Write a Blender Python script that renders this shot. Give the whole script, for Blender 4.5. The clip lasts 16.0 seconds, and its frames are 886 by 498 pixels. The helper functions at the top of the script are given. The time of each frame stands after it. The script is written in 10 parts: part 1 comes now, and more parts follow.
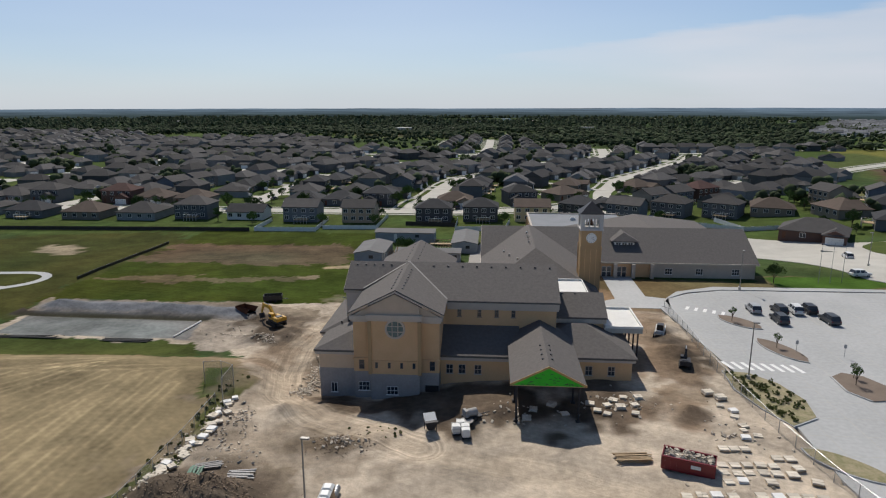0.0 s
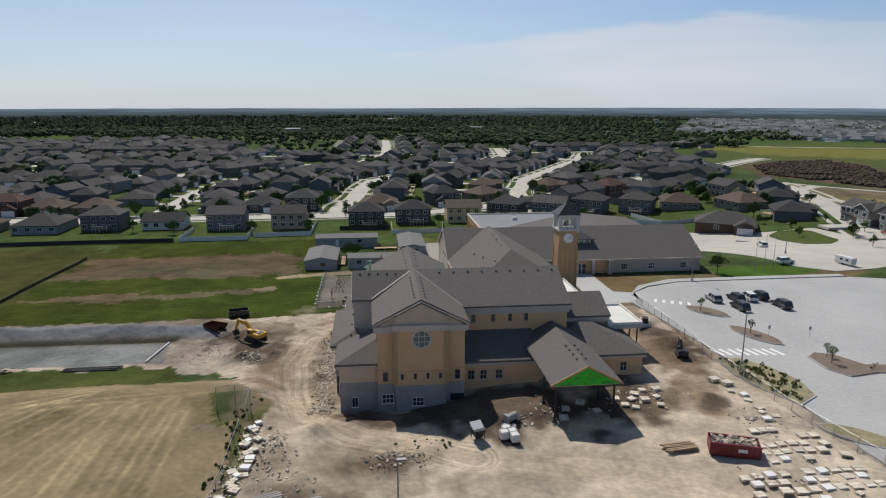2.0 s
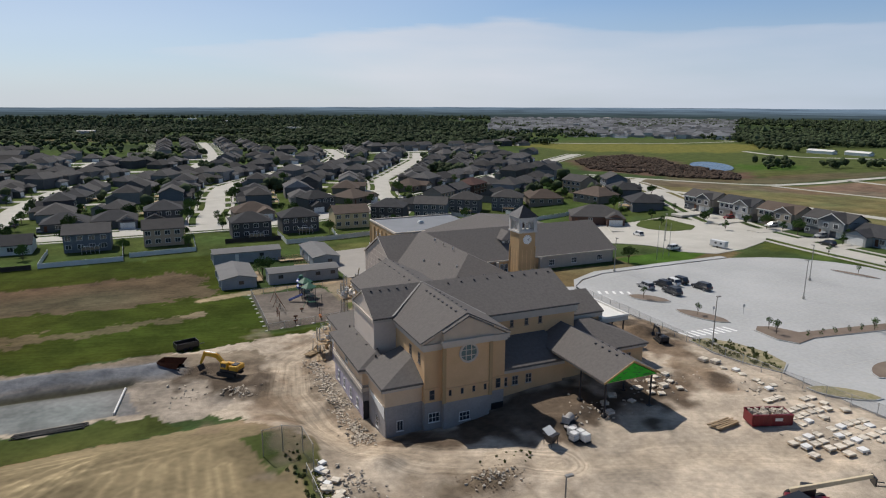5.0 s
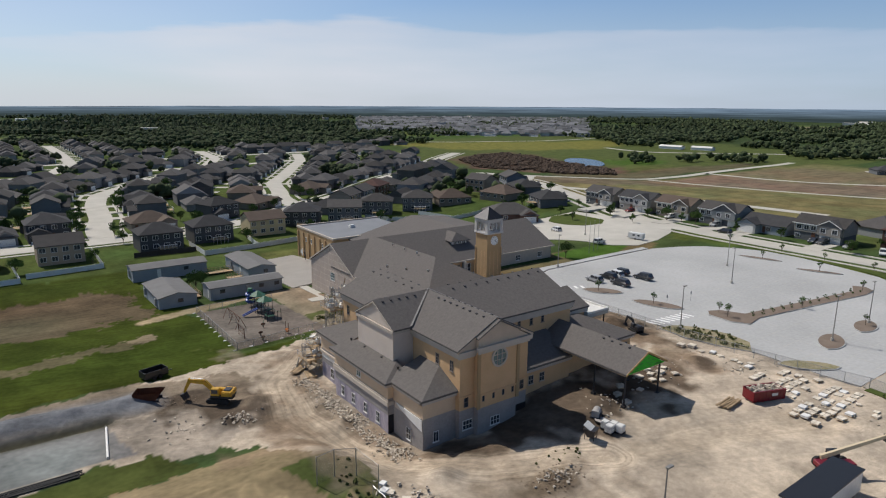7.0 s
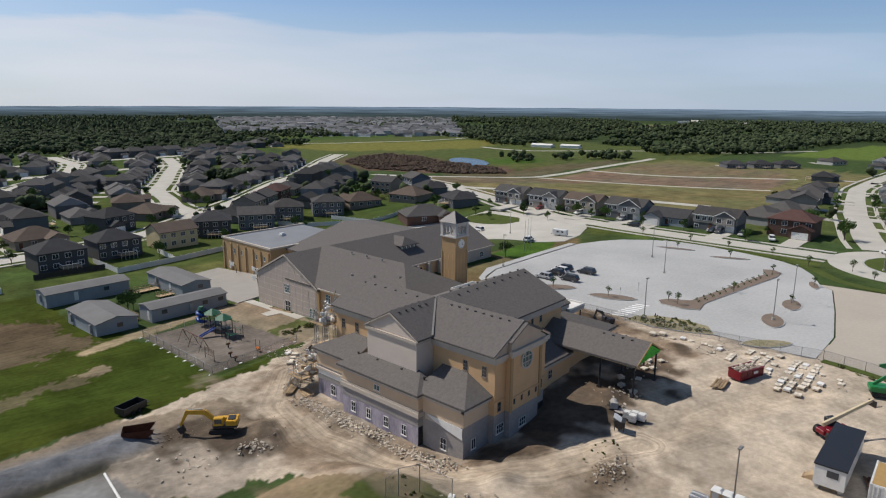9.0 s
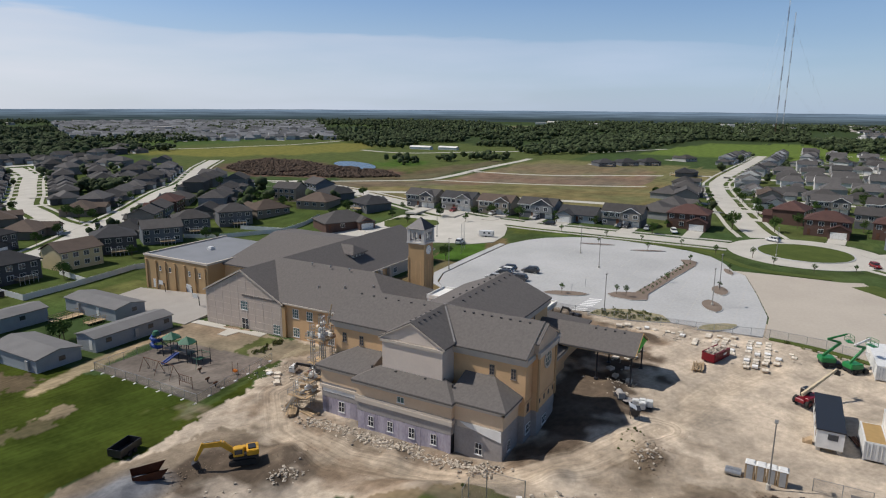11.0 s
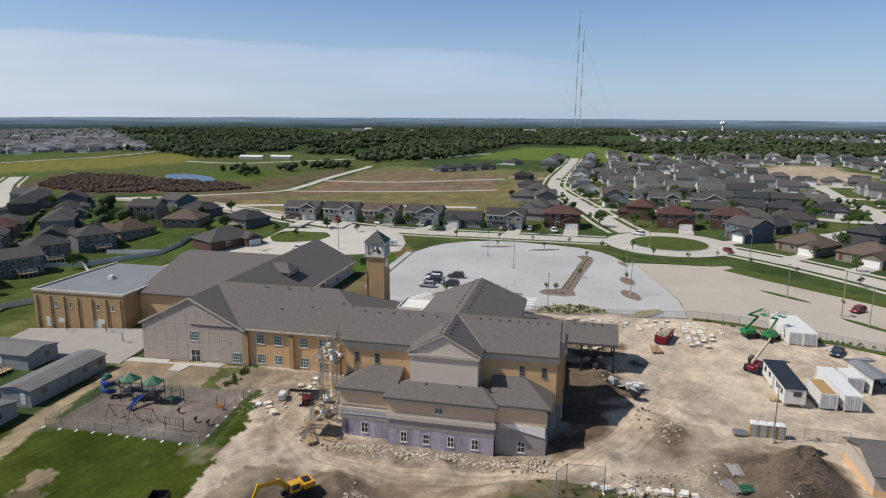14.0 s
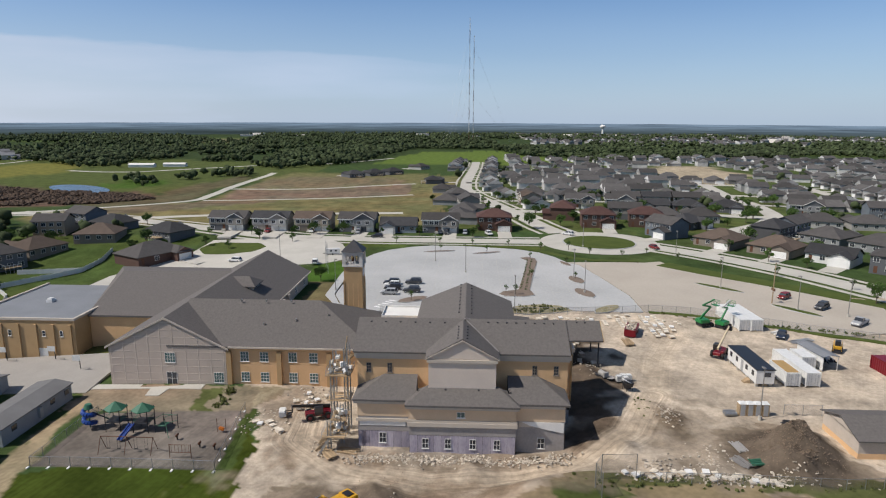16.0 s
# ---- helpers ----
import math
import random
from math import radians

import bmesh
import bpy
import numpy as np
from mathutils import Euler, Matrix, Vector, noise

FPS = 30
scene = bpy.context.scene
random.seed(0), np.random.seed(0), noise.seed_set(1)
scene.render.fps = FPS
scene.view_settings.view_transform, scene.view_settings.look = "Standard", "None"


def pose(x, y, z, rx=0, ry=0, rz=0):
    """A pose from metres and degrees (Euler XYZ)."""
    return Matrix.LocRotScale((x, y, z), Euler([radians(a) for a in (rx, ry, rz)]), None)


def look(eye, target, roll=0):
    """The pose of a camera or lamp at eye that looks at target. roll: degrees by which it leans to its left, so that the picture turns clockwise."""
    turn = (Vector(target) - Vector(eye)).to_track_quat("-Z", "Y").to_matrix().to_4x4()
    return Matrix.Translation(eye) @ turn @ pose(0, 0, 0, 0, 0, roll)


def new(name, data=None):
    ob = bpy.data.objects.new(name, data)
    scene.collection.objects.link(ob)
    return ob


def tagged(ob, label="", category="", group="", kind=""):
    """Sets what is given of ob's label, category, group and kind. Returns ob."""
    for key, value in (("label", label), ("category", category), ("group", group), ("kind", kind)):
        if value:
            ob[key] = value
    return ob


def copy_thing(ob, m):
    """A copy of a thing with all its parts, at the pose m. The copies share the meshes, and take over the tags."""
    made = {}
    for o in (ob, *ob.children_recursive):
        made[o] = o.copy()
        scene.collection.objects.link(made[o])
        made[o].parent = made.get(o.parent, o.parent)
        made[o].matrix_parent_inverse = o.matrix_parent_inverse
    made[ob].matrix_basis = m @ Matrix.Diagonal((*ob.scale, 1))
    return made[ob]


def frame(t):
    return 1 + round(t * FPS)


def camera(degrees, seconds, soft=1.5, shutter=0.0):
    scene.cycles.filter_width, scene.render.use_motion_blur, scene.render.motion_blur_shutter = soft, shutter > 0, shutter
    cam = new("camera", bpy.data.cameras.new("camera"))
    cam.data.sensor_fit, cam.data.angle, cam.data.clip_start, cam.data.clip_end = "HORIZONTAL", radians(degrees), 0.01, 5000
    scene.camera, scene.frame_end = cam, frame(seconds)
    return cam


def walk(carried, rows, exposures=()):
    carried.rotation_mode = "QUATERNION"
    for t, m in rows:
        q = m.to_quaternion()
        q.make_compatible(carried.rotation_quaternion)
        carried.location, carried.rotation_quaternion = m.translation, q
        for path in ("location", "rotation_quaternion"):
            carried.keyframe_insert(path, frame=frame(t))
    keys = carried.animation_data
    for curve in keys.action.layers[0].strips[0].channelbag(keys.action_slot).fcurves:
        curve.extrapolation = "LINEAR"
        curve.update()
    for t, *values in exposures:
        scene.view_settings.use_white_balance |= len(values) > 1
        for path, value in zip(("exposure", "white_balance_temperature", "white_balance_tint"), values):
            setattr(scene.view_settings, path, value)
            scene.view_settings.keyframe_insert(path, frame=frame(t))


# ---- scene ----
cam = camera(68.8, 16.0, soft=1.15)
METRES, EYE, TILT, LEAN, TURN = 166.0, 43.5, 0.0, 0.0, 4.3
ROWS = [
    (0.0, 0.0, 0.0, 0.0, 0.01, -12.75, -0.05),
    (0.5, -0.029, 0.0015, 0.0012, -2.57, -12.73, -0.06),
    (1.0, -0.0582, 0.0046, 0.0025, -5.25, -12.75, -0.09),
    (1.5, -0.0877, 0.0092, 0.0038, -7.99, -12.75, -0.1),
    (2.0, -0.1155, 0.0151, 0.0053, -10.58, -12.77, -0.14),
    (2.5, -0.1451, 0.023, 0.0068, -13.38, -12.8, -0.16),
    (3.0, -0.1748, 0.0323, 0.0084, -16.16, -12.8, -0.18),
    (3.5, -0.2041, 0.0433, 0.0099, -19.04, -12.83, -0.22),
    (4.0, -0.2334, 0.0558, 0.0112, -21.97, -12.81, -0.25),
    (6.5, -0.3733, 0.1434, 0.0175, -37.27, -12.85, -0.42),
    (7.0, -0.3988, 0.1649, 0.0188, -40.42, -12.85, -0.43),
    (7.5, -0.4227, 0.1877, 0.0199, -43.47, -12.84, -0.44),
    (8.0, -0.4452, 0.2115, 0.0212, -46.51, -12.84, -0.46),
    (8.5, -0.4666, 0.2365, 0.0224, -49.6, -12.8, -0.47),
    (9.0, -0.4866, 0.2625, 0.0236, -52.71, -12.78, -0.48),
    (11.5, -0.572, 0.4019, 0.0305, -67.92, -12.45, -0.42),
    (12.0, -0.5854, 0.4304, 0.032, -70.76, -12.36, -0.4),
    (12.5, -0.5971, 0.4588, 0.0333, -73.57, -12.24, -0.38),
    (13.0, -0.6077, 0.4874, 0.0344, -76.35, -12.1, -0.37),
    (13.5, -0.6167, 0.5161, 0.0353, -79.09, -11.96, -0.35),
    (14.0, -0.6246, 0.5446, 0.037, -81.79, -11.89, -0.34),
    (14.5, -0.6312, 0.5726, 0.0382, -84.31, -11.82, -0.3),
    (15.0, -0.6364, 0.6004, 0.0392, -86.82, -11.69, -0.28),
    (15.5, -0.6398, 0.6277, 0.0406, -89.28, -11.56, -0.25),
    (16.0, -0.6415, 0.6546, 0.042, -91.69, -11.49, -0.24),
]
walk(cam, [(t, pose(0, 0, EYE, TILT, LEAN, TURN) @ pose(METRES * x, METRES * y, METRES * z, 90 + pitch, roll, yaw)) for t, x, y, z, yaw, pitch, roll in ROWS], exposures=[(0.0, -0.10, 6470, 10.8), (8.0, -0.06, 6460, 11.4), (16.0, 0.04, 6450, 12.2)])

# ---- daylight ----
SUN_AZ, SUN_EL = math.atan2(-0.31, 0.95), radians(50)
to_sun = Vector((math.sin(SUN_AZ) * math.cos(SUN_EL), math.cos(SUN_AZ) * math.cos(SUN_EL), math.sin(SUN_EL)))
sun = new("sun", bpy.data.lights.new("sun", "SUN"))
sun.data.energy, sun.data.angle, sun.data.color = 4.3, radians(0.53), (1.0, 0.94, 0.84)
sun.matrix_world = look(to_sun * 300, (0, 0, 0))
scene.view_settings.exposure = 0.0

world = bpy.data.worlds.new("sky")
scene.world = world
world.use_nodes = True
wt = world.node_tree
wt.nodes.clear()


def wmath(op, a, b=None, c=None):
    n = wt.nodes.new("ShaderNodeMath")
    n.operation = op
    for i, v in enumerate((a, b, c)):
        if v is None:
            continue
        if isinstance(v, (int, float)):
            n.inputs[i].default_value = v
        else:
            wt.links.new(v, n.inputs[i])
    return n.outputs[0]


out = wt.nodes.new("ShaderNodeOutputWorld")
sky = wt.nodes.new("ShaderNodeTexSky")
sky.sky_type, sky.sun_disc = "NISHITA", False
sky.sun_elevation, sky.sun_rotation = SUN_EL, SUN_AZ
sky.air_density, sky.dust_density, sky.ozone_density = 1.0, 0.3, 4.0
bg_sky = wt.nodes.new("ShaderNodeBackground")
bg_sky.inputs[1].default_value = 0.085
blue = wt.nodes.new("ShaderNodeMixRGB")
blue.blend_type = "MULTIPLY"
blue.inputs[0].default_value = 1.0
milk_tc, milk_sep, milk = wt.nodes.new("ShaderNodeTexCoord"), wt.nodes.new("ShaderNodeSeparateXYZ"), wt.nodes.new("ShaderNodeMapRange")
milk.inputs[1].default_value, milk.inputs[2].default_value = 0.22, 0.5
wt.links.new(milk_tc.outputs["Generated"], milk_sep.inputs[0])
wt.links.new(milk_sep.outputs[2], milk.inputs[0])
milk_tint = wt.nodes.new("ShaderNodeMixRGB")
milk_tint.inputs[1].default_value, milk_tint.inputs[2].default_value = (0.77, 0.96, 1.16, 1), (1.10, 1.0, 0.90, 1)
wt.links.new(milk.outputs[0], milk_tint.inputs[0])
wt.links.new(milk_tint.outputs[0], blue.inputs[2])
wt.links.new(sky.outputs[0], blue.inputs[1])
wt.links.new(blue.outputs[0], bg_sky.inputs[0])
# a broad sheet of thin cloud lies low over the land, its upper edge ragged
tc = wt.nodes.new("ShaderNodeTexCoord")
sep = wt.nodes.new("ShaderNodeSeparateXYZ")
wt.links.new(tc.outputs["Generated"], sep.inputs[0])
az = wmath("ARCTAN2", sep.outputs[0], sep.outputs[1])
flat = wt.nodes.new("ShaderNodeCombineXYZ")
wt.links.new(sep.outputs[0], flat.inputs[0])
wt.links.new(sep.outputs[1], flat.inputs[1])
wt.links.new(wmath("MULTIPLY", sep.outputs[2], 7.0), flat.inputs[2])
n1 = wt.nodes.new("ShaderNodeTexNoise")
n1.inputs["Scale"].default_value, n1.inputs["Detail"].default_value, n1.inputs["Roughness"].default_value = 2.2, 8, 0.55
wt.links.new(flat.outputs[0], n1.inputs["Vector"])
n2 = wt.nodes.new("ShaderNodeTexNoise")
n2.inputs["Scale"].default_value, n2.inputs["Detail"].default_value = 1.1, 3
wt.links.new(flat.outputs[0], n2.inputs["Vector"])
# R: how high the sheet reaches, G: how dense it is, both by compass direction
bank = wt.nodes.new("ShaderNodeValToRGB")
BANK = [(-0.7, 0.05, 0.10), (-0.35, 0.062, 0.30), (-0.05, 0.070, 0.50), (0.12, 0.086, 0.66), (0.3, 0.103, 0.80), (0.5, 0.128, 0.90), (0.72, 0.118, 0.90), (0.95, 0.110, 0.86), (1.28, 0.101, 0.74), (1.54, 0.090, 0.55), (1.8, 0.070, 0.34), (2.2, 0.045, 0.12)]
while len(bank.color_ramp.elements) < len(BANK):
    bank.color_ramp.elements.new(0.5)
for e, (a, top, dense) in zip(bank.color_ramp.elements, BANK):
    e.position, e.color = (a + 0.8) / 3.2, (top * 5, dense, 0, 1)
wt.links.new(wmath("MULTIPLY", wmath("ADD", az, 0.8), 1 / 3.2), bank.inputs[0])
bank_sep = wt.nodes.new("ShaderNodeSeparateColor")
wt.links.new(bank.outputs[0], bank_sep.inputs[0])
edge = wmath("ADD", wmath("MULTIPLY", bank_sep.outputs[0], 0.2), wmath("MULTIPLY", wmath("SUBTRACT", n1.outputs[0], 0.5), 0.062))
under = wmath("SUBTRACT", edge, sep.outputs[2])
cover = wt.nodes.new("ShaderNodeMapRange")
cover.interpolation_type = "SMOOTHSTEP"
cover.inputs[1].default_value, cover.inputs[2].default_value = -0.004, 0.013
cover.inputs[3].default_value, cover.inputs[4].default_value = 0.0, 0.95
wt.links.new(under, cover.inputs[0])
wisps = wt.nodes.new("ShaderNodeMapRange")
wisps.inputs[1].default_value, wisps.inputs[2].default_value = 0.62, 0.8
wisps.inputs[3].default_value, wisps.inputs[4].default_value = 0.0, 0.35
wt.links.new(n1.outputs[0], wisps.inputs[0])
side = wmath("ADD", wmath("MULTIPLY", sep.outputs[0], math.sin(SUN_AZ)), wmath("MULTIPLY", sep.outputs[1], math.cos(SUN_AZ)))
haze = wt.nodes.new("ShaderNodeMapRange")
haze.inputs[1].default_value, haze.inputs[2].default_value = 0.0, 0.2
haze.inputs[3].default_value, haze.inputs[4].default_value = 0.72, 0.0
wt.links.new(sep.outputs[2], haze.inputs[0])
veil = wmath("MAXIMUM", wmath("MULTIPLY", wmath("POWER", wmath("MAXIMUM", side, 0.0), 2.0), 0.56), haze.outputs[0])
thick = wmath("MULTIPLY", cover.outputs[0], wmath("MULTIPLY_ADD", wmath("SUBTRACT", n1.outputs[0], 0.5), 0.9, bank_sep.outputs[1]))
fac = wmath("MAXIMUM", wmath("MAXIMUM", thick, wisps.outputs[0]), veil)
bg_cloud = wt.nodes.new("ShaderNodeBackground")
tone = wt.nodes.new("ShaderNodeMixRGB")
tone.inputs[1].default_value, tone.inputs[2].default_value = (0.51, 0.585, 0.705, 1), (0.80, 0.835, 0.885, 1)
wt.links.new(n2.outputs[0], tone.inputs[0])
cool = wt.nodes.new("ShaderNodeMixRGB")
cool.inputs[1].default_value, cool.inputs[2].default_value = (0.84, 0.97, 1.12, 1), (1.02, 1.0, 0.99, 1)
cool_k = wt.nodes.new("ShaderNodeMapRange")
cool_k.inputs[1].default_value, cool_k.inputs[2].default_value = -0.25, 0.75
wt.links.new(side, cool_k.inputs[0])
wt.links.new(cool_k.outputs[0], cool.inputs[0])
cool_mul = wt.nodes.new("ShaderNodeMixRGB")
cool_mul.blend_type = "MULTIPLY"
cool_mul.inputs[0].default_value = 1.0
wt.links.new(tone.outputs[0], cool_mul.inputs[1])
wt.links.new(cool.outputs[0], cool_mul.inputs[2])
wt.links.new(cool_mul.outputs[0], bg_cloud.inputs[0])
# the cloud is brighter on the sun's side of the sky
wt.links.new(wmath("MULTIPLY_ADD", side, 0.13, 0.86), bg_cloud.inputs[1])
mixw = wt.nodes.new("ShaderNodeMixShader")
wt.links.new(fac, mixw.inputs[0])
wt.links.new(bg_sky.outputs[0], mixw.inputs[1])
wt.links.new(bg_cloud.outputs[0], mixw.inputs[2])
wt.links.new(mixw.outputs[0], out.inputs[0])

# ---- materials ----
def mat(name, c1, c2=None, scale=1.0, fine=12.0, rough=0.85, metal=0.0, bump=0.0, spread=0.0, spec=0.3, island=False, attr="", stretch=None, lines=None):
    """Two-scale noise between c1 and c2; spread: value variation from object to object (or island to island)."""
    c2 = c2 or tuple(v * 0.72 for v in c1)
    m = bpy.data.materials.new(name)
    m.use_nodes = True
    t = m.node_tree
    N, L = t.nodes, t.links
    b = N["Principled BSDF"]
    b.inputs["Roughness"].default_value, b.inputs["Metallic"].default_value = rough, metal
    b.inputs["Specular IOR Level"].default_value = spec
    geo = N.new("ShaderNodeNewGeometry")
    vec = geo.outputs["Position"]
    if stretch:
        mp = N.new("ShaderNodeMapping")
        mp.inputs["Scale"].default_value = stretch
        L.new(vec, mp.inputs[0])
        vec = mp.outputs[0]
    big, small = N.new("ShaderNodeTexNoise"), N.new("ShaderNodeTexNoise")
    big.inputs["Scale"].default_value, big.inputs["Detail"].default_value = scale, 6
    small.inputs["Scale"].default_value, small.inputs["Detail"].default_value = fine, 4
    L.new(vec, big.inputs["Vector"])
    L.new(vec, small.inputs["Vector"])
    ad = N.new("ShaderNodeMath")
    ad.operation = "MULTIPLY_ADD"
    L.new(big.outputs[0], ad.inputs[0])
    ad.inputs[1].default_value = 0.6
    mu = N.new("ShaderNodeMath")
    mu.operation = "MULTIPLY"
    L.new(small.outputs[0], mu.inputs[0])
    mu.inputs[1].default_value = 0.4
    L.new(mu.outputs[0], ad.inputs[2])
    mr = N.new("ShaderNodeMapRange")
    mr.inputs[1].default_value, mr.inputs[2].default_value = 0.33, 0.67
    L.new(ad.outputs[0], mr.inputs[0])
    mix = N.new("ShaderNodeMixRGB")
    mix.inputs[1].default_value, mix.inputs[2].default_value = (*c1, 1), (*c2, 1)
    L.new(mr.outputs[0], mix.inputs[0])
    col = mix.outputs[0]
    if attr:
        at = N.new("ShaderNodeAttribute")
        at.attribute_name = attr
        mm = N.new("ShaderNodeMixRGB")
        mm.blend_type = "MULTIPLY"
        mm.inputs[0].default_value = 1.0
        L.new(at.outputs["Color"], mm.inputs[1])
        L.new(col, mm.inputs[2])
        col = mm.outputs[0]
    if lines:
        wv = N.new("ShaderNodeTexWave")
        wv.bands_direction = lines[0]
        wv.inputs["Scale"].default_value, wv.inputs["Distortion"].default_value = lines[1], lines[3] if len(lines) > 3 else 0.0
        L.new(geo.outputs["Position"], wv.inputs["Vector"])
        lr = N.new("ShaderNodeMapRange")
        lr.inputs[1].default_value, lr.inputs[2].default_value = 0.0, 0.25
        lr.inputs[3].default_value, lr.inputs[4].default_value = lines[2], 1.0
        L.new(wv.outputs[1], lr.inputs[0])
        mm = N.new("ShaderNodeMixRGB")
        mm.blend_type = "MULTIPLY"
        mm.inputs[0].default_value = 1.0
        L.new(col, mm.inputs[1])
        L.new(lr.outputs[0], mm.inputs[2])
        col = mm.outputs[0]
    if spread:
        if island:
            rnd = geo.outputs["Random Per Island"]
        else:
            rnd = N.new("ShaderNodeObjectInfo").outputs["Random"]
        rr = N.new("ShaderNodeMapRange")
        rr.inputs[3].default_value, rr.inputs[4].default_value = 1 - spread, 1 + spread
        L.new(rnd, rr.inputs[0])
        mm = N.new("ShaderNodeMixRGB")
        mm.blend_type = "MULTIPLY"
        mm.inputs[0].default_value = 1.0
        L.new(col, mm.inputs[1])
        L.new(rr.outputs[0], mm.inputs[2])
        col = mm.outputs[0]
    L.new(col, b.inputs["Base Color"])
    if bump:
        bp = N.new("ShaderNodeBump")
        bp.inputs["Strength"].default_value, bp.inputs["Distance"].default_value = 0.6, bump
        L.new(ad.outputs[0], bp.inputs["Height"])
        L.new(bp.outputs[0], b.inputs["Normal"])
    return m


M = {}
M["ground"] = mat("ground", (1.32, 1.31, 1.30), (0.66, 0.67, 0.68), 0.16, 1.3, 0.95, bump=0.12, attr="cover", spec=0.02)
# wheel ruts and scrape lines: streaks that run along the level lines of "mark"
gt = M["ground"].node_tree
mk, gpos, vx = gt.nodes.new("ShaderNodeAttribute"), gt.nodes.new("ShaderNodeNewGeometry"), gt.nodes.new("ShaderNodeCombineXYZ")
mk.attribute_name = "mark"
msep, psep = gt.nodes.new("ShaderNodeSeparateXYZ"), gt.nodes.new("ShaderNodeSeparateXYZ")
gt.links.new(mk.outputs["Vector"], msep.inputs[0])
gt.links.new(gpos.outputs["Position"], psep.inputs[0])


def gmath(op, a, b, c=0.0):
    n = gt.nodes.new("ShaderNodeMath")
    n.operation = op
    for i, v in enumerate((a, b, c)):
        if isinstance(v, (int, float)):
            n.inputs[i].default_value = v
        else:
            gt.links.new(v, n.inputs[i])
    return n.outputs[0]


gt.links.new(gmath("MULTIPLY", msep.outputs[0], 1.7), vx.inputs[0])
gt.links.new(gmath("MULTIPLY", psep.outputs[0], 0.07), vx.inputs[1])
gt.links.new(gmath("MULTIPLY", psep.outputs[1], 0.07), vx.inputs[2])
streak = gt.nodes.new("ShaderNodeTexNoise")
streak.inputs["Scale"].default_value, streak.inputs["Detail"].default_value, streak.inputs["Roughness"].default_value = 1.0, 3, 0.6
gt.links.new(vx.outputs[0], streak.inputs["Vector"])
grit = gt.nodes.new("ShaderNodeTexNoise")
grit.inputs["Scale"].default_value, grit.inputs["Detail"].default_value, grit.inputs["Roughness"].default_value = 2.6, 5, 0.75
gt.links.new(gpos.outputs["Position"], grit.inputs["Vector"])
swing = gmath("MULTIPLY", gmath("SUBTRACT", streak.outputs[0], 0.5), msep.outputs[1])
rough_k = gmath("MULTIPLY", gmath("SUBTRACT", grit.outputs[0], 0.5), msep.outputs[2])
gain = gmath("MAXIMUM", gmath("ADD", gmath("MULTIPLY_ADD", swing, 3.4, 1.0), gmath("MULTIPLY", rough_k, 2.2)), 0.35)
gb = gt.nodes["Principled BSDF"]
gm_ = gt.nodes.new("ShaderNodeMixRGB")
gm_.blend_type = "MULTIPLY"
gm_.inputs[0].default_value = 1.0
gt.links.new(gb.inputs["Base Color"].links[0].from_socket, gm_.inputs[1])
gt.links.new(gain, gm_.inputs[2])
gt.links.new(gm_.outputs[0], gb.inputs["Base Color"])
rut_bump = gt.nodes.new("ShaderNodeBump")
rut_bump.inputs["Strength"].default_value, rut_bump.inputs["Distance"].default_value = 0.8, 0.35
gt.links.new(gmath("ADD", swing, gmath("MULTIPLY", rough_k, 0.6)), rut_bump.inputs["Height"])
gt.links.new(gb.inputs["Normal"].links[0].from_socket, rut_bump.inputs["Normal"])
gt.links.new(rut_bump.outputs[0], gb.inputs["Normal"])
M["concrete_new"] = mat("concrete_new", (0.46, 0.463, 0.46), (0.335, 0.338, 0.336), 0.06, 1.5, 0.85, spec=0.2)
M["concrete_tan"] = mat("concrete_tan", (0.44, 0.395, 0.335), (0.37, 0.33, 0.28), 0.08, 1.5, 0.88, spec=0.2)
M["concrete"] = mat("concrete", (0.50, 0.48, 0.43), (0.40, 0.38, 0.34), 0.15, 2.5, 0.88, spec=0.2)
M["paint_line"] = mat("paint_line", (0.80, 0.80, 0.78), (0.7, 0.7, 0.68), 1, 8, 0.7)
M["grass"] = mat("grass", (0.082, 0.105, 0.026), (0.052, 0.072, 0.018), 0.3, 3, 0.95, bump=0.05, spec=0.1)
M["mulch"] = mat("mulch", (0.21, 0.165, 0.13), (0.15, 0.115, 0.09), 0.5, 6, 0.95, bump=0.04)
M["shingle"] = mat("shingle", (0.152, 0.139, 0.131), (0.112, 0.102, 0.097), 2.2, 9, 0.92, bump=0.03, spec=0.2, lines=("Z", 3.6, 0.90, 0.4))
M["stucco"] = mat("stucco", (0.66, 0.435, 0.245), (0.58, 0.375, 0.205), 0.5, 5, 0.9, spec=0.2)
M["stucco_deep"] = mat("stucco_deep", (0.45, 0.305, 0.162), (0.39, 0.262, 0.14), 0.5, 5, 0.9, spec=0.2)
M["stucco_pale"] = mat("stucco_pale", (0.66, 0.505, 0.355), (0.58, 0.44, 0.305), 0.5, 5, 0.9, spec=0.2)
M["belfry_pale"] = mat("belfry_pale", (0.56, 0.54, 0.51), (0.48, 0.46, 0.44), 0.8, 6, 0.85, spec=0.2)
M["court"] = mat("court", (0.335, 0.315, 0.29), (0.28, 0.262, 0.24), 0.2, 3, 0.9, spec=0.2)
M["gable_tan"] = mat("gable_tan", (0.58, 0.455, 0.345), (0.51, 0.40, 0.30), 0.6, 5, 0.9, spec=0.2)
M["stone_veneer"] = mat("stone_veneer", (0.50, 0.435, 0.37), (0.42, 0.365, 0.31), 0.8, 5, 0.9, spec=0.2)
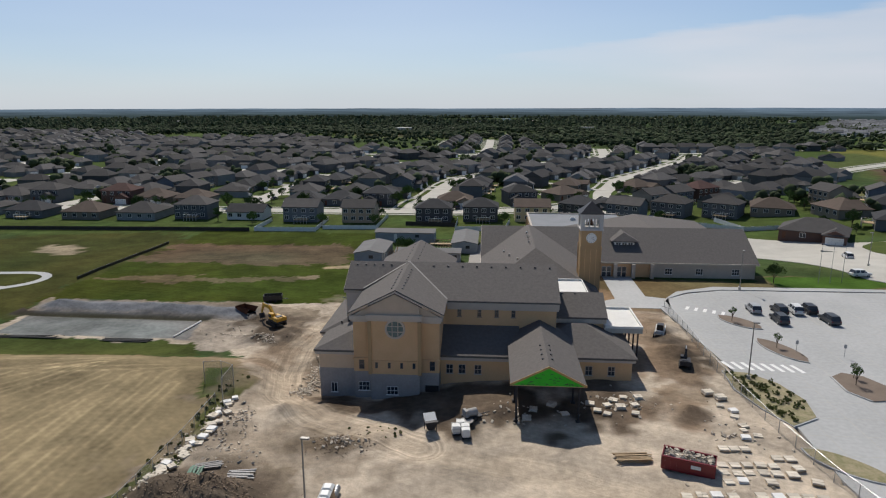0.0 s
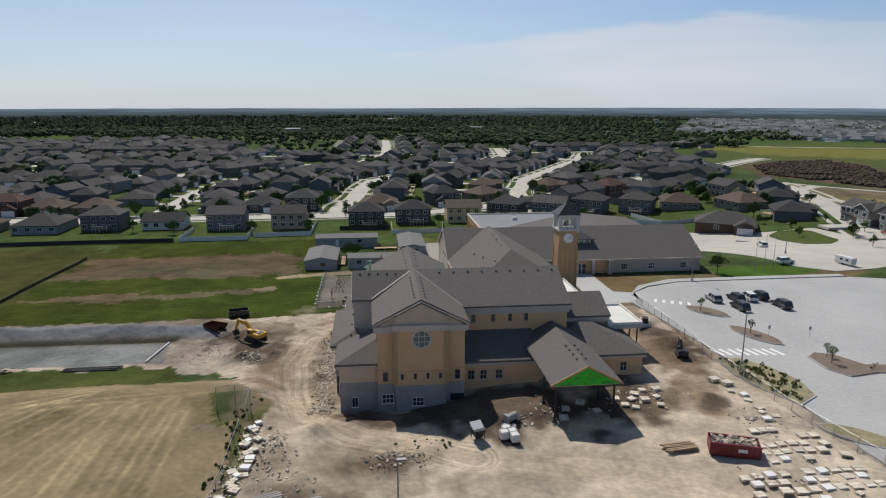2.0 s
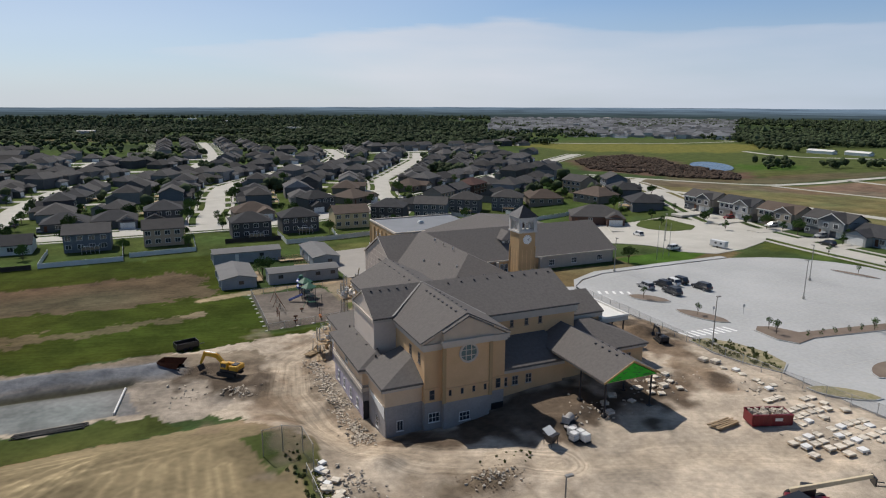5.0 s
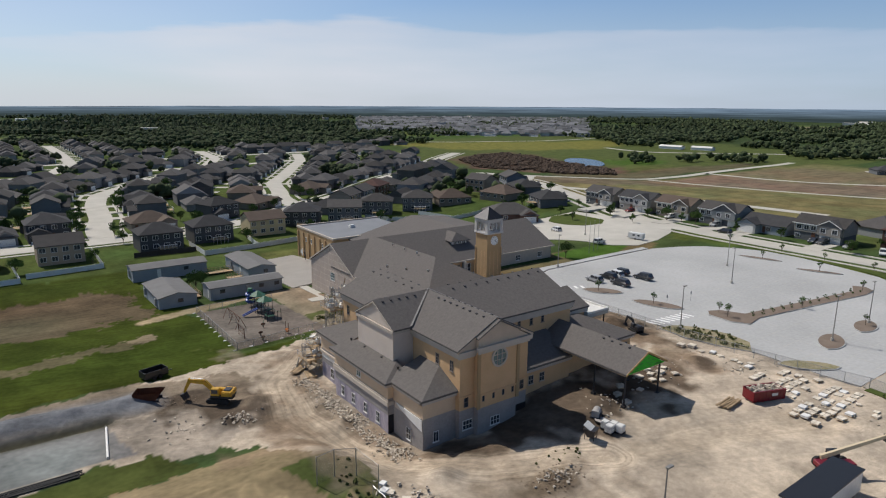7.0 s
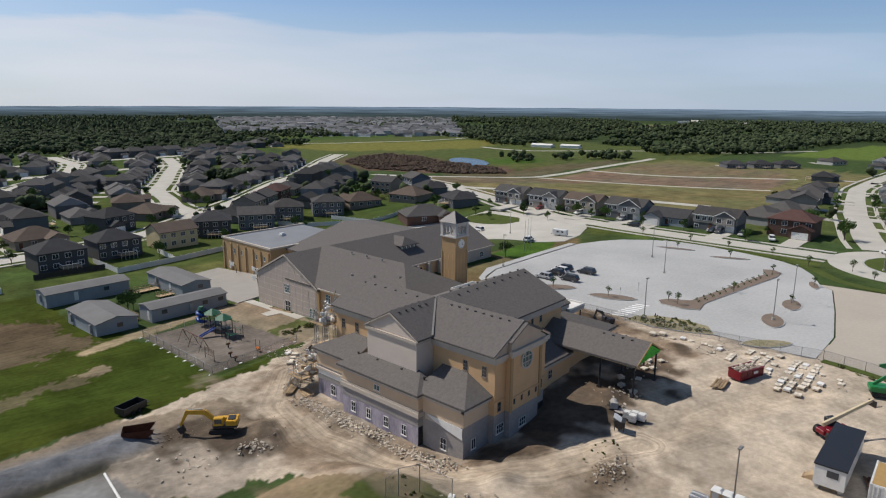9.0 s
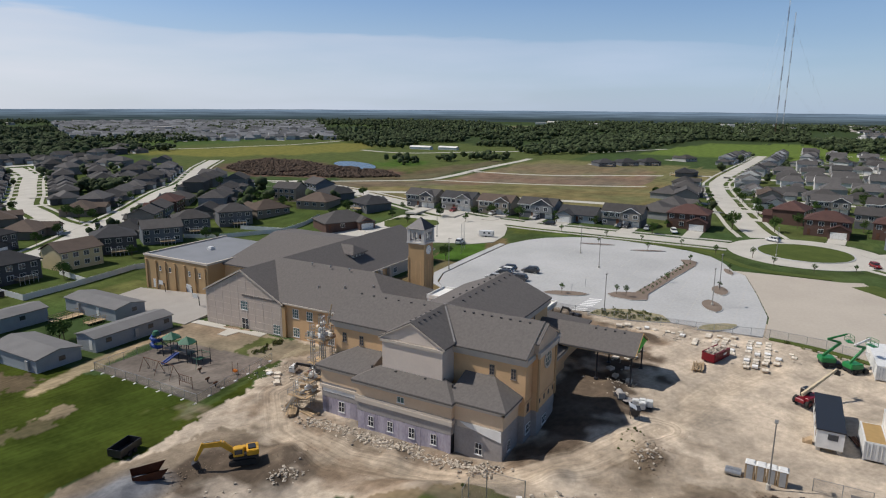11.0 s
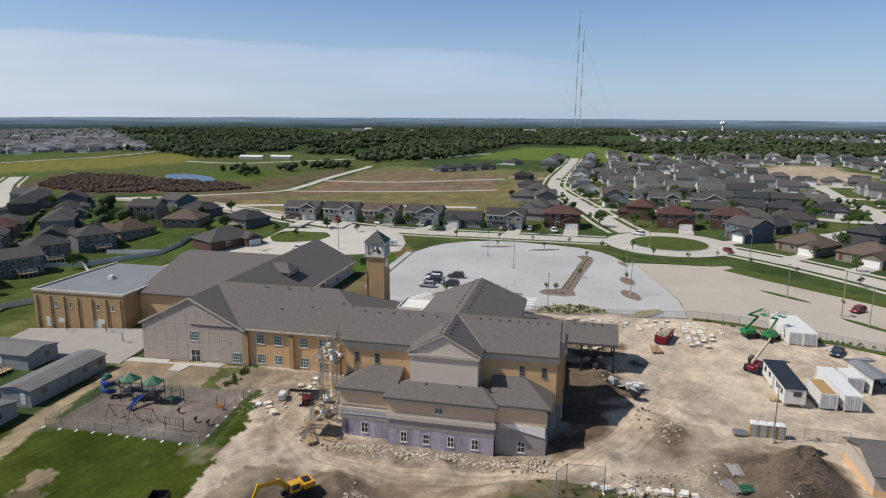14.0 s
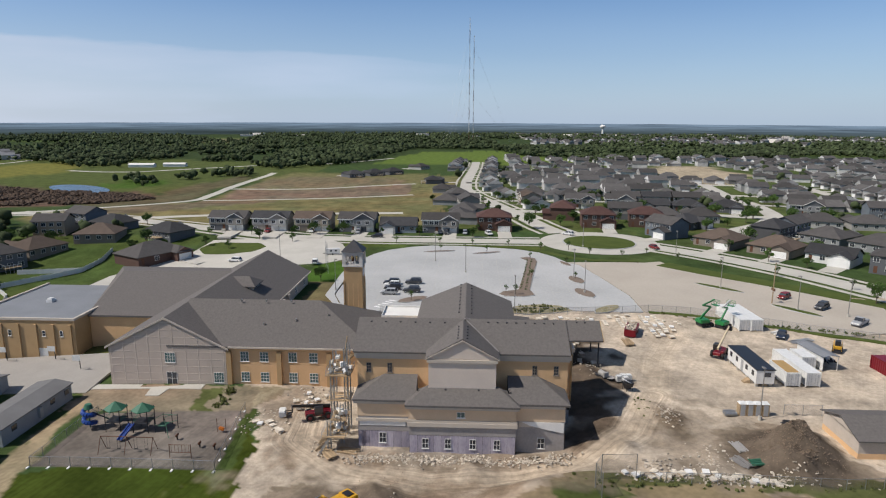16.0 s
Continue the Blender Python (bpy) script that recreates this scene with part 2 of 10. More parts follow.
M["plaster_pink"] = mat("plaster_pink", (0.65, 0.56, 0.485), (0.59, 0.505, 0.44), 0.6, 4, 0.9, spec=0.2)
M["render_grey"] = mat("render_grey", (0.36, 0.335, 0.32), (0.27, 0.25, 0.24), 0.5, 4, 0.92, spec=0.2)
M["insulation"] = mat("insulation", (0.47, 0.43, 0.48), (0.27, 0.24, 0.30), 0.9, 5, 0.8, spread=0.12, stretch=(1, 1, 0.35))
M["cornice"] = mat("cornice", (0.54, 0.475, 0.405), (0.47, 0.412, 0.352), 0.7, 6, 0.8)
M["white_trim"] = mat("white_trim", (0.78, 0.77, 0.74), (0.66, 0.65, 0.63), 1, 8, 0.6)
M["membrane"] = mat("membrane", (0.74, 0.73, 0.70), (0.62, 0.61, 0.58), 0.3, 3, 0.7)
M["roof_flat"] = mat("roof_flat", (0.215, 0.225, 0.245), (0.17, 0.18, 0.195), 0.2, 3, 0.75)
M["green_wrap"] = mat("green_wrap", (0.045, 0.50, 0.03), (0.035, 0.40, 0.025), 1.5, 9, 0.7)
M["dark_glass"] = mat("dark_glass", (0.03, 0.035, 0.045), (0.05, 0.055, 0.065), 0.5, 3, 0.08, spec=0.6)
M["teal_glass"] = mat("teal_glass", (0.10, 0.17, 0.17), (0.07, 0.12, 0.12), 1.5, 6, 0.1, spec=0.6)
M["steel_dark"] = mat("steel_dark", (0.05, 0.05, 0.055), (0.035, 0.035, 0.04), 2, 12, 0.5, metal=0.4)
M["galvanised"] = mat("galvanised", (0.42, 0.43, 0.44), (0.32, 0.33, 0.34), 3, 15, 0.45, metal=0.8)
M["bronze_pole"] = mat("bronze_pole", (0.30, 0.29, 0.27), (0.24, 0.23, 0.22), 3, 15, 0.5, metal=0.5)
M["rubber"] = mat("rubber", (0.018, 0.018, 0.018), (0.03, 0.03, 0.03), 4, 20, 0.85)
M["rust_steel"] = mat("rust_steel", (0.16, 0.075, 0.045), (0.09, 0.045, 0.03), 2, 9, 0.8, metal=0.2)
M["timber"] = mat("timber", (0.42, 0.31, 0.19), (0.32, 0.23, 0.14), 1.5, 12, 0.85, spread=0.25)
M["stone_block"] = mat("stone_block", (0.66, 0.60, 0.50), (0.54, 0.48, 0.40), 1.5, 9, 0.9, spread=0.2)
M["rubble"] = mat("rubble", (0.52, 0.46, 0.38), (0.36, 0.31, 0.25), 0.8, 6, 0.95, bump=0.05, spread=0.3, island=True)
M["soil_dark"] = mat("soil_dark", (0.24, 0.18, 0.13), (0.17, 0.125, 0.09), 0.7, 5, 0.97, bump=0.12)
M["bark"] = mat("bark", (0.12, 0.09, 0.065), (0.07, 0.052, 0.04), 3, 20, 0.95)
M["leaf"] = mat("leaf", (0.075, 0.125, 0.030), (0.038, 0.075, 0.018), 0.6, 6, 0.85, spread=0.3, spec=0.2)
M["leaf_wood"] = mat("leaf_wood", (0.060, 0.078, 0.036), (0.034, 0.047, 0.023), 0.02, 0.3, 0.9, spread=0.5, island=True, spec=0.1)
M["leaf_weed"] = mat("leaf_weed", (0.15, 0.165, 0.06), (0.085, 0.10, 0.035), 0.6, 6, 0.9, spec=0.1)
M["leaf_red"] = mat("leaf_red", (0.105, 0.074, 0.054), (0.062, 0.046, 0.036), 0.02, 0.4, 0.9, spread=0.35, island=True, spec=0.1)
# distance haze as colour: dark foot, pale blue top, given off as emission
M["haze_rim"] = bpy.data.materials.new("haze_rim")
M["haze_rim"].use_nodes = True
rt = M["haze_rim"].node_tree
rim_b = rt.nodes["Principled BSDF"]
rim_b.inputs["Roughness"].default_value, rim_b.inputs["Specular IOR Level"].default_value = 1.0, 0.0
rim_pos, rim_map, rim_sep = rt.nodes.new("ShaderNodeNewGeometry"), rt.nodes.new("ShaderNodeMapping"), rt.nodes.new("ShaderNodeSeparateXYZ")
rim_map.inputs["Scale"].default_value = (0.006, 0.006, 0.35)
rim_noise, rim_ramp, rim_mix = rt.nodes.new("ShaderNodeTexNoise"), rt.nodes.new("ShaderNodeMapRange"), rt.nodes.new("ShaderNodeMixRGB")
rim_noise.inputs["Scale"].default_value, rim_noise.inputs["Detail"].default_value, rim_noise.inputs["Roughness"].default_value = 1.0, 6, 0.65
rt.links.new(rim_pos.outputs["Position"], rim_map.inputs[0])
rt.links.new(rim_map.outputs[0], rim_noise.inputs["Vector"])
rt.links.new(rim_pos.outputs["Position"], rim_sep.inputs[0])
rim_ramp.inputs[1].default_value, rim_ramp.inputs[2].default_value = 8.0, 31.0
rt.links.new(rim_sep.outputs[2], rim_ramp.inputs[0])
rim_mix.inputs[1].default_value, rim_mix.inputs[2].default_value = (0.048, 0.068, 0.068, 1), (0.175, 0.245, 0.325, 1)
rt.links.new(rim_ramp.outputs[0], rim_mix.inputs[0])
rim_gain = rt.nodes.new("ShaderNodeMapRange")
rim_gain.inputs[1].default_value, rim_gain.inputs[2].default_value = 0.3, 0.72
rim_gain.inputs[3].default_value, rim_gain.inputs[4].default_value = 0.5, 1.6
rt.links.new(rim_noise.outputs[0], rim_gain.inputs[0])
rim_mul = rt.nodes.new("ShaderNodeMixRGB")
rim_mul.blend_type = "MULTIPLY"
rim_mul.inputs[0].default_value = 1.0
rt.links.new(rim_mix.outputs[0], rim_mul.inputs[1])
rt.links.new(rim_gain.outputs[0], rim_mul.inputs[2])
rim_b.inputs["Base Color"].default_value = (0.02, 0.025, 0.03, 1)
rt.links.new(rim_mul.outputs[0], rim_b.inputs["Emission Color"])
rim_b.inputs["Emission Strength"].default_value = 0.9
M["clock_face"] = mat("clock_face", (0.78, 0.78, 0.76), (0.72, 0.72, 0.70), 2, 9, 0.5)
M["window_grey"] = mat("window_grey", (0.34, 0.33, 0.32), (0.28, 0.27, 0.26), 2, 9, 0.6)
M["flashing"] = mat("flashing", (0.24, 0.23, 0.22), (0.19, 0.18, 0.175), 2, 9, 0.6)
M["portable_roof"] = mat("portable_roof", (0.165, 0.163, 0.163), (0.13, 0.128, 0.128), 0.4, 5, 0.85)
M["gable_siding"] = mat("gable_siding", (0.50, 0.425, 0.365), (0.45, 0.38, 0.33), 0.6, 5, 0.85, spec=0.2)
M["siding_batten"] = mat("siding_batten", (0.62, 0.545, 0.47), (0.55, 0.48, 0.42), 0.6, 5, 0.85)
M["louvre"] = mat("louvre", (0.24, 0.20, 0.17), (0.2, 0.165, 0.14), 2, 9, 0.7)
M["vinyl_grey"] = mat("vinyl_grey", (0.31, 0.34, 0.37), (0.26, 0.285, 0.31), 0.6, 5, 0.7, lines=("Z", 2.5, 0.9))
M["vinyl_white"] = mat("vinyl_white", (0.74, 0.74, 0.72), (0.66, 0.66, 0.64), 0.6, 5, 0.6)
M["fence_white"] = mat("fence_white", (0.74, 0.74, 0.73), (0.64, 0.64, 0.63), 0.6, 5, 0.5)
M["fence_dark"] = mat("fence_dark", (0.06, 0.05, 0.045), (0.04, 0.034, 0.03), 0.6, 5, 0.8)
M["water"] = mat("water", (0.04, 0.075, 0.115), (0.03, 0.06, 0.10), 0.02, 0.2, 0.22, spec=0.22)
for key, c in {"red": (0.17, 0.006, 0.014), "yellow": (0.62, 0.34, 0.025), "green_lift": (0.02, 0.22, 0.06), "blue": (0.015, 0.06, 0.28), "play_green": (0.03, 0.13, 0.075),
               "white_paint": (0.72, 0.72, 0.70), "black_paint": (0.02, 0.02, 0.022), "silver": (0.36, 0.37, 0.38), "navy": (0.025, 0.035, 0.06), "charcoal": (0.05, 0.052, 0.055),
               "car_red": (0.22, 0.015, 0.015), "orange": (0.55, 0.16, 0.02), "cream": (0.60, 0.50, 0.34), "tan_paint": (0.42, 0.27, 0.10)}.items():
    M[key] = mat(key, c, tuple(v * 0.8 for v in c), 1.5, 10, 0.4 if key not in ("play_green", "tan_paint") else 0.6, spec=0.5)
SIDING = [mat("siding_" + n, c, tuple(v * 0.85 for v in c), 0.6, 4, 0.8, spread=0.1) for n, c in
          {"slate": (0.12, 0.127, 0.138), "grey": (0.25, 0.26, 0.265), "taupe": (0.22, 0.19, 0.16), "charcoal": (0.075, 0.075, 0.08), "blue": (0.135, 0.155, 0.18),
           "cream": (0.55, 0.46, 0.28), "white": (0.66, 0.66, 0.64), "brick": (0.11, 0.065, 0.052), "sand": (0.36, 0.29, 0.22)}.items()]
SLATE, GREY, TAUPE, CHAR, BLUE, CREAM, WHITE, BRICK, SAND = SIDING
ROOFS = [mat("house_roof_" + n, c, tuple(v * 0.75 for v in c), 0.5, 5, 0.92, spread=0.22, spec=0.15) for n, c in
         {"grey": (0.085, 0.080, 0.078), "brown": (0.12, 0.092, 0.075), "black": (0.055, 0.055, 0.058), "red": (0.088, 0.050, 0.044)}.items()]
RGREY, RBROWN, RBLACK, RRED = ROOFS
M["far_wall"] = mat("far_wall", (0.22, 0.21, 0.20), (0.13, 0.13, 0.14), 0.02, 0.3, 0.9, spread=0.6, island=True)
M["far_wall_pale"] = mat("far_wall_pale", (0.54, 0.535, 0.52), (0.21, 0.212, 0.218), 0.02, 0.3, 0.9, spread=0.5, island=True)
M["far_roof_new"] = mat("far_roof_new", (0.20, 0.205, 0.215), (0.10, 0.102, 0.108), 0.02, 0.6, 0.92, spread=0.5, island=True, spec=0.15)
M["far_roof"] = mat("far_roof", (0.10, 0.095, 0.092), (0.065, 0.062, 0.062), 0.02, 0.6, 0.92, spread=0.4, island=True, spec=0.15)


# ---- mesh helpers ----
WORLD = set()


def B():
    return bmesh.new()


def faces(bm, vs, fs):
    v = [bm.verts.new(p) for p in vs]
    for f in fs:
        try:
            bm.faces.new([v[i] for i in f])
        except ValueError:
            pass
    return bm


def box(bm, x0, x1, y0, y1, z0, z1):
    return faces(bm, [(x0, y0, z0), (x1, y0, z0), (x1, y1, z0), (x0, y1, z0), (x0, y0, z1), (x1, y0, z1), (x1, y1, z1), (x0, y1, z1)],
                 [(3, 2, 1, 0), (4, 5, 6, 7), (0, 1, 5, 4), (1, 2, 6, 5), (2, 3, 7, 6), (3, 0, 4, 7)])


def cbox(bm, c, s, m=None):
    """A box about c, turned by the matrix m."""
    tmp = [Vector((i * s[0] / 2, j * s[1] / 2, k * s[2] / 2)) for k in (-1, 1) for i, j in ((-1, -1), (1, -1), (1, 1), (-1, 1))]
    if m is not None:
        tmp = [m @ v for v in tmp]
    return faces(bm, [v + Vector(c) for v in tmp], [(3, 2, 1, 0), (4, 5, 6, 7), (0, 1, 5, 4), (1, 2, 6, 5), (2, 3, 7, 6), (3, 0, 4, 7)])


def prism(bm, pts, z0, z1):
    n = len(pts)
    top = z1 if callable(z1) else (lambda x, y: z1)
    bot = z0 if callable(z0) else (lambda x, y: z0)
    return faces(bm, [(x, y, bot(x, y)) for x, y in pts] + [(x, y, top(x, y)) for x, y in pts],
                 [tuple(range(n))[::-1], tuple(range(n, 2 * n))] + [(i, (i + 1) % n, n + (i + 1) % n, n + i) for i in range(n)])


def cyl(bm, p0, p1, r0, r1=None, n=8):
    r1 = r0 if r1 is None else r1
    p0, p1 = Vector(p0), Vector(p1)
    d = (p1 - p0).normalized()
    u = d.orthogonal().normalized()
    w = d.cross(u)
    ring = lambda p, r: [p + r * (math.cos(2 * math.pi * i / n) * u + math.sin(2 * math.pi * i / n) * w) for i in range(n)]
    return faces(bm, ring(p0, r0) + ring(p1, r1), [tuple(range(n))[::-1], tuple(range(n, 2 * n))] + [(i, (i + 1) % n, n + (i + 1) % n, n + i) for i in range(n)])


def disc_prism(cx, cy, r, n=24, ry=None):
    return [(cx + r * math.cos(2 * math.pi * i / n), cy + (ry or r) * math.sin(2 * math.pi * i / n)) for i in range(n)]


def gable(bm, x0, x1, y0, y1, ze, zr, axis="y", t=0.35, hip0=0.0, hip1=0.0):
    """A ridged roof as a solid: the ridge runs along axis; hip0, hip1: how far its ends are drawn in."""
    if axis == "y":
        xm = (x0 + x1) / 2
        top = [(x0, y0, ze), (x1, y0, ze), (x1, y1, ze), (x0, y1, ze), (xm, y0 + hip0, zr), (xm, y1 - hip1, zr)]
    else:
        ym = (y0 + y1) / 2
        top = [(x0, y1, ze), (x0, y0, ze), (x1, y0, ze), (x1, y1, ze), (x0 + hip0, ym, zr), (x1 - hip1, ym, zr)]
    vs = top + [(x, y, z - t) for x, y, z in top]
    fs = [(1, 2, 5, 4), (3, 0, 4, 5), (7, 10, 11, 8), (9, 11, 10, 6), (1, 7, 8, 2), (3, 9, 6, 0)]
    fs += [(0, 1, 4), (6, 10, 7), (0, 6, 7, 1)] if hip0 > 0 else [(0, 6, 10, 4), (4, 10, 7, 1)]
    fs += [(2, 3, 5), (8, 11, 9), (2, 8, 9, 3)] if hip1 > 0 else [(2, 8, 11, 5), (5, 11, 9, 3)]
    return faces(bm, vs, fs)


def mesh_of(bm, name, mats):
    bmesh.ops.recalc_face_normals(bm, faces=bm.faces)
    me = bpy.data.meshes.new(name)
    bm.to_mesh(me)
    bm.free()
    for m in mats if isinstance(mats, (list, tuple)) else [mats]:
        me.materials.append(m)
    return me


def part(name, bm, material, parent, label=""):
    ob = new(name, mesh_of(bm, name, material))
    ob.parent = parent
    root = parent
    while root.parent:
        root = root.parent
    if root.name in WORLD and parent is root:
        ob.matrix_parent_inverse = Matrix.Translation(-root.location)
    return tagged(ob, label) if label else ob


def share(name, mesh, parent, m=None):
    """One more object on an existing mesh."""
    ob = new(name, mesh)
    ob.parent = parent
    if m is not None:
        ob.matrix_basis = m
    root = parent
    while root.parent:
        root = root.parent
    if root.name in WORLD and parent is root:
        ob.matrix_parent_inverse = Matrix.Translation(-root.location)
    return ob


def thing(name, label, category, at=(0, 0, 0), turn=0.0, group="", kind="", world=False):
    ob = new(name)
    ob.matrix_basis = pose(*at, 0, 0, turn)
    ob.empty_display_size = 0.5
    if world:
        WORLD.add(ob.name)
    return tagged(ob, label, category, group, kind)


def solid(name, bm, material, label="", category="", group="", kind="structure"):
    return tagged(new(name, mesh_of(bm, name, material)), label, category, group, kind)

# ---- the lie of the land ----
def ss(a, b, x):
    t = np.clip((np.asarray(x, float) - a) / (b - a), 0, 1)
    return t * t * (3 - 2 * t)


def vnoise(x, y, s, seed=0):
    """Smooth value noise in 0..1 at wavelength s."""
    x, y = np.asarray(x, float) / s, np.asarray(y, float) / s
    xi, yi = np.floor(x), np.floor(y)
    fx, fy = x - xi, y - yi
    fx, fy = fx * fx * (3 - 2 * fx), fy * fy * (3 - 2 * fy)

    def h(i, j):
        v = np.sin(i * 127.1 + j * 311.7 + seed * 74.7) * 43758.5453
        return v - np.floor(v)
    return (h(xi, yi) * (1 - fx) + h(xi + 1, yi) * fx) * (1 - fy) + (h(xi, yi + 1) * (1 - fx) + h(xi + 1, yi + 1) * fx) * fy


def ground_z(x, y):
    """The broad shape of the site: a terrace for yard and car park, lower land west and north of it."""
    x, y = np.asarray(x, float), np.asarray(y, float)
    hi = 4.6 - 0.7 * ss(30, 0, x) * ss(95, 80, y)
    lift = 12 * ss(-28, -38, x)
    west = ss(0, 1, (y - 74 - lift) / 18) * ss(2, -20, x - 20 * ss(110, 124, y))
    hi = hi * (1 - west) + 1.0 * west
    north = ss(150, 200, y) * (1 - ss(80, 150, x))
    hi = hi * (1 - north) - 0.4 * north
    d = np.hypot(np.maximum(0, x - 100), np.maximum(0, np.maximum(y - 200, -y - 20)))
    far = ss(100, 240, d)
    return hi * (1 - far)


def gz(x, y):
    return float(ground_z(x, y))


def inside(px, py, poly):
    r = np.zeros(px.shape, bool)
    n = len(poly)
    for i in range(n):
        (x0, y0), (x1, y1) = poly[i], poly[(i + 1) % n]
        if y0 == y1:
            continue
        c = ((y0 > py) != (y1 > py)) & (px < (x1 - x0) * (py - y0) / (y1 - y0) + x0)
        r ^= c
    return r


def near_line(px, py, line):
    d = np.full(px.shape, 1e9)
    for (x0, y0), (x1, y1) in zip(line, line[1:]):
        dx, dy = x1 - x0, y1 - y0
        t = np.clip(((px - x0) * dx + (py - y0) * dy) / (dx * dx + dy * dy), 0, 1)
        d = np.minimum(d, np.hypot(px - x0 - t * dx, py - y0 - t * dy))
    return d


HAUL = [(-10, 128), (-22, 127), (-31, 118), (-33.5, 106), (-32, 94), (-29, 84), (-22, 76), (-8, 69), (8, 64), (24, 56)]
HAUL_B = [(-31, 90), (-30, 80), (-26, 70), (-18, 62), (0, 52), (20, 45)]
TRACK = [(-42, 163), (-33, 166), (-22, 168.5), (-10, 168)]

LAWN_C, WILD_C, DIRT_C, DRY_C = (0.042, 0.057, 0.003), (0.050, 0.057, 0.017), (0.43, 0.362, 0.285), (0.205, 0.163, 0.097)
SOIL_C, GRAVEL_C, PALE_C, DARK_C = (0.20, 0.145, 0.10), (0.150, 0.156, 0.168), (0.315, 0.27, 0.22), (0.105, 0.082, 0.062)
PLAY = [(-31.8, 136.5), (-31.6, 163.8), (-14.5, 163.5), (-12.5, 138.8)]
COVERS = []
# (outline, colour, how ragged its edge is in metres)
COVERS.append(([(-420, 205), (130, 205), (130, 400), (330, 640), (-420, 760)], (0.060, 0.088, 0.026), 4))
COVERS.append(([(150, -260), (620, -260), (620, 120), (150, 110)], (0.070, 0.095, 0.032), 4))
COVERS.append(([(215, 480), (250, 330), (480, 240), (620, 260), (650, 560), (760, 720), (640, 980), (430, 830), (330, 640)], (0.080, 0.100, 0.034), 14))
COVERS.append(([(330, 640), (430, 700), (560, 690), (640, 720), (640, 800), (520, 840), (400, 760)], (0.060, 0.095, 0.028), 6))
COVERS.append(([(300, 610), (341, 520), (430, 470), (520, 500), (600, 560), (480, 590), (400, 640), (330, 640)], (0.155, 0.150, 0.042), 12))
COVERS.append(([(226, 388), (252, 446), (282, 470), (346, 486), (338, 426), (320, 395), (318, 361), (304, 317), (265, 284), (234, 306)], (0.115, 0.078, 0.058), 6))
COVERS.append(([(158, 300), (158, 112), (300, 118), (450, 108), (480, 160), (470, 262), (420, 270), (290, 262), (246, 252), (200, 318)], (0.150, 0.142, 0.066), 3))
COVERS.append(([(256, 250), (330, 266), (335, 232), (342, 205), (362, 178), (382, 146), (314, 142), (293, 163), (270, 197), (256, 230)], (0.165, 0.128, 0.092), 2))
COVERS.append(([(345, 268), (420, 268), (450, 210), (430, 165), (392, 146), (370, 182), (350, 208), (342, 240)], (0.155, 0.130, 0.080), 3))
COVERS.append(([(202, 304), (226, 272), (246, 252), (249, 228), (250, 205), (225, 228), (192, 258), (180, 275)], (0.145, 0.118, 0.078), 3))
COVERS.append(([(214, 300), (238, 272), (258, 264), (330, 280), (420, 284), (440, 300), (340, 310), (270, 300), (236, 320)], (0.105, 0.095, 0.055), 4))
COVERS.append(([(330, 350), (360, 330), (400, 345), (390, 380), (350, 372)], (0.060, 0.105, 0.022), 5))
COVERS.append(([(395, -60), (520, -58), (590, -100), (590, -150), (480, -150), (400, -95)], (0.36, 0.30, 0.215), 5))
COVERS.append(([(590, 215), (860, 170), (900, 60), (640, -40), (590, 60)], (0.105, 0.150, 0.035), 8))
COVERS.append(([(-160, 205), (-160, 120), (-98, 116), (-99, 200), (-104, 212)], WILD_C, 4))
COVERS.append(([(-140, 190), (-124, 186), (-120, 171), (-134, 175)], (0.26, 0.215, 0.15), 3))
COVERS.append(([(-99, 212), (-99, 128), (-60, 132), (-32, 131), (-24, 134), (-13, 138), (-33, 162), (-36, 190), (-36, 216), (-100, 216)], LAWN_C, 1.5))
COVERS.append(([(-99, 194), (-43, 196), (-41, 183), (-39, 166), (-98, 167)], (0.100, 0.080, 0.050), 3.0))
COVERS.append(([(-98, 148.5), (-88, 152), (-66, 150.5), (-45, 153.6), (-42.5, 149.6), (-60, 147.6), (-86, 146.8), (-98, 146)], (0.105, 0.090, 0.050), 2.6))
COVERS.append(([(-47.5, 153.6), (-43, 153.8), (-42.5, 149.8), (-46.5, 149.5)], (0.20, 0.160, 0.105), 1.4))
COVERS.append(([(-36, 62), (-37, 30), (-170, 10), (-170, 92), (-79, 94), (-63, 98), (-42, 99), (-36, 93), (-38, 84), (-37, 76)], DRY_C, 1.0))
COVERS.append(([(-170, 92), (-79, 94), (-63, 98), (-50, 99), (-52, 107), (-96, 107), (-170, 112)], (0.055, 0.070, 0.020), 1.2))
COVERS.append(([(-96, 108), (-96, 122), (-92, 130), (-50, 131), (-37, 131.6), (-27, 133.6), (-15, 135.4), (-4, 143), (18, 143), (24, 128), (33.2, 125), (37.2, 92), (38.6, 62), (50, 57), (47, 20), (60, -20), (-40, -20), (-38, 55), (-36.5, 62), (-37, 80), (-38, 90), (-42, 100), (-52, 107)], DIRT_C, 1.2))
COVERS.append(([(-97, 121), (-97, 131), (-50, 131), (-36, 127), (-36, 121), (-57, 119)], (0.24, 0.195, 0.145), 1.6))
COVERS.append(([(-58, 118.5), (-44, 119), (-41, 106), (-47, 102), (-54, 107)], PALE_C, 1.5))
COVERS.append(([(-94, 121), (-57, 119), (-55, 108.5), (-93, 108.5)], (0.185, 0.184, 0.178), 0.3))
COVERS.append(([(-99, 124), (-99, 119.5), (-56, 119.3), (-56.5, 120.8), (-70, 122.2), (-96, 122.5)], (0.05, 0.045, 0.04), 0.5))
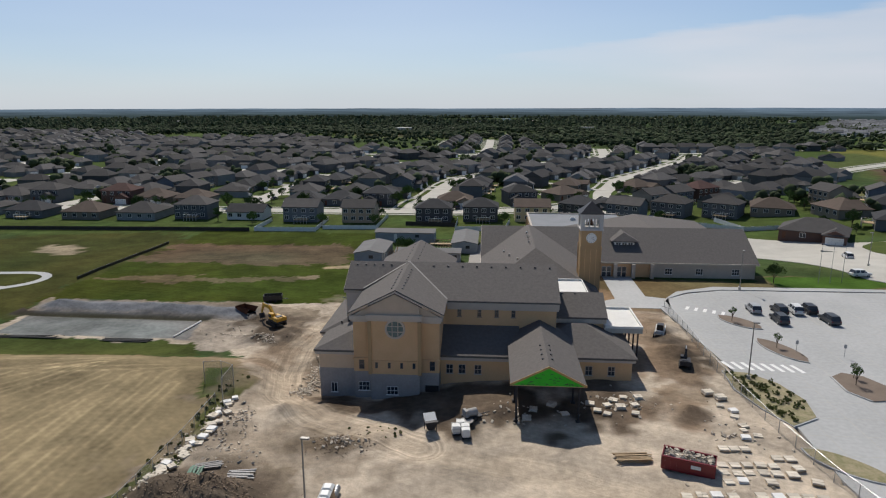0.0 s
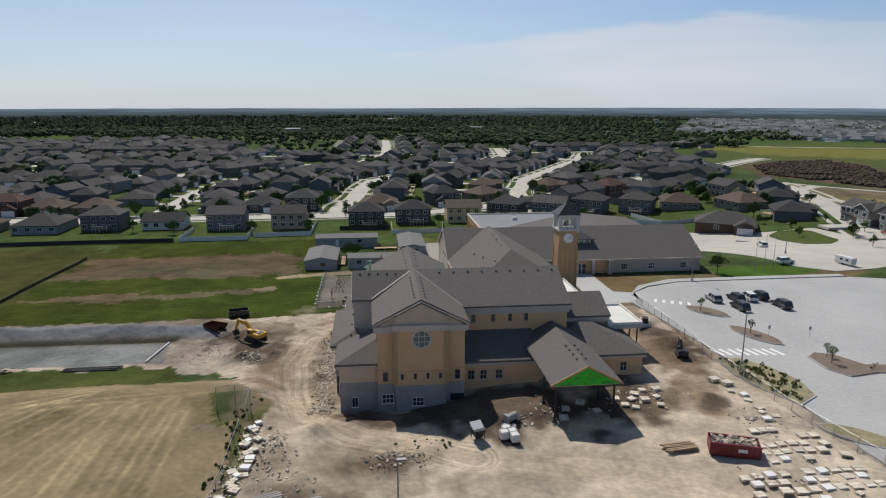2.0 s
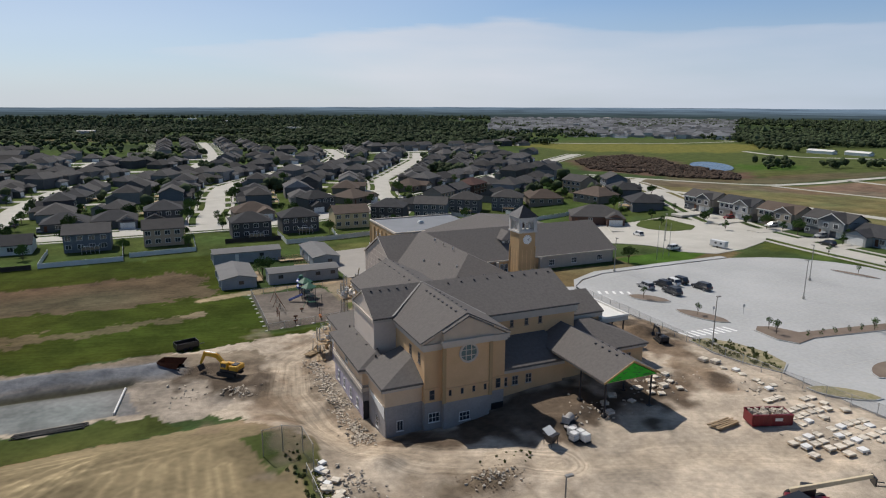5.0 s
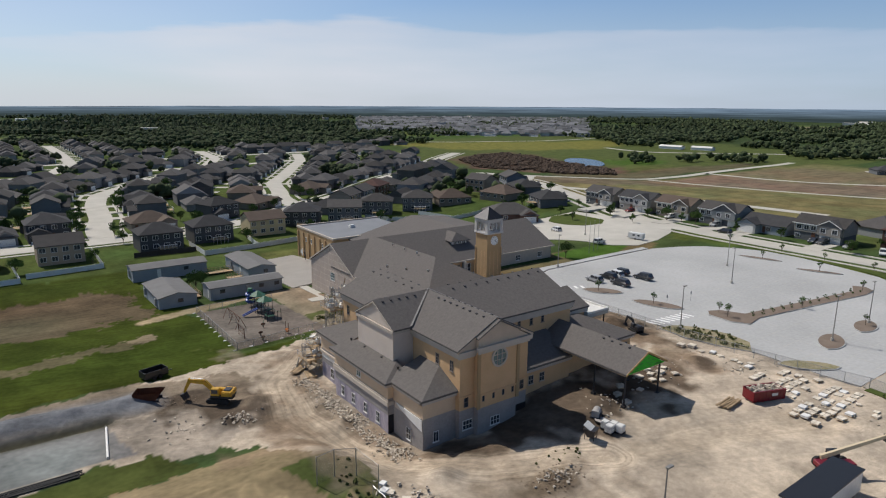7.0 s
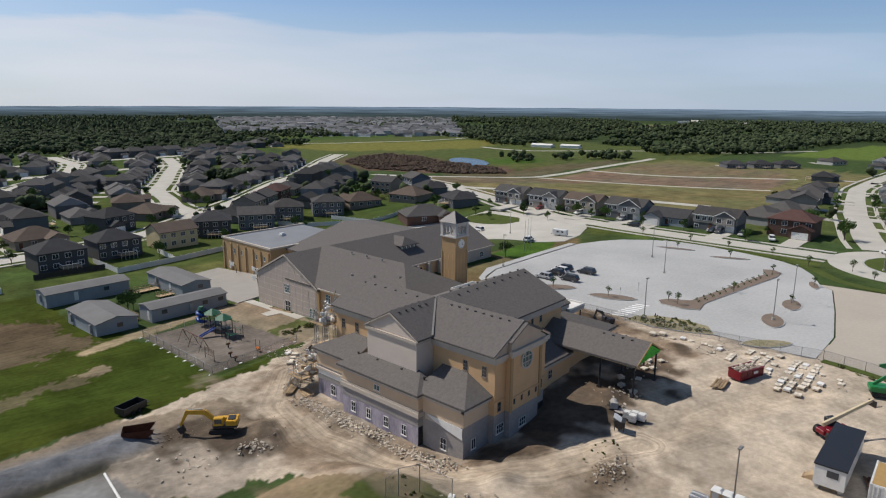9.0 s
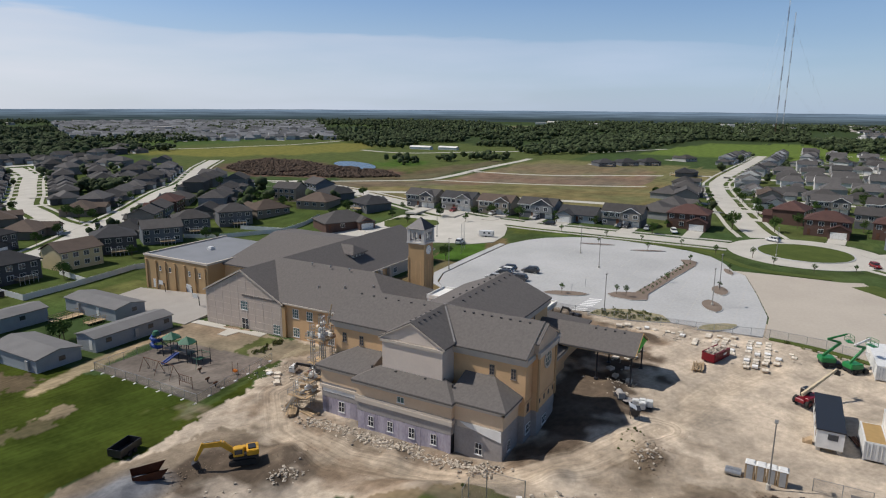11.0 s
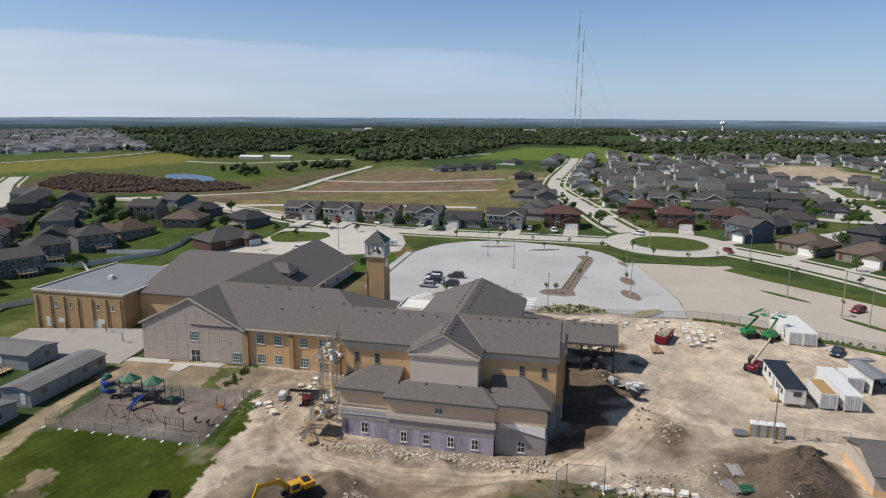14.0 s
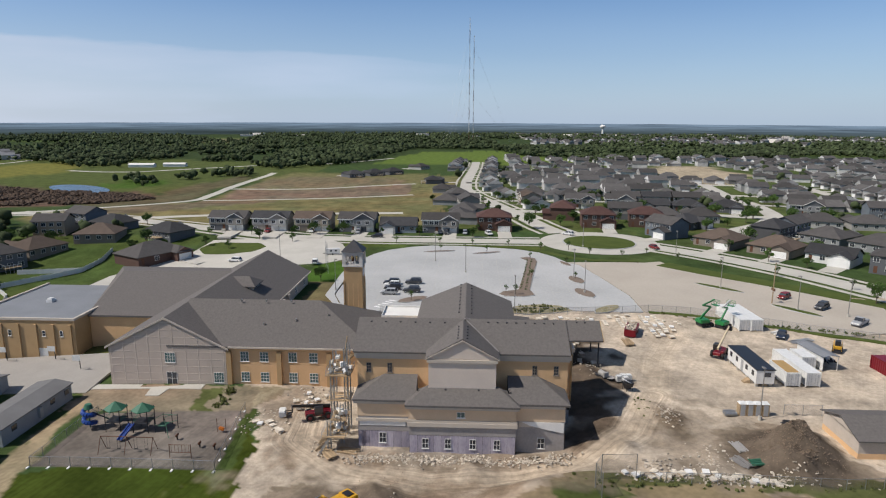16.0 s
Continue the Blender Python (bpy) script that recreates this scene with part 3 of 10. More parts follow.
COVERS.append(([(25, 76), (30, 82), (27, 88), (22, 84)], (0.33, 0.26, 0.19), 2))
COVERS.append(([(-24, 85), (-27, 86), (-28.5, 96), (-27, 110), (-24, 118)], PALE_C, 0.9))
COVERS.append(([(-40, 62), (-20, 63), (-17, 54), (-30, 44), (-40, 48)], (0.27, 0.215, 0.16), 2))
COVERS.append(([(-13, 139), (-7, 134), (-3, 134), (-3, 144), (-12, 144)], (0.26, 0.22, 0.15), 1.5))
COVERS.append(([(-36, 134), (-12, 137), (-12.5, 140), (-33, 137.5)], (0.06, 0.085, 0.025), 0.9))
COVERS.append(([(-37.5, 88), (-36.6, 60), (-34.8, 60), (-34.5, 82), (-33, 88)], (0.085, 0.095, 0.035), 0.7))
COVERS.append(([(-43, 89), (-36, 90), (-35, 81), (-40, 80)], (0.075, 0.095, 0.03), 0.8))
COVERS.append(([(-45, 28), (-34, 40), (-35, 62), (-37.5, 62), (-46, 40)], (0.085, 0.095, 0.035), 1.0))
COVERS.append(([(-14, 138), (-4, 139), (-2.5, 144), (-2.5, 171), (-13.5, 171)], (0.215, 0.178, 0.125), 0.8))
COVERS.append(([(-13, 145), (-4, 146), (-4, 149), (-12, 148)], (0.085, 0.095, 0.035), 1.2))
COVERS.append((PLAY, (0.165, 0.138, 0.120), 0.2))
COVERS.append(([(21.5, 121), (34, 121), (38, 131), (30, 146), (21.5, 146)], (0.20, 0.155, 0.095), 0.6))
COVERS.append(([(30, 130), (62, 132), (93, 137), (110, 150), (60, 149), (60, 143), (24, 144), (20, 140)], (0.135, 0.112, 0.058), 1.5))
COVERS.append(([(62, 148), (62, 138), (80, 139), (98, 146), (104, 150), (84, 150)], (0.058, 0.11, 0.020), 0.6))
COVERS.append(([(-6, 170), (60, 190), (70, 218), (-6, 216)], (0.10, 0.115, 0.04), 2))
COVERS.append(([(112, 70), (121, 84), (121, 150), (110, 142), (117.5, 116), (114, 90)], (0.075, 0.105, 0.028), 1))


def axis(lo, hi, step, grow, end):
    mid = list(np.arange(lo, hi + 1e-6, step))
    a, s = [], step
    v = hi
    while v < end:
        s *= grow
        v += s
        a.append(v)
    b, s = [], step
    v = lo
    while v > -end:
        s *= grow
        v -= s
        b.append(v)
    return np.array(b[::-1] + mid + a)


GX, GY = np.meshgrid(axis(-104, 48, 0.5, 1.05, 3000), axis(36, 170, 0.5, 1.05, 3000))
gx, gy = GX.ravel(), GY.ravel()
wob_x = vnoise(gx, gy, 5, 1) + 0.7 * vnoise(gx, gy, 1.9, 2) + 0.5 * vnoise(gx, gy, 0.8, 97) - 1.1
wob_y = vnoise(gx, gy, 5, 3) + 0.7 * vnoise(gx, gy, 1.9, 4) + 0.5 * vnoise(gx, gy, 0.8, 98) - 1.1
# far country: woods, fields and pasture in patches
patch = vnoise(gx, gy, 420, 5) + 0.6 * vnoise(gx * 0.3, gy, 150, 6)
col = np.empty((gx.size, 3))
col[:] = (0.050, 0.078, 0.028)
col[np.hypot(gx, gy) > 640] = (0.042, 0.062, 0.025)
col[patch > 1.02] = (0.075, 0.105, 0.034)
col[patch > 1.22] = (0.15, 0.14, 0.08)
dirt_mask = np.zeros(gx.size)
for outline, c, rag in COVERS:
    hitm = inside(gx + wob_x * rag * 1.6, gy + wob_y * rag * 1.6, outline)
    col[hitm] = c
    dirt_mask[hitm] = 1.0 if c[0] > 0.19 and c[2] > 0.13 or c == DARK_C else 0.0
# churned and damp earth in soft, broken patches; the darkest also paint the church's shadow deeper
MID_C, WET_SHADE_C = (0.215, 0.173, 0.128), (0.105, 0.079, 0.058)
for cx, cy, rx, ry, c, amount in ((-39, 114.5, 10, 8, DARK_C, 1.0), (-45, 118.5, 7, 3.5, DARK_C, 0.9), (-34, 108, 8, 6, DARK_C, 0.9), (-44, 121, 6, 2.5, DARK_C, 0.8), (-31, 96, 8, 34, MID_C, 0.6), (-25, 67, 15, 13, MID_C, 0.6), (-20, 80, 9, 7, SOIL_C, 0.7), (-2, 80, 22, 8, WET_SHADE_C, 0.95), (14, 82, 10, 9, WET_SHADE_C, 0.85),
                                  (-16, 70.5, 6, 5, MID_C, 0.8), (27, 100, 7, 15, SOIL_C, 0.9), (27, 118, 6, 6, SOIL_C, 0.7), (25, 80, 6, 6, SOIL_C, 0.7), (-29, 92, 4, 8, SOIL_C, 0.6), (-24, 128, 8, 6, SOIL_C, 0.6), (-10, 132, 9, 5, SOIL_C, 0.5), (-38, 96, 7, 6, SOIL_C, 0.55)):
    d = np.hypot((gx - cx) / rx, (gy - cy) / ry) + 1.1 * (vnoise(gx, gy, 4.2, 95) - 0.5) + 0.7 * (vnoise(gx, gy, 1.5, 96) - 0.5)
    k = (amount * ss(1.15, 0.55, d))[:, None]
    col = col * (1 - k) + np.array(c) * k
for line, width, c, amount in ((HAUL, 2.9, (0.43, 0.355, 0.27), 0.7), (TRACK, 1.8, (0.33, 0.26, 0.17), 0.9)):
    d = near_line(gx + wob_x * 2, gy + wob_y * 2, line)
    k = (amount * (1 - ss(width * 0.6, width * 1.3, d)))[:, None]
    col = col * (1 - k) + np.array(c) * k
# dug soil turned up on top: along the fence, and a rutted spoil patch before the church
for cx, cy, rx, ry, c, amount in ((30.2, 101, 3.6, 11, DARK_C, 0.95), (27.2, 96, 3, 8, SOIL_C, 0.8), (-17.3, 68.6, 5.5, 3.6, (0.16, 0.122, 0.085), 0.85), (25.5, 77.5, 3, 1.8, WET_SHADE_C, 0.8), (-27.5, 116, 2.2, 6, SOIL_C, 0.6), (-36.5, 103, 4, 9, SOIL_C, 0.6)):
    d = np.hypot((gx - cx) / rx, (gy - cy) / ry) + 1.0 * (vnoise(gx, gy, 3.0, 85) - 0.5) + 0.7 * (vnoise(gx, gy, 1.2, 86) - 0.5)
    k = (amount * ss(1.2, 0.5, d) * dirt_mask)[:, None]
    col = col * (1 - k) + np.array(c) * k
# the bare earth is blotched: packed and pale, or damp and churned
blotch = (vnoise(gx, gy, 11, 7) * 0.45 + vnoise(gx, gy, 4.5, 8) * 0.35 + vnoise(gx, gy, 2.0, 18) * 0.38 + vnoise(gx, gy, 0.95, 17) * 0.34 - 0.76) * dirt_mask
col = np.clip(col * (1 + 0.6 * blotch[:, None]), 0.01, 0.9)
# wheel marks: "mark" holds a coordinate across the tracks, their strength and the grit of the surface
mark_u, mark_k = np.zeros(gx.size), np.zeros(gx.size)
field = inside(gx, gy, [c for c in COVERS if c[1] == DRY_C][0][0])
warp = 3.0 * vnoise(gx, gy, 40, 20) + 0.8 * vnoise(gx, gy, 11, 21)
mark_u[:] = gx * math.sin(0.5) + gy * math.cos(0.5) + 8 * vnoise(gx, gy, 36, 60)
mark_k[:] = 0.11 * dirt_mask
mark_u[field] = ((gx * math.cos(0.9) + gy * math.sin(0.9)) + 0.35 * warp)[field]
mark_k[field] = (0.10 * vnoise(gx, gy, 22, 24))[field]
for a, b in (((-55, 38), (-52.4, 86)), ((-52, 38), (-50, 86)), ((-48.5, 38), (-46.8, 87)), ((-42.6, 38), (-44.4, 83)), ((-66, 38), (-54.5, 82)), ((-76, 38), (-57, 86)), ((-90, 38), (-60, 90)), ((-104, 44), (-62, 88)), ((-104, 62), (-60, 92)), ((-104, 83), (-72, 85.4)), ((-72, 85.4), (-42, 90.6)), ((-104, 88), (-60, 94)), ((-104, 74), (-66, 88))):
    d = near_line(gx + 1.2 * vnoise(gx, gy, 19, 26), gy, [a, b])
    pale = np.exp(-((d - 0.9) / 0.27) ** 2) * field * (0.35 + 0.9 * vnoise(gx, gy, 9, 27))
    col *= (1 + 0.44 * pale)[:, None]
brown = inside(gx, gy, [(-99, 194), (-43, 196), (-41, 183), (-39, 166), (-98, 167)])
mark_u[brown], mark_k[brown] = gy[brown] + warp[brown], 0.3
on_lawn = inside(gx, gy, [c for c in COVERS if c[1] == LAWN_C][0][0]) & ~brown
mark_u[on_lawn], mark_k[on_lawn] = (gy * 0.9 + 0.2 * gx + warp * 0.5)[on_lawn], 0.22
for line, reach, strong in ((HAUL_B, 6.0, 0.12), (HAUL[:8], 5.5, 0.52), (HAUL[7:], 5.0, 0.22)):
    d = near_line(gx, gy, line) + 0.5 * vnoise(gx, gy, 13, 22)
    k = strong * ss(reach, reach * 0.55, d) * dirt_mask
    take = k > mark_k
    mark_u[take], mark_k[take] = d[take] * 1.5, (k * (0.45 + 0.75 * vnoise(gx, gy, 15, 23)))[take]
grit_k = np.where(dirt_mask > 0.5, 0.55, 0.22)
grit_k[field] = 0.22
grit_k[inside(gx, gy, [(-94, 121), (-57, 119), (-55, 108.5), (-93, 108.5)])] = 0.12
col[field] *= (0.70 + 0.36 * vnoise(gx[field], gy[field], 14, 9) + 0.24 * vnoise(gx[field], gy[field], 3, 90))[:, None]
# grass is never one green: thin, rank and yellowed in patches
grassy = (dirt_mask < 0.5) & ~field & (np.hypot(gx, gy - 100) < 420)
tuft = 0.55 * vnoise(gx, gy, 9, 91) + 0.45 * vnoise(gx, gy, 2.4, 92)
col[grassy] *= (0.66 + 0.68 * tuft[grassy])[:, None] * np.stack([0.9 + 0.3 * vnoise(gx, gy, 16, 93)[grassy], np.ones(grassy.sum()), np.ones(grassy.sum())], 1)
zz = ground_z(gx, gy) + dirt_mask * ((vnoise(gx, gy, 3.1, 10) - 0.5) * 0.22 + (vnoise(gx, gy, 8, 11) - 0.5) * 0.3 + (vnoise(gx, gy, 1.3, 94) - 0.5) * 0.2)
lawnish = 1 - dirt_mask
zz += lawnish * (vnoise(gx, gy, 14, 12) - 0.5) * 0.10 * ss(900, 300, np.hypot(gx, gy))
haul_d = np.minimum(near_line(gx, gy, HAUL), near_line(gx, gy, HAUL_B))
zz -= 0.25 * np.exp(-(haul_d / 2.5) ** 2) * dirt_mask
# spoil heaps and banks shaped in the earth itself
HEAPS = ((-28.6, 55.2, 7.6, 3.3), (-25.5, 52.0, 6.5, 2.6), (-33.5, 57, 5, 1.9), (-37, 113, 5, 1.3), (-42, 110, 4, 1.0), (-27, 78, 3.5, 0.9), (-13, 71.5, 4.5, 0.7), (-3, 77, 4, 0.8), (2, 79, 3, 0.9), (26, 79, 3.5, 0.7), (29.3, 99.8, 3.4, 1.7), (30.2, 105.5, 2.4, 1.0), (30.6, 111, 3, 1.1), (-17.3, 68.4, 3.6, 0.8), (-29, 100, 2.5, 0.8))


def heap_z(x, y):
    x, y = np.asarray(x, float), np.asarray(y, float)
    z = np.zeros(x.shape)
    for cx, cy, r, h in HEAPS:
        d = np.hypot(x - cx, (y - cy) * 1.15)
        z = z + h * np.clip(1 - d / r, 0, 1) ** 1.2 * (0.55 + 0.6 * vnoise(x, y, 2.2, 13) + 0.3 * vnoise(x, y, 0.9, 99))
    return z


zz += heap_z(gx, gy)
heap = near_line(gx, gy, [(-92, 126), (-72, 125.5), (-52, 124)])
zz += 1.6 * np.clip(1 - heap / 3.8, 0, 1) * (0.35 + 1.0 * vnoise(gx, gy, 7, 14)) * (0.8 + 0.4 * vnoise(gx, gy, 2.5, 19))
k = (np.clip(1.6 - heap / 3.4, 0, 1))[:, None]
col = col * (1 - k) + np.array(GRAVEL_C) * (0.85 + 0.4 * vnoise(gx, gy, 3, 15))[:, None] * k
mound = np.hypot(gx + 29, gy - 55.5)
k = (0.92 * ss(9.5, 6.5, mound))[:, None]
col = col * (1 - k) + np.array((0.105, 0.082, 0.062)) * (0.7 + 0.6 * vnoise(gx, gy, 2, 16))[:, None] * k
# a trench runs between the gravel heap and the pad
trench = near_line(gx, gy, [(-97, 120.4), (-57, 119.8)])
zz -= 0.45 * np.exp(-(trench / 0.8) ** 2)
# shade and weeds in the trench are both painted as dark ground colour
k = (0.92 * np.exp(-((trench + 0.8 * (vnoise(gx, gy, 2.5, 25) - 0.5)) / 1.7) ** 2))[:, None]
col = col * (1 - k) + np.array((0.052, 0.050, 0.034)) * k
# paved ground is cut down beneath its slab; the pond lies in a hollow
lot = [(33, 123.5), (36, 129), (41, 133), (49, 136), (68, 136.3), (84, 136.5), (92, 136.5), (101, 133.5), (108, 129.5), (114, 122), (117, 115), (117, 105), (115, 95), (112, 84), (107, 77), (100, 72.5), (92, 69.5), (88, 66), (70, 62), (52, 58.6), (38, 58.6), (37.5, 64), (38, 76), (36.5, 92)]
tan_lot = [(38, 58.3), (52, 58.3), (70, 61.7), (88, 65.7), (92, 69), (93, 56), (93, 44), (95, 39), (88, 36), (79, 29), (66, 13), (48, -3), (33, 2), (25, 9), (22, 20), (30, 38)]
zz -= 0.5 * (inside(gx, gy, lot) | inside(gx, gy, tan_lot))
pond_d = np.hypot(((gx - 338) * 0.62 + (gy - 383) * 0.78) / 36, ((gx - 338) * 0.78 - (gy - 383) * 0.62) / 14)
zz -= 3.0 * ss(1.3, 0.8, pond_d)
ny, nx = GX.shape
idx = np.arange(nx * ny).reshape(ny, nx)
quads = np.stack([idx[:-1, :-1], idx[:-1, 1:], idx[1:, 1:], idx[1:, :-1]], -1).reshape(-1, 4)
me = bpy.data.meshes.new("ground")
me.from_pydata(np.stack([gx, gy, zz], 1).tolist(), [], quads.tolist())
mark_at = me.attributes.new("mark", "FLOAT_VECTOR", "POINT")
mark_at.data.foreach_set("vector", np.stack([mark_u, mark_k, grit_k], 1).astype(np.float32).ravel())
ca = me.color_attributes.new("cover", "FLOAT_COLOR", "POINT")
ca.data.foreach_set("color", np.concatenate([col, np.ones((gx.size, 1))], 1).astype(np.float32).ravel())
me.polygons.foreach_set("use_smooth", np.ones(len(quads), bool))
me.materials.append(M["ground"])
tagged(new("ground", me), "bare earth, lawns, dry field and far farmland in one sheet", "ground", kind="structure")

bm = B()
prism(bm, [(338 + 0.62 * u + 0.78 * v, 383 + 0.78 * u - 0.62 * v) for u, v in disc_prism(0, 0, 38, 40, 15)], -3, -0.7)
solid("pond", bm, M["water"], "small blue pond beyond the houses", "water")

# ---- paved ground ----
def slab(name, pts, material, label, z=None, t=0.35, kind_of="pavement", top=0.1):
    bm = B()
    prism(bm, pts, (lambda x, y: gz(x, y) - t) if z is None else z - t, (lambda x, y: gz(x, y) + top) if z is None else z)
    return solid(name, bm, material, label, kind_of)


def sheet(name, pts, material, label, top=0.1, step=1.5, kind_of="pavement"):
    """Paving that follows the lie of the land: strips between the outline's two sides, row by row."""
    def span(y):
        xs = [x0 + (x1 - x0) * (y - y0) / (y1 - y0) for (x0, y0), (x1, y1) in zip(pts, pts[1:] + pts[:1]) if (y0 > y) != (y1 > y)]
        return min(xs), max(xs)
    lo, hi = min(p[1] for p in pts) + 0.01, max(p[1] for p in pts) - 0.01
    ys = np.linspace(lo, hi, max(2, int((hi - lo) / step)))
    n, vs, fs = 12, [], []
    for y in ys:
        a, b = span(y)
        vs += [(a + (b - a) * i / n, y, gz(a + (b - a) * i / n, y) + top) for i in range(n + 1)]
    m = len(vs)
    vs += [(x, y, z - 0.4) for x, y, z in vs]
    for r in range(len(ys) - 1):
        o = r * (n + 1)
        fs += [(o + i, o + i + 1, o + n + 2 + i, o + n + 1 + i) for i in range(n)]
        fs += [(o, o + n + 1, m + o + n + 1, m + o), (o + n, m + o + n, m + o + 2 * n + 1, o + 2 * n + 1)]
    return solid(name, faces(B(), vs, fs), material, label, kind_of)


LOT = 4.66
slab("pavement_lot", lot, M["concrete_new"], "new pale concrete car park", LOT)
slab("pavement_lot_tan", tan_lot, M["concrete_tan"], "older tan concrete car park", LOT - 0.004)
# sawn joints of the new concrete, as shallow dark strips set in the slab
bm = B()
lx, ly = np.arange(36, 117, 4.6), np.arange(60, 136, 4.6)
for x in lx:
    ys = [y for y in np.arange(59, 137, 0.5) if inside(np.array([x]), np.array([y]), lot)[0]]
    if ys:
        box(bm, x - 0.03, x + 0.03, min(ys), max(ys), LOT, LOT + 0.004)
for y in ly:
    xs = [x for x in np.arange(33, 118, 0.5) if inside(np.array([x]), np.array([y]), lot)[0]]
    if xs:
        box(bm, min(xs), max(xs), y - 0.03, y + 0.03, LOT, LOT + 0.003)
solid("trim_joints", bm, M["concrete"], "sawn joints of the car park slab", "joint")


def strip(line, w, off=0.0, step=3.0):
    """Points along a polyline, resampled; returns left and right edges."""
    pts = []
    for (x0, y0), (x1, y1) in zip(line, line[1:]):
        n = max(1, int(math.dist((x0, y0), (x1, y1)) / step))
        pts += [(x0 + (x1 - x0) * i / n, y0 + (y1 - y0) * i / n) for i in range(n)]
    pts.append(line[-1])
    for _ in range(3):
        pts = [pts[0]] + [tuple((np.array(a) + 2 * np.array(b) + np.array(c)) / 4) for a, b, c in zip(pts, pts[1:], pts[2:])] + [pts[-1]]
    left, right = [], []
    for i, p in enumerate(pts):
        a, b = pts[max(0, i - 1)], pts[min(len(pts) - 1, i + 1)]
        d = Vector((b[0] - a[0], b[1] - a[1])).normalized()
        nrm = Vector((-d.y, d.x))
        left.append((p[0] + nrm.x * (off + w / 2), p[1] + nrm.y * (off + w / 2)))
        right.append((p[0] + nrm.x * (off - w / 2), p[1] + nrm.y * (off - w / 2)))
    return left, right


def ribbon(bm, line, w, off=0.0, top=0.06, t=0.5, step=3.0):
    left, right = strip(line, w, off, step)
    n = len(left)
    vs = [(x, y, gz(x, y) + top) for x, y in left] + [(x, y, gz(x, y) + top) for x, y in right] + [(x, y, gz(x, y) - t) for x, y in left] + [(x, y, gz(x, y) - t) for x, y in right]
    fs = []
    for i in range(n - 1):
        fs += [(i, n + i, n + i + 1, i + 1), (i, i + 1, 2 * n + i + 1, 2 * n + i), (n + i, 3 * n + i, 3 * n + i + 1, n + i + 1)]
    return faces(bm, vs, fs)


E_STREET = [(196, 330), (172, 262), (154, 222), (139, 190), (130, 165), (127, 140), (127, 110), (127, 74)]
S_STREET = [(121, 36), (110, 24), (96, 12), (82, 2), (56, -11), (28, -27), (-10, -52)]
X_STREET = [(146, 65), (161, 70), (221, 84), (300, 97), (353, 105), (407, 105), (453, 103), (560, 98), (640, 96)]
C_STREET = [(-520, 300), (-380, 270), (-250, 262), (-120, 260), (-13, 262), (20, 272), (50, 294), (105, 335), (157, 371), (210, 425), (252, 465), (300, 505)]
A_STREET = [(-34, 262), (-33, 285), (-28, 307), (-26, 330), (-24, 350), (-18, 380), (0, 408), (30, 450), (70, 500), (95, 560), (105, 640)]
B_STREET = [(50, 294), (55, 327), (62, 345), (72, 380), (92, 412), (117, 457), (145, 505), (170, 570)]
W_STREETS = [[(-105, 261), (-106, 300), (-107, 334), (-98, 390), (-66, 440), (-26, 500), (-7, 573), (-3, 680), (-2, 790)], [(-190, 262), (-180, 310), (-165, 360), (-140, 410), (-110, 470), (-90, 560)], [(-290, 264), (-280, 330), (-262, 390), (-235, 450), (-200, 540)], [(-390, 272), (-375, 350), (-350, 430), (-320, 520)],
             [(-420, 345), (-300, 352), (-165, 360)], [(-380, 425), (-262, 420), (-140, 415)], [(-360, 500), (-225, 480), (-100, 480), (-10, 478), (100, 500), (190, 520)], [(-340, 580), (-200, 560), (-80, 555), (120, 580), (260, 590)]]
SE_STREETS = [[(208, 81), (208, 30), (200, -20), (185, -70), (170, -140)], [(265, 90), (268, 40), (262, -20), (250, -80), (240, -150)], [(328, 100), (332, 40), (330, -30), (318, -110)], [(396, 105), (398, 40), (400, -40), (390, -120)],
              [(150, -2), (175, -30), (200, -45), (262, -60), (330, -70), (400, -80)], [(172, -130), (240, -135), (318, -140), (400, -150)], [(462, 103), (470, 30), (470, -60)], [(172, -28), (146, -48), (120, -66), (90, -84), (40, -112)]]
ALL_STREETS = [E_STREET, S_STREET, X_STREET, C_STREET, A_STREET, B_STREET] + W_STREETS + SE_STREETS
for i, line in enumerate(ALL_STREETS):
    bm = B()
    ribbon(bm, line, 8.6 if i != 3 else 9.0, top=0.12 + 0.004 * (i % 5), step=4)
    solid("road_%d" % (i + 1), bm, M["concrete"], "pale concrete residential street", "road")
    if i < 6:
        for side in (-1, 1):
            bm = B()
            ribbon(bm, line[:], 1.5, side * 7.6, top=0.15 + 0.004 * (i % 5), step=4)
            solid("pavement_walk", bm, M["concrete"], "concrete sidewalk along the street", "pavement")
# roundabout
bm = B()
prism(bm, disc_prism(127, 52.5, 22, 48), 3.9, 4.68)
solid("road_roundabout", bm, M["concrete"], "pale concrete roundabout", "road")
bm = B()
prism(bm, disc_prism(127, 52.5, 13.6, 48), 4.2, 4.82)
prism(bm, disc_prism(127, 52.5, 13.2, 48), 4.2, 4.86)
solid("kerb_roundabout", bm, M["concrete_new"], "concrete kerb round the grass island", "kerb")
bm = B()
pts = disc_prism(127, 52.5, 13.1, 48)
vs = [(127, 52.5, 5.15)] + [(x, y, 4.865) for x, y in pts]
faces(bm, vs, [(0, 1 + i, 1 + (i + 1) % 48) for i in range(48)])
solid("grass_island", bm, M["grass"], "mown grass island of the roundabout", "grass")
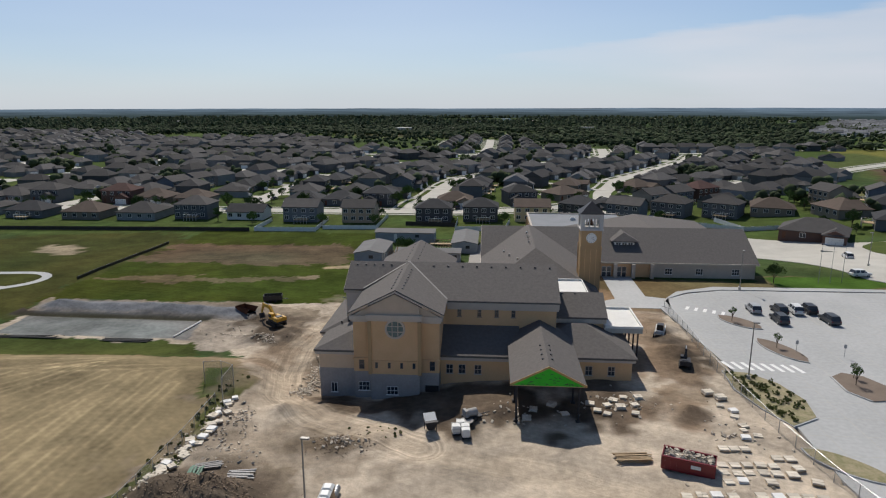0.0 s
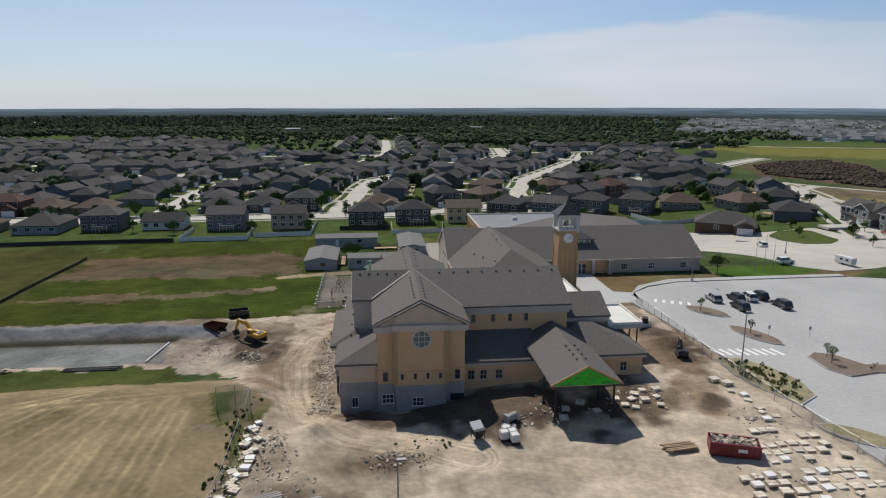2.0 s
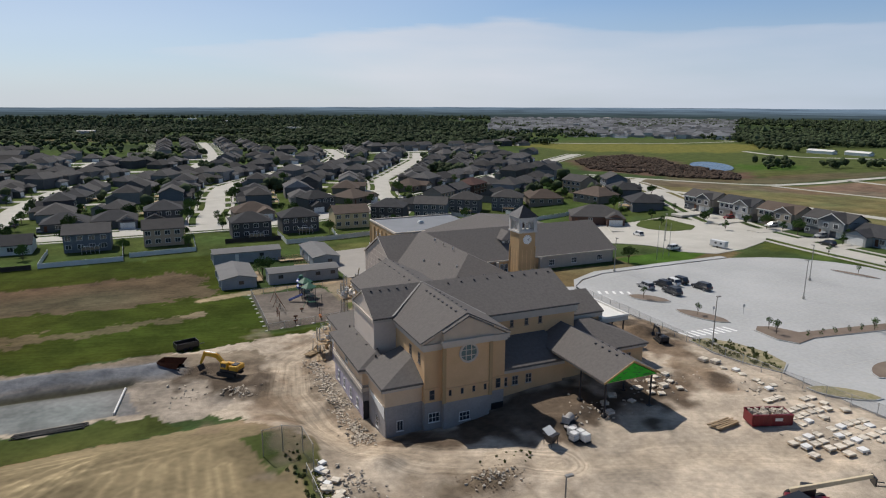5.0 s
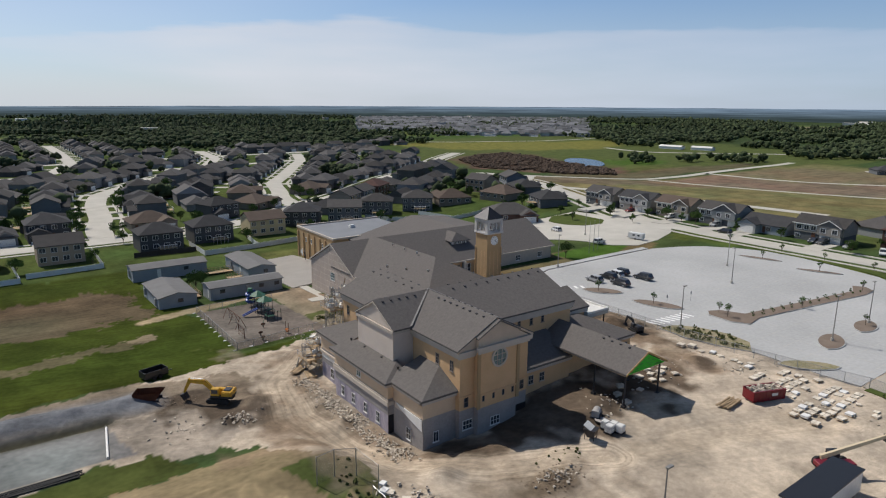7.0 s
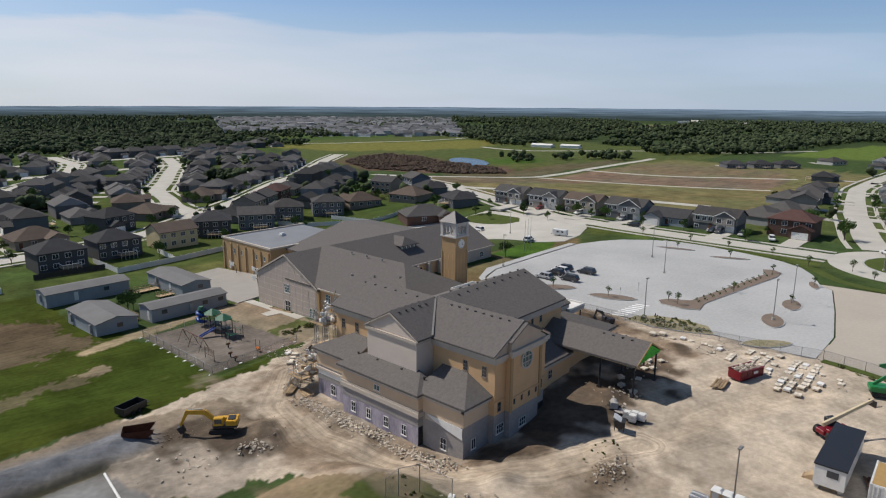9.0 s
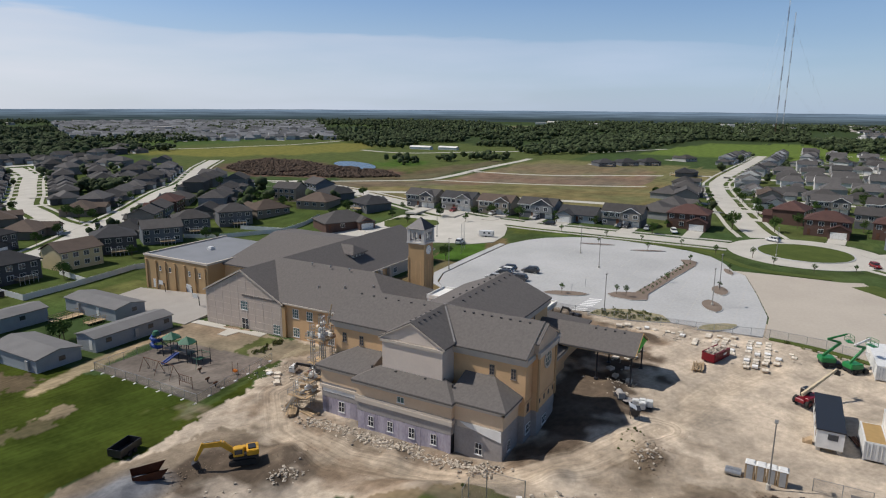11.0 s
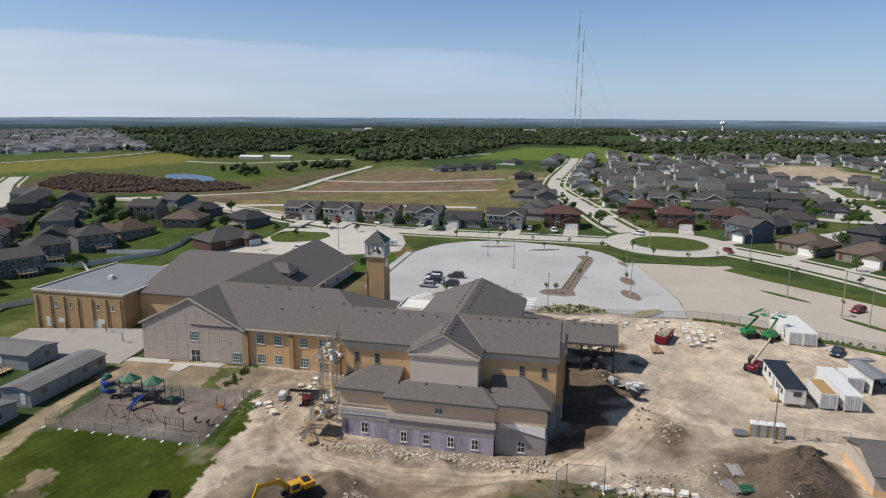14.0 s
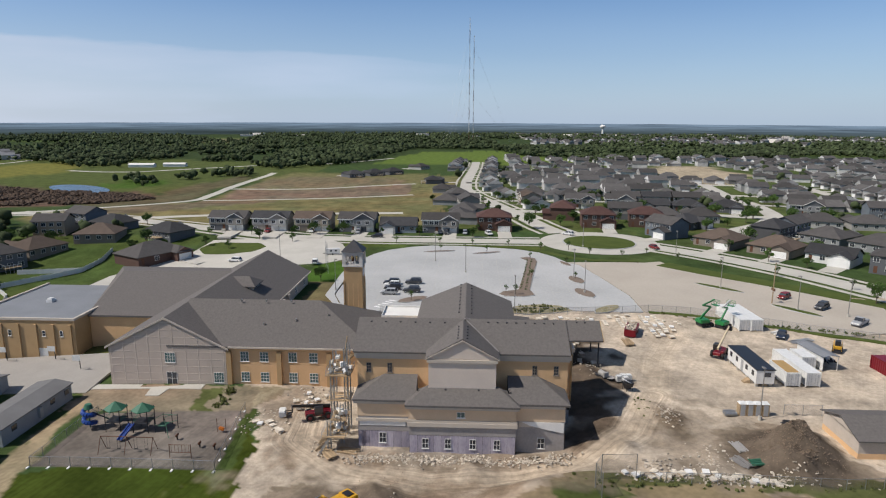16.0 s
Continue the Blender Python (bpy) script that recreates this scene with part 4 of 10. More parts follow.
# the drive past the school and the paving behind it
sheet("road_drive", [(44, 205), (44, 217), (84, 217), (102, 206), (111, 202), (128, 200), (131, 172), (124, 152), (118, 148), (104, 143), (92, 141.5), (85, 147), (83, 158), (80, 170), (70, 190), (55, 203)], M["concrete"], "wide concrete apron between the street and the school", top=0.13, kind_of="road")
sheet("grass_drive_island", [(116, 201), (122, 200.5), (124.6, 196), (122.5, 180), (116.5, 176), (110.5, 178.5), (109, 188), (110, 197)], M["grass"], "mown grass island in the concrete drive", top=0.24, kind_of="grass")
slab("pavement_court", [(-6, 171), (12, 171), (12, 186), (10, 208), (-2, 206), (-6, 190)], M["court"], "concrete ball court beside the gym")
slab("pavement_entry", [(22.6, 122.4), (33.2, 122.4), (35.6, 129.2), (31.9, 130.4), (32.0, 146), (25.6, 146), (25.4, 128.2), (22.6, 126.4)], M["concrete_new"], "pale concrete walk to the school entrance", top=0.08)
slab("pavement_edge", [(35, 122), (35, 128), (39, 134), (48, 138.5), (70, 139), (91, 139), (91, 137), (70, 136.8), (49, 136.3), (41, 133.5), (36.2, 129.3), (33.5, 124)], M["concrete_new"], "sidewalk round the car park", top=0.16)
slab("pavement_path", [(-4.4, 150), (-2.2, 150), (-2.2, 171), (-4.4, 171), (-4.4, 159.5), (-7.5, 159), (-7.5, 156.5), (-4.4, 156)], M["concrete"], "concrete walk along the west gable")
loop = [(-150, 151), (-124, 150.5), (-115, 152), (-110.5, 150), (-109, 146), (-110, 141), (-116, 136), (-130, 128), (-150, 118)]
bm = B()
ribbon(bm, loop, 2.2, top=0.07, step=2)
ribbon(bm, [(-150, 137), (-124, 139.5), (-113.5, 138.2)], 1.6, top=0.066, step=2)
solid("pavement_loop", bm, M["concrete_new"], "pale looping footpath in the grass", "pavement")
for line, w in (([(196, 345), (200, 318), (212, 296), (232, 272), (254, 260), (290, 268), (340, 275), (400, 278), (450, 279), (474, 282)], 6), ([(203, 304), (178, 283), (170, 262), (174, 249), (182, 231), (187, 210), (191, 184), (195, 158), (198, 134)], 6), ([(252, 256), (254, 228), (267, 195), (290, 161), (308, 139)], 5), ([(338, 274), (338, 233), (346, 205), (366, 178), (386, 144)], 4.5),
                ([(366, 660), (399, 636), (447, 624), (507, 603), (580, 605), (660, 615)], 5), ([(480, 480), (468, 441), (470, 410), (505, 380), (560, 330), (600, 250), (700, 200)], 6), ([(600, -40), (612, -75), (660, -135), (720, -200), (800, -290)], 8)):
    bm = B()
    ribbon(bm, line, w, top=0.06, step=6)
    solid("road_unpaved", bm, M["concrete"], "new pale haul road through graded lots", "road")


def island(pts, fill, label):
    bm = B()
    prism(bm, pts, LOT - 0.2, LOT + 0.15)
    solid("kerb", bm, M["concrete_new"], "raised concrete kerb of a planted island", "kerb")
    cx, cy = sum(p[0] for p in pts) / len(pts), sum(p[1] for p in pts) / len(pts)
    inner = []
    for x, y in pts:
        d = math.dist((x, y), (cx, cy))
        inner.append((cx + (x - cx) * (1 - 0.25 / d), cy + (y - cy) * (1 - 0.25 / d)))
    bm = B()
    prism(bm, inner, LOT + 0.1, LOT + 0.19)
    solid("planting_bed", bm, fill, label, "planting bed")


def leaf_shape(a, b, w, n=9):
    """An outline pointed at a and b, w wide."""
    a, b = Vector(a), Vector(b)
    d = (b - a)
    nrm = Vector((-d.y, d.x)).normalized()
    one = [a + d * (i / n) + nrm * w / 2 * math.sin(math.pi * i / n) ** 0.6 for i in range(n + 1)]
    two = [a + d * (i / n) - nrm * w / 2 * math.sin(math.pi * i / n) ** 0.6 for i in range(n - 1, 0, -1)]
    return [tuple(p) for p in one + two]


island(leaf_shape((42.5, 119), (48, 111.5), 4.4), M["mulch"], "mulched island with a young tree")
island(leaf_shape((45, 107), (49, 96.5), 4.2), M["mulch"], "mulched island with a young tree")
island([(49.5, 91.5), (51.5, 93), (54, 91.8), (56, 87.5), (75, 84.6), (93, 82), (97.5, 84), (99, 81.8), (97, 79.3), (92, 79), (74, 81.8), (56, 84.4), (51, 83.5), (49.2, 86.5)], M["mulch"], "long mulched island with shrubs and young trees")
island(leaf_shape((49.5, 68.5), (59, 71.5), 4.6), M["mulch"], "mulched island with a lamp post")
island(leaf_shape((64, 69), (73, 71), 4.2), M["mulch"], "mulched island with a young tree")
island(leaf_shape((86, 69), (93, 71.5), 2.4), M["mulch"], "narrow mulched island")
island(leaf_shape((105, 117), (108, 106), 2.2), M["mulch"], "narrow mulched island")
island(leaf_shape((103, 100), (107, 90), 2.2), M["mulch"], "narrow mulched island")
for a, b in (((67, 37), (57, 27)), ((46, 25), (36, 17))):
    island(leaf_shape(a, b, 2.4), M["grass"], "narrow grassed island in the tan car park")
bank = mat("bank_cover", (0.36, 0.30, 0.20), (0.16, 0.16, 0.07), 0.6, 3, 0.95, bump=0.1)
island([(34.5, 92.5), (38, 92), (41, 88.5), (42.5, 83), (41.5, 78), (37.5, 75.5), (35.5, 80), (34, 86)], bank, "weedy bank of bare earth behind a kerb")
island(leaf_shape((36, 70.5), (43, 63.5), 4.0), bank, "weedy kerbed bed at the corner")
# zebra crossings and other paint
bm = B()
for i in range(5):
    a = Vector((38.3, 123.2)) + Vector((1.45, -0.72)) * i
    cbox(bm, (a.x, a.y, LOT + 0.004), (0.6, 2.1, 0.008), Matrix.Rotation(radians(-24), 3, "Z"))
solid("zebra_crossing", bm, M["paint_line"], "white painted zebra crossing bars", "road marking")
bm = B()
for i in range(8):
    a = Vector((36.2, 95)) + Vector((1.42, -0.12)) * i
    cbox(bm, (a.x, a.y, LOT + 0.004), (0.62, 2.9, 0.008), Matrix.Rotation(radians(14), 3, "Z"))
solid("zebra_crossing", bm, M["paint_line"], "white painted zebra crossing bars", "road marking")
# grassed strip between the tan car park and the street
bm = B()
ribbon(bm, [(94, 36), (84, 27), (70, 12), (50, -7), (30, -26)], 7.0, -4.2, top=0.1)
solid("grass_verge", bm, M["grass"], "mown grass verge beside the street", "grass")
bm = B()
ribbon(bm, [(124.0, 150), (118.8, 118), (118.3, 100), (115.5, 84), (108, 73.5), (98, 67.5), (95, 58), (95.5, 46)], 3.0, 0, top=0.1)
solid("grass_verge", bm, M["grass"], "mown grass verge beside the car park", "grass")

# the far rim of the land: a backdrop with blue haze painted in, glowing
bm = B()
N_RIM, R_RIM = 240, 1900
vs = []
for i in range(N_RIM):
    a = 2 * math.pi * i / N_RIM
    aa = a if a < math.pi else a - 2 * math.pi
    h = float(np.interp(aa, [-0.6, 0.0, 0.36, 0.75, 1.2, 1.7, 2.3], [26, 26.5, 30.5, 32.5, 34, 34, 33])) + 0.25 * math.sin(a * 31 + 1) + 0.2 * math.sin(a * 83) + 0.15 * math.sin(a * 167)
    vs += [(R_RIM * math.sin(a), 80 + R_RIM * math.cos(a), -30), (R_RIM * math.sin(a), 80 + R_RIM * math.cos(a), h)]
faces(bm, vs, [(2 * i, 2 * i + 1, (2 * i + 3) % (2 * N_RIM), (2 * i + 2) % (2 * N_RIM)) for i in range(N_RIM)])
solid("backdrop", bm, M["haze_rim"], "glowing backdrop of distant land with blue haze painted in", "backdrop")

# ---- the new church, under construction ----
def window(parent, c, w, h, face, cols=2, rows=2, frame_m=None, glass=None, depth=0.14, name="window", sill=True):
    """A framed window standing 3 cm proud of a wall; face: the way it looks, one of -x +x -y +y."""
    frame_m, glass = frame_m or M["white_trim"], glass or M["dark_glass"]
    ax = face[1]
    s = -1 if face[0] == "-" else 1

    def put(bm, u0, u1, z0, z1, d0, d1):
        if ax == "y":
            ya, yb = sorted((c[1] + s * d0, c[1] + s * d1))
            box(bm, c[0] + u0, c[0] + u1, ya, yb, c[2] + z0, c[2] + z1)
        else:
            xa, xb = sorted((c[0] + s * d0, c[0] + s * d1))
            box(bm, xa, xb, c[1] + u0, c[1] + u1, c[2] + z0, c[2] + z1)
    f = min(0.06, w * 0.09)
    bm = B()
    for u in np.linspace(-w / 2, w / 2 - f, cols + 1):
        put(bm, u, u + f, -h / 2, h / 2, -depth, 0.05)
    for z in np.linspace(-h / 2, h / 2 - f, rows + 1):
        put(bm, -w / 2, w / 2, z, z + f, -depth, 0.047)
    wob = part(name, bm, frame_m, parent)
    bm = B()
    put(bm, -w / 2 + 0.02, w / 2 - 0.02, -h / 2 + 0.02, h / 2 - 0.02, -depth, 0.02)
    part("pane", bm, glass, wob) if parent.parent else pane_of(bm, glass, wob)
    if sill:
        bm = B()
        put(bm, -w / 2 - 0.1, w / 2 + 0.1, -h / 2 - 0.1, -h / 2, -0.05, 0.1)
        pane_of(bm, frame_m, wob, "sill")
    return wob


def pane_of(bm, material, wob, name="pane"):
    ob = new(name, mesh_of(bm, name, material))
    ob.parent = wob
    return ob


church = thing("church", "unfinished tan stucco church with grey shingle roofs", "church", (-13, 100, 1), world=True)


def cpart(name, build, material, label=""):
    bm = B()
    build(bm)
    return part(name, bm, material, church, label)


YB = 6.1     # where the stucco ends and the grey basement coat begins
# walls of the cross-shaped main body
cpart("nave_wall", lambda bm: (box(bm, -19.1, -6.9, 85.2, 118.0, YB, 14.5), box(bm, -16.6, -9.6, 84.35, 85.3, YB, 14.5)), M["stucco"], "tan stucco wall of the nave")
cpart("nave_basement", lambda bm: (box(bm, -19.06, -6.94, 85.24, 117.9, -1, YB), box(bm, -16.56, -9.64, 84.39, 85.3, -1, YB)), M["render_grey"], "grey damp-proofed basement wall")
cpart("gable_wall", lambda bm: (faces(bm, [(-19.1, 85.0, 14.5), (-6.9, 85.0, 14.5), (-13, 85.0, 17.98), (-19.1, 85.6, 14.5), (-6.9, 85.6, 14.5), (-13, 85.6, 17.98)], [(0, 1, 2), (5, 4, 3), (0, 3, 4, 1), (1, 4, 5, 2), (2, 5, 3, 0)]),
                                faces(bm, [(-16.6, 84.35, 14.5), (-9.6, 84.35, 14.5), (-9.6, 84.35, 16.1), (-13, 84.35, 17.83), (-16.6, 84.35, 16.1), (-16.6, 85.2, 14.5), (-9.6, 85.2, 14.5), (-9.6, 85.2, 16.1), (-13, 85.2, 17.83), (-16.6, 85.2, 16.1)],
                                      [(0, 1, 2, 3, 4), (9, 8, 7, 6, 5), (0, 5, 6, 1), (1, 6, 7, 2), (2, 7, 8, 3), (3, 8, 9, 4), (4, 9, 5, 0)])), M["gable_tan"], "tan low gable over the front bay")
cpart("transept_wall", lambda bm: (box(bm, -22.5, -19.0, 96.4, 106.6, 9.0, 14.9), faces(bm, [(-22.5, 96.0, 14.85), (-22.5, 107.0, 14.85), (-22.5, 101.5, 17.95), (-22.1, 96.0, 14.85), (-22.1, 107.0, 14.85), (-22.1, 101.5, 17.95)], [(0, 2, 1), (3, 4, 5), (0, 1, 4, 3), (1, 2, 5, 4), (2, 0, 3, 5)])), M["plaster_pink"], "pinkish grey unfinished transept wall")
cpart("east_wall", lambda bm: (box(bm, -7.0, 10.0, 92.9, 109.5, 4.0, 14.3), faces(bm, [(10.0, 92.9, 14.2), (10.0, 109.5, 14.2), (10.0, 101.2, 17.7), (9.6, 92.9, 14.2), (9.6, 109.5, 14.2), (9.6, 101.2, 17.7)], [(0, 1, 2), (5, 4, 3), (0, 3, 4, 1), (1, 4, 5, 2), (2, 5, 3, 0)])), M["stucco"], "tan stucco clerestory wall")
# roofs
cpart("nave_roof", lambda bm: gable(bm, -19.75, -6.25, 84.93, 118.6, 14.85, 18.3, "y", 0.25), M["shingle"], "grey shingle roof")
cpart("bay_roof", lambda bm: gable(bm, -16.75, -9.25, 84.28, 86, 16.16, 18.1, "y", 0.2), M["shingle"])
cpart("transept_roof", lambda bm: gable(bm, -22.72, -12.5, 95.9, 107.1, 15.1, 18.25, "x", 0.25), M["shingle"])
cpart("east_roof", lambda bm: gable(bm, -13.5, 10.5, 92.3, 110.1, 14.65, 18.35, "x", 0.25), M["shingle"])
# fascia and cornice
def cornice(bm, x0, x1, y0, y1, z0, z1, d=0.3):
    box(bm, x0 - d, x1 + d, y0 - d, y0 + 0.02, z0, z1)
    box(bm, x0 - d, x1 + d, y1 - 0.02, y1 + d, z0, z1)
    box(bm, x0 - d, x0 + 0.02, y0 + 0.021, y1 - 0.021, z0, z1)
    box(bm, x1 - 0.02, x1 + d, y0 + 0.021, y1 - 0.021, z0, z1)


cpart("cornice", lambda bm: (cornice(bm, -19.1, -6.9, 85.2, 118.0, 13.9, 14.56, 0.45), cornice(bm, -19.1, -6.9, 85.2, 118.0, 13.55, 13.9, 0.22)), M["cornice"], "pale moulded eaves cornice")
cpart("bay_cornice", lambda bm: (box(bm, -17.0, -9.2, 83.9, 84.36, 14.35, 14.95), box(bm, -16.8, -9.4, 84.12, 84.36, 14.0, 14.35)), M["cornice"])
cpart("transept_cornice", lambda bm: cornice(bm, -22.5, -19.1, 96.4, 106.6, 14.4, 14.85, 0.25), M["cornice"])
cpart("east_cornice", lambda bm: (box(bm, -6.3, 10.35, 92.45, 92.92, 13.6, 14.4), box(bm, -6.3, 10.3, 92.7, 92.93, 13.2, 13.6), box(bm, 9.95, 10.35, 92.92, 109.9, 13.6, 14.2)), M["cornice"])
for side in (0, 1):
    xe = -19.75 if side == 0 else -6.25
    cpart("rake_board", lambda bm: faces(bm, [(xe, 84.86, 14.4), (-13, 84.86, 17.85), (-13, 84.86, 18.15), (xe, 84.86, 14.7), (xe, 84.92, 14.4), (-13, 84.92, 17.85), (-13, 84.92, 18.15), (xe, 84.92, 14.7)], [(0, 1, 2, 3), (7, 6, 5, 4), (0, 4, 5, 1), (3, 2, 6, 7), (1, 5, 6, 2), (0, 3, 7, 4)]), M["gable_tan"])
    ye = 95.9 if side == 0 else 107.1
    cpart("rake_board", lambda bm: faces(bm, [(-22.8, ye, 14.8), (-22.8, 101.5, 17.85), (-22.8, 101.5, 18.02), (-22.8, ye, 14.98), (-22.73, ye, 14.8), (-22.73, 101.5, 17.85), (-22.73, 101.5, 18.02), (-22.73, ye, 14.98)], [(0, 1, 2, 3), (7, 6, 5, 4), (0, 4, 5, 1), (3, 2, 6, 7), (1, 5, 6, 2), (0, 3, 7, 4)]), M["cornice"])
cpart("string_course", lambda bm: (box(bm, -16.75, -9.45, 84.2, 84.36, 7.9, 8.15), box(bm, -19.25, -16.75, 85.05, 85.21, 7.9, 8.15), box(bm, -9.45, -6.75, 85.05, 85.21, 7.9, 8.15)), M["stucco"])
for x in (-16.6, -9.6):
    cpart("pilaster", lambda bm: box(bm, x - 0.25, x + 0.25, 84.16, 84.36, YB, 13.95), M["stucco_deep"], "stucco pilaster")
# the rose window
rose = cpart("rose_window", lambda bm: None, M["cornice"], "round window with a pale ring and mullions")
bm = B()
N = 32
ring_o, ring_i = disc_prism(-13, 12.85, 1.42, N), disc_prism(-13, 12.85, 1.15, N)
vs = [(x, y, z) for y in (84.18, 84.4) for x, z in ring_o] + [(x, y, z) for y in (84.18, 84.4) for x, z in ring_i]
fs = []
for i in range(N):
    j = (i + 1) % N
    fs += [(i, j, 2 * N + j, 2 * N + i), (i, N + i, N + j, j), (2 * N + i, 2 * N + j, 3 * N + j, 3 * N + i)]
faces(bm, vs, fs)
for u in (-0.4, 0.4):
    box(bm, -13 + u - 0.05, -13 + u + 0.05, 84.22, 84.34, 12.85 - 1.1, 12.85 + 1.1)
    box(bm, -14.1, -11.9, 84.225, 84.335, 12.85 + u - 0.05, 12.85 + u + 0.05)
bm.to_mesh(rose.data)
bm.free()
bm = B()
pts = disc_prism(-13, 12.85, 1.18, N)
faces(bm, [(x, 84.3, z) for x, z in pts] + [(x, 84.42, z) for x, z in pts], [tuple(range(N))] + [(i, (i + 1) % N, N + (i + 1) % N, N + i) for i in range(N)])
pane_of(bm, M["teal_glass"], rose)
for x in (-15.7, -13.9, -12.15, -10.4):
    window(church, (x, 84.33, 7.45), 0.4, 0.9, "-y", 1, 1, frame_m=M["louvre"], sill=False)
for x in (-18.0, -7.9):
    window(church, (x, 85.18, 7.2), 0.75, 1.5, "-y", 1, 2, frame_m=M["louvre"], sill=False)
window(church, (-17.7, 85.2, 3.85), 1.6, 1.35, "-y", 3, 2, glass=M["dark_glass"])
window(church, (-13.5, 84.35, 3.65), 1.6, 1.25, "-y", 3, 2)
for y in (116.2, 112.9, 90.3, 87.0):
    window(church, (-19.12, y, 12.05), 0.75, 1.5, "-x", 2, 3, frame_m=M["louvre"])
for x in (-4.5, -1.5, 1.1, 3.6):
    window(church, (x, 92.88, 12.75), 0.6, 1.35, "-y", 1, 2, frame_m=M["louvre"])
# aisles along the west side, lower, with hipped lean-to roofs
cpart("aisle_wall", lambda bm: (box(bm, -24.4, -19.0, 86.1, 93.4, YB, 8.7), box(bm, -25.3, -19.0, 93.4, 109.4, 6.4, 8.7), box(bm, -23.8, -19.0, 109.4, 117.3, YB, 8.7)), M["stucco_pale"], "pale tan scratch-coated wall of the west aisle")
cpart("aisle_basement", lambda bm: (box(bm, -24.36, -19.0, 86.14, 93.4, -1, YB), box(bm, -25.26, -19.0, 93.44, 109.36, 3.9, 6.4), box(bm, -23.76, -19.0, 109.4, 117.26, 3.7, YB)), M["render_grey"], "grey basement coat streaked with mortar")
cpart("aisle_insulation", lambda bm: (box(bm, -25.19, -19.0, 93.5, 109.3, -1, 3.9), box(bm, -23.69, -19.0, 109.4, 117.2, -1, 3.7)), M["steel_dark"], "dark membrane behind the insulation boards")
board_bm = B()
box(board_bm, 0, 0.05, 0.012, 1.2, -1, 3.0)
board_me = mesh_of(board_bm, "insulation_board", M["insulation"])
for y in np.arange(93.47, 109.0, 1.2167):
    share("insulation_board", board_me, church, pose(-25.24, y, 0.85))
for y in np.arange(109.45, 117.0, 1.2167):
    share("insulation_board", board_me, church, pose(-23.74, min(y, 116.05), 0.65))
cpart("belt_course", lambda bm: (box(bm, -25.5, -25.28, 93.2, 109.6, 5.35, 6.0), box(bm, -25.42, -25.28, 93.25, 109.55, 6.0, 6.35), box(bm, -23.98, -23.78, 109.62, 117.5, 5.3, 5.75), box(bm, -25.3, -19.1, 93.28, 93.41, 5.4, 6.0)), M["cornice"])


def leanto(bm, x0, y0, y1, x1, ze, zt, h0, h1):
    """A lean-to that rises from x0 to x1, its ends drawn in by h0 and h1 at the top."""
    faces(bm, [(x0, y0, ze), (x0, y1, ze), (x1, y1 - h1, zt), (x1, y0 + h0, zt), (x1, y0, ze), (x1, y1, ze), (x0, y0, ze - 0.3), (x0, y1, ze - 0.3), (x1, y1, ze - 0.3), (x1, y0, ze - 0.3)],
          [(0, 1, 2, 3), (0, 3, 4), (1, 5, 2), (0, 6, 7, 1), (0, 4, 9, 6), (1, 7, 8, 5), (6, 9, 8, 7), (3, 2, 5, 4)])


cpart("aisle_roof", lambda bm: leanto(bm, -25.0, 85.5, 94.5, -18.9, 9.05, 11.2, 4.5, 0.0), M["shingle"], "grey shingle lean-to roof")
cpart("aisle_roof", lambda bm: leanto(bm, -24.4, 108.5, 118.0, -18.9, 9.0, 11.1, 0.0, 4.5), M["shingle"], "grey shingle lean-to roof")
cpart("aisle_roof", lambda bm: leanto(bm, -26.0, 92.9, 109.9, -22.0, 8.98, 10.5, 3.2, 3.2), M["shingle"], "grey shingle lean-to roof")
cpart("aisle_fascia", lambda bm: (box(bm, -24.9, -24.38, 85.6, 93.5, 8.35, 8.76), box(bm, -24.9, -19.2, 85.62, 86.12, 8.35, 8.755), box(bm, -25.85, -25.28, 93.0, 109.8, 8.3, 8.69), box(bm, -24.3, -23.78, 109.82, 117.8, 8.3, 8.71), box(bm, -25.28, -24.9, 93.0, 93.42, 8.3, 8.69)), M["cornice"])
for y in (106.9, 103.5, 99.8, 96.2):
    window(church, (-25.26, y, 2.6), 0.95, 1.6, "-x", 2, 2)
window(church, (-23.76, 113.5, 2.6), 1.1, 1.7, "-x", 2, 2)
window(church, (-24.38, 89.6, 2.6), 1.1, 1.7, "-x", 2, 2)
window(church, (-25.3, 101.6, 7.3), 1.2, 0.9, "-x", 2, 1, glass=M["teal_glass"])
window(church, (-22.3, 86.12, 3.1), 0.9, 1.5, "-y", 2, 1)
# torn mortar-coated lath hanging on the south-west wall
cpart("lath_patch", lambda bm: box(bm, -24.43, -24.41, 86.6, 92.9, 5.2, YB), M["cornice"], "pale scratch coat streak")
cpart("house_wrap", lambda bm: faces(bm, [(x, y, z) for x in (-24.5, -24.44) for y, z in ((86.3, 5.95), (92.6, 6.05), (91.4, 5.5), (89.0, 4.9), (86.25, 4.35))], [(0, 1, 2, 3, 4), (9, 8, 7, 6, 5)] + [(i, 5 + i, 5 + (i + 1) % 5, (i + 1) % 5) for i in range(5)]), M["white_trim"], "torn white house wrap hanging from the wall")
cpart("lath_patch", lambda bm: box(bm, -23.83, -23.81, 110, 117.0, 4.6, 5.3), M["white_trim"], "pale wrapped sheeting streak")
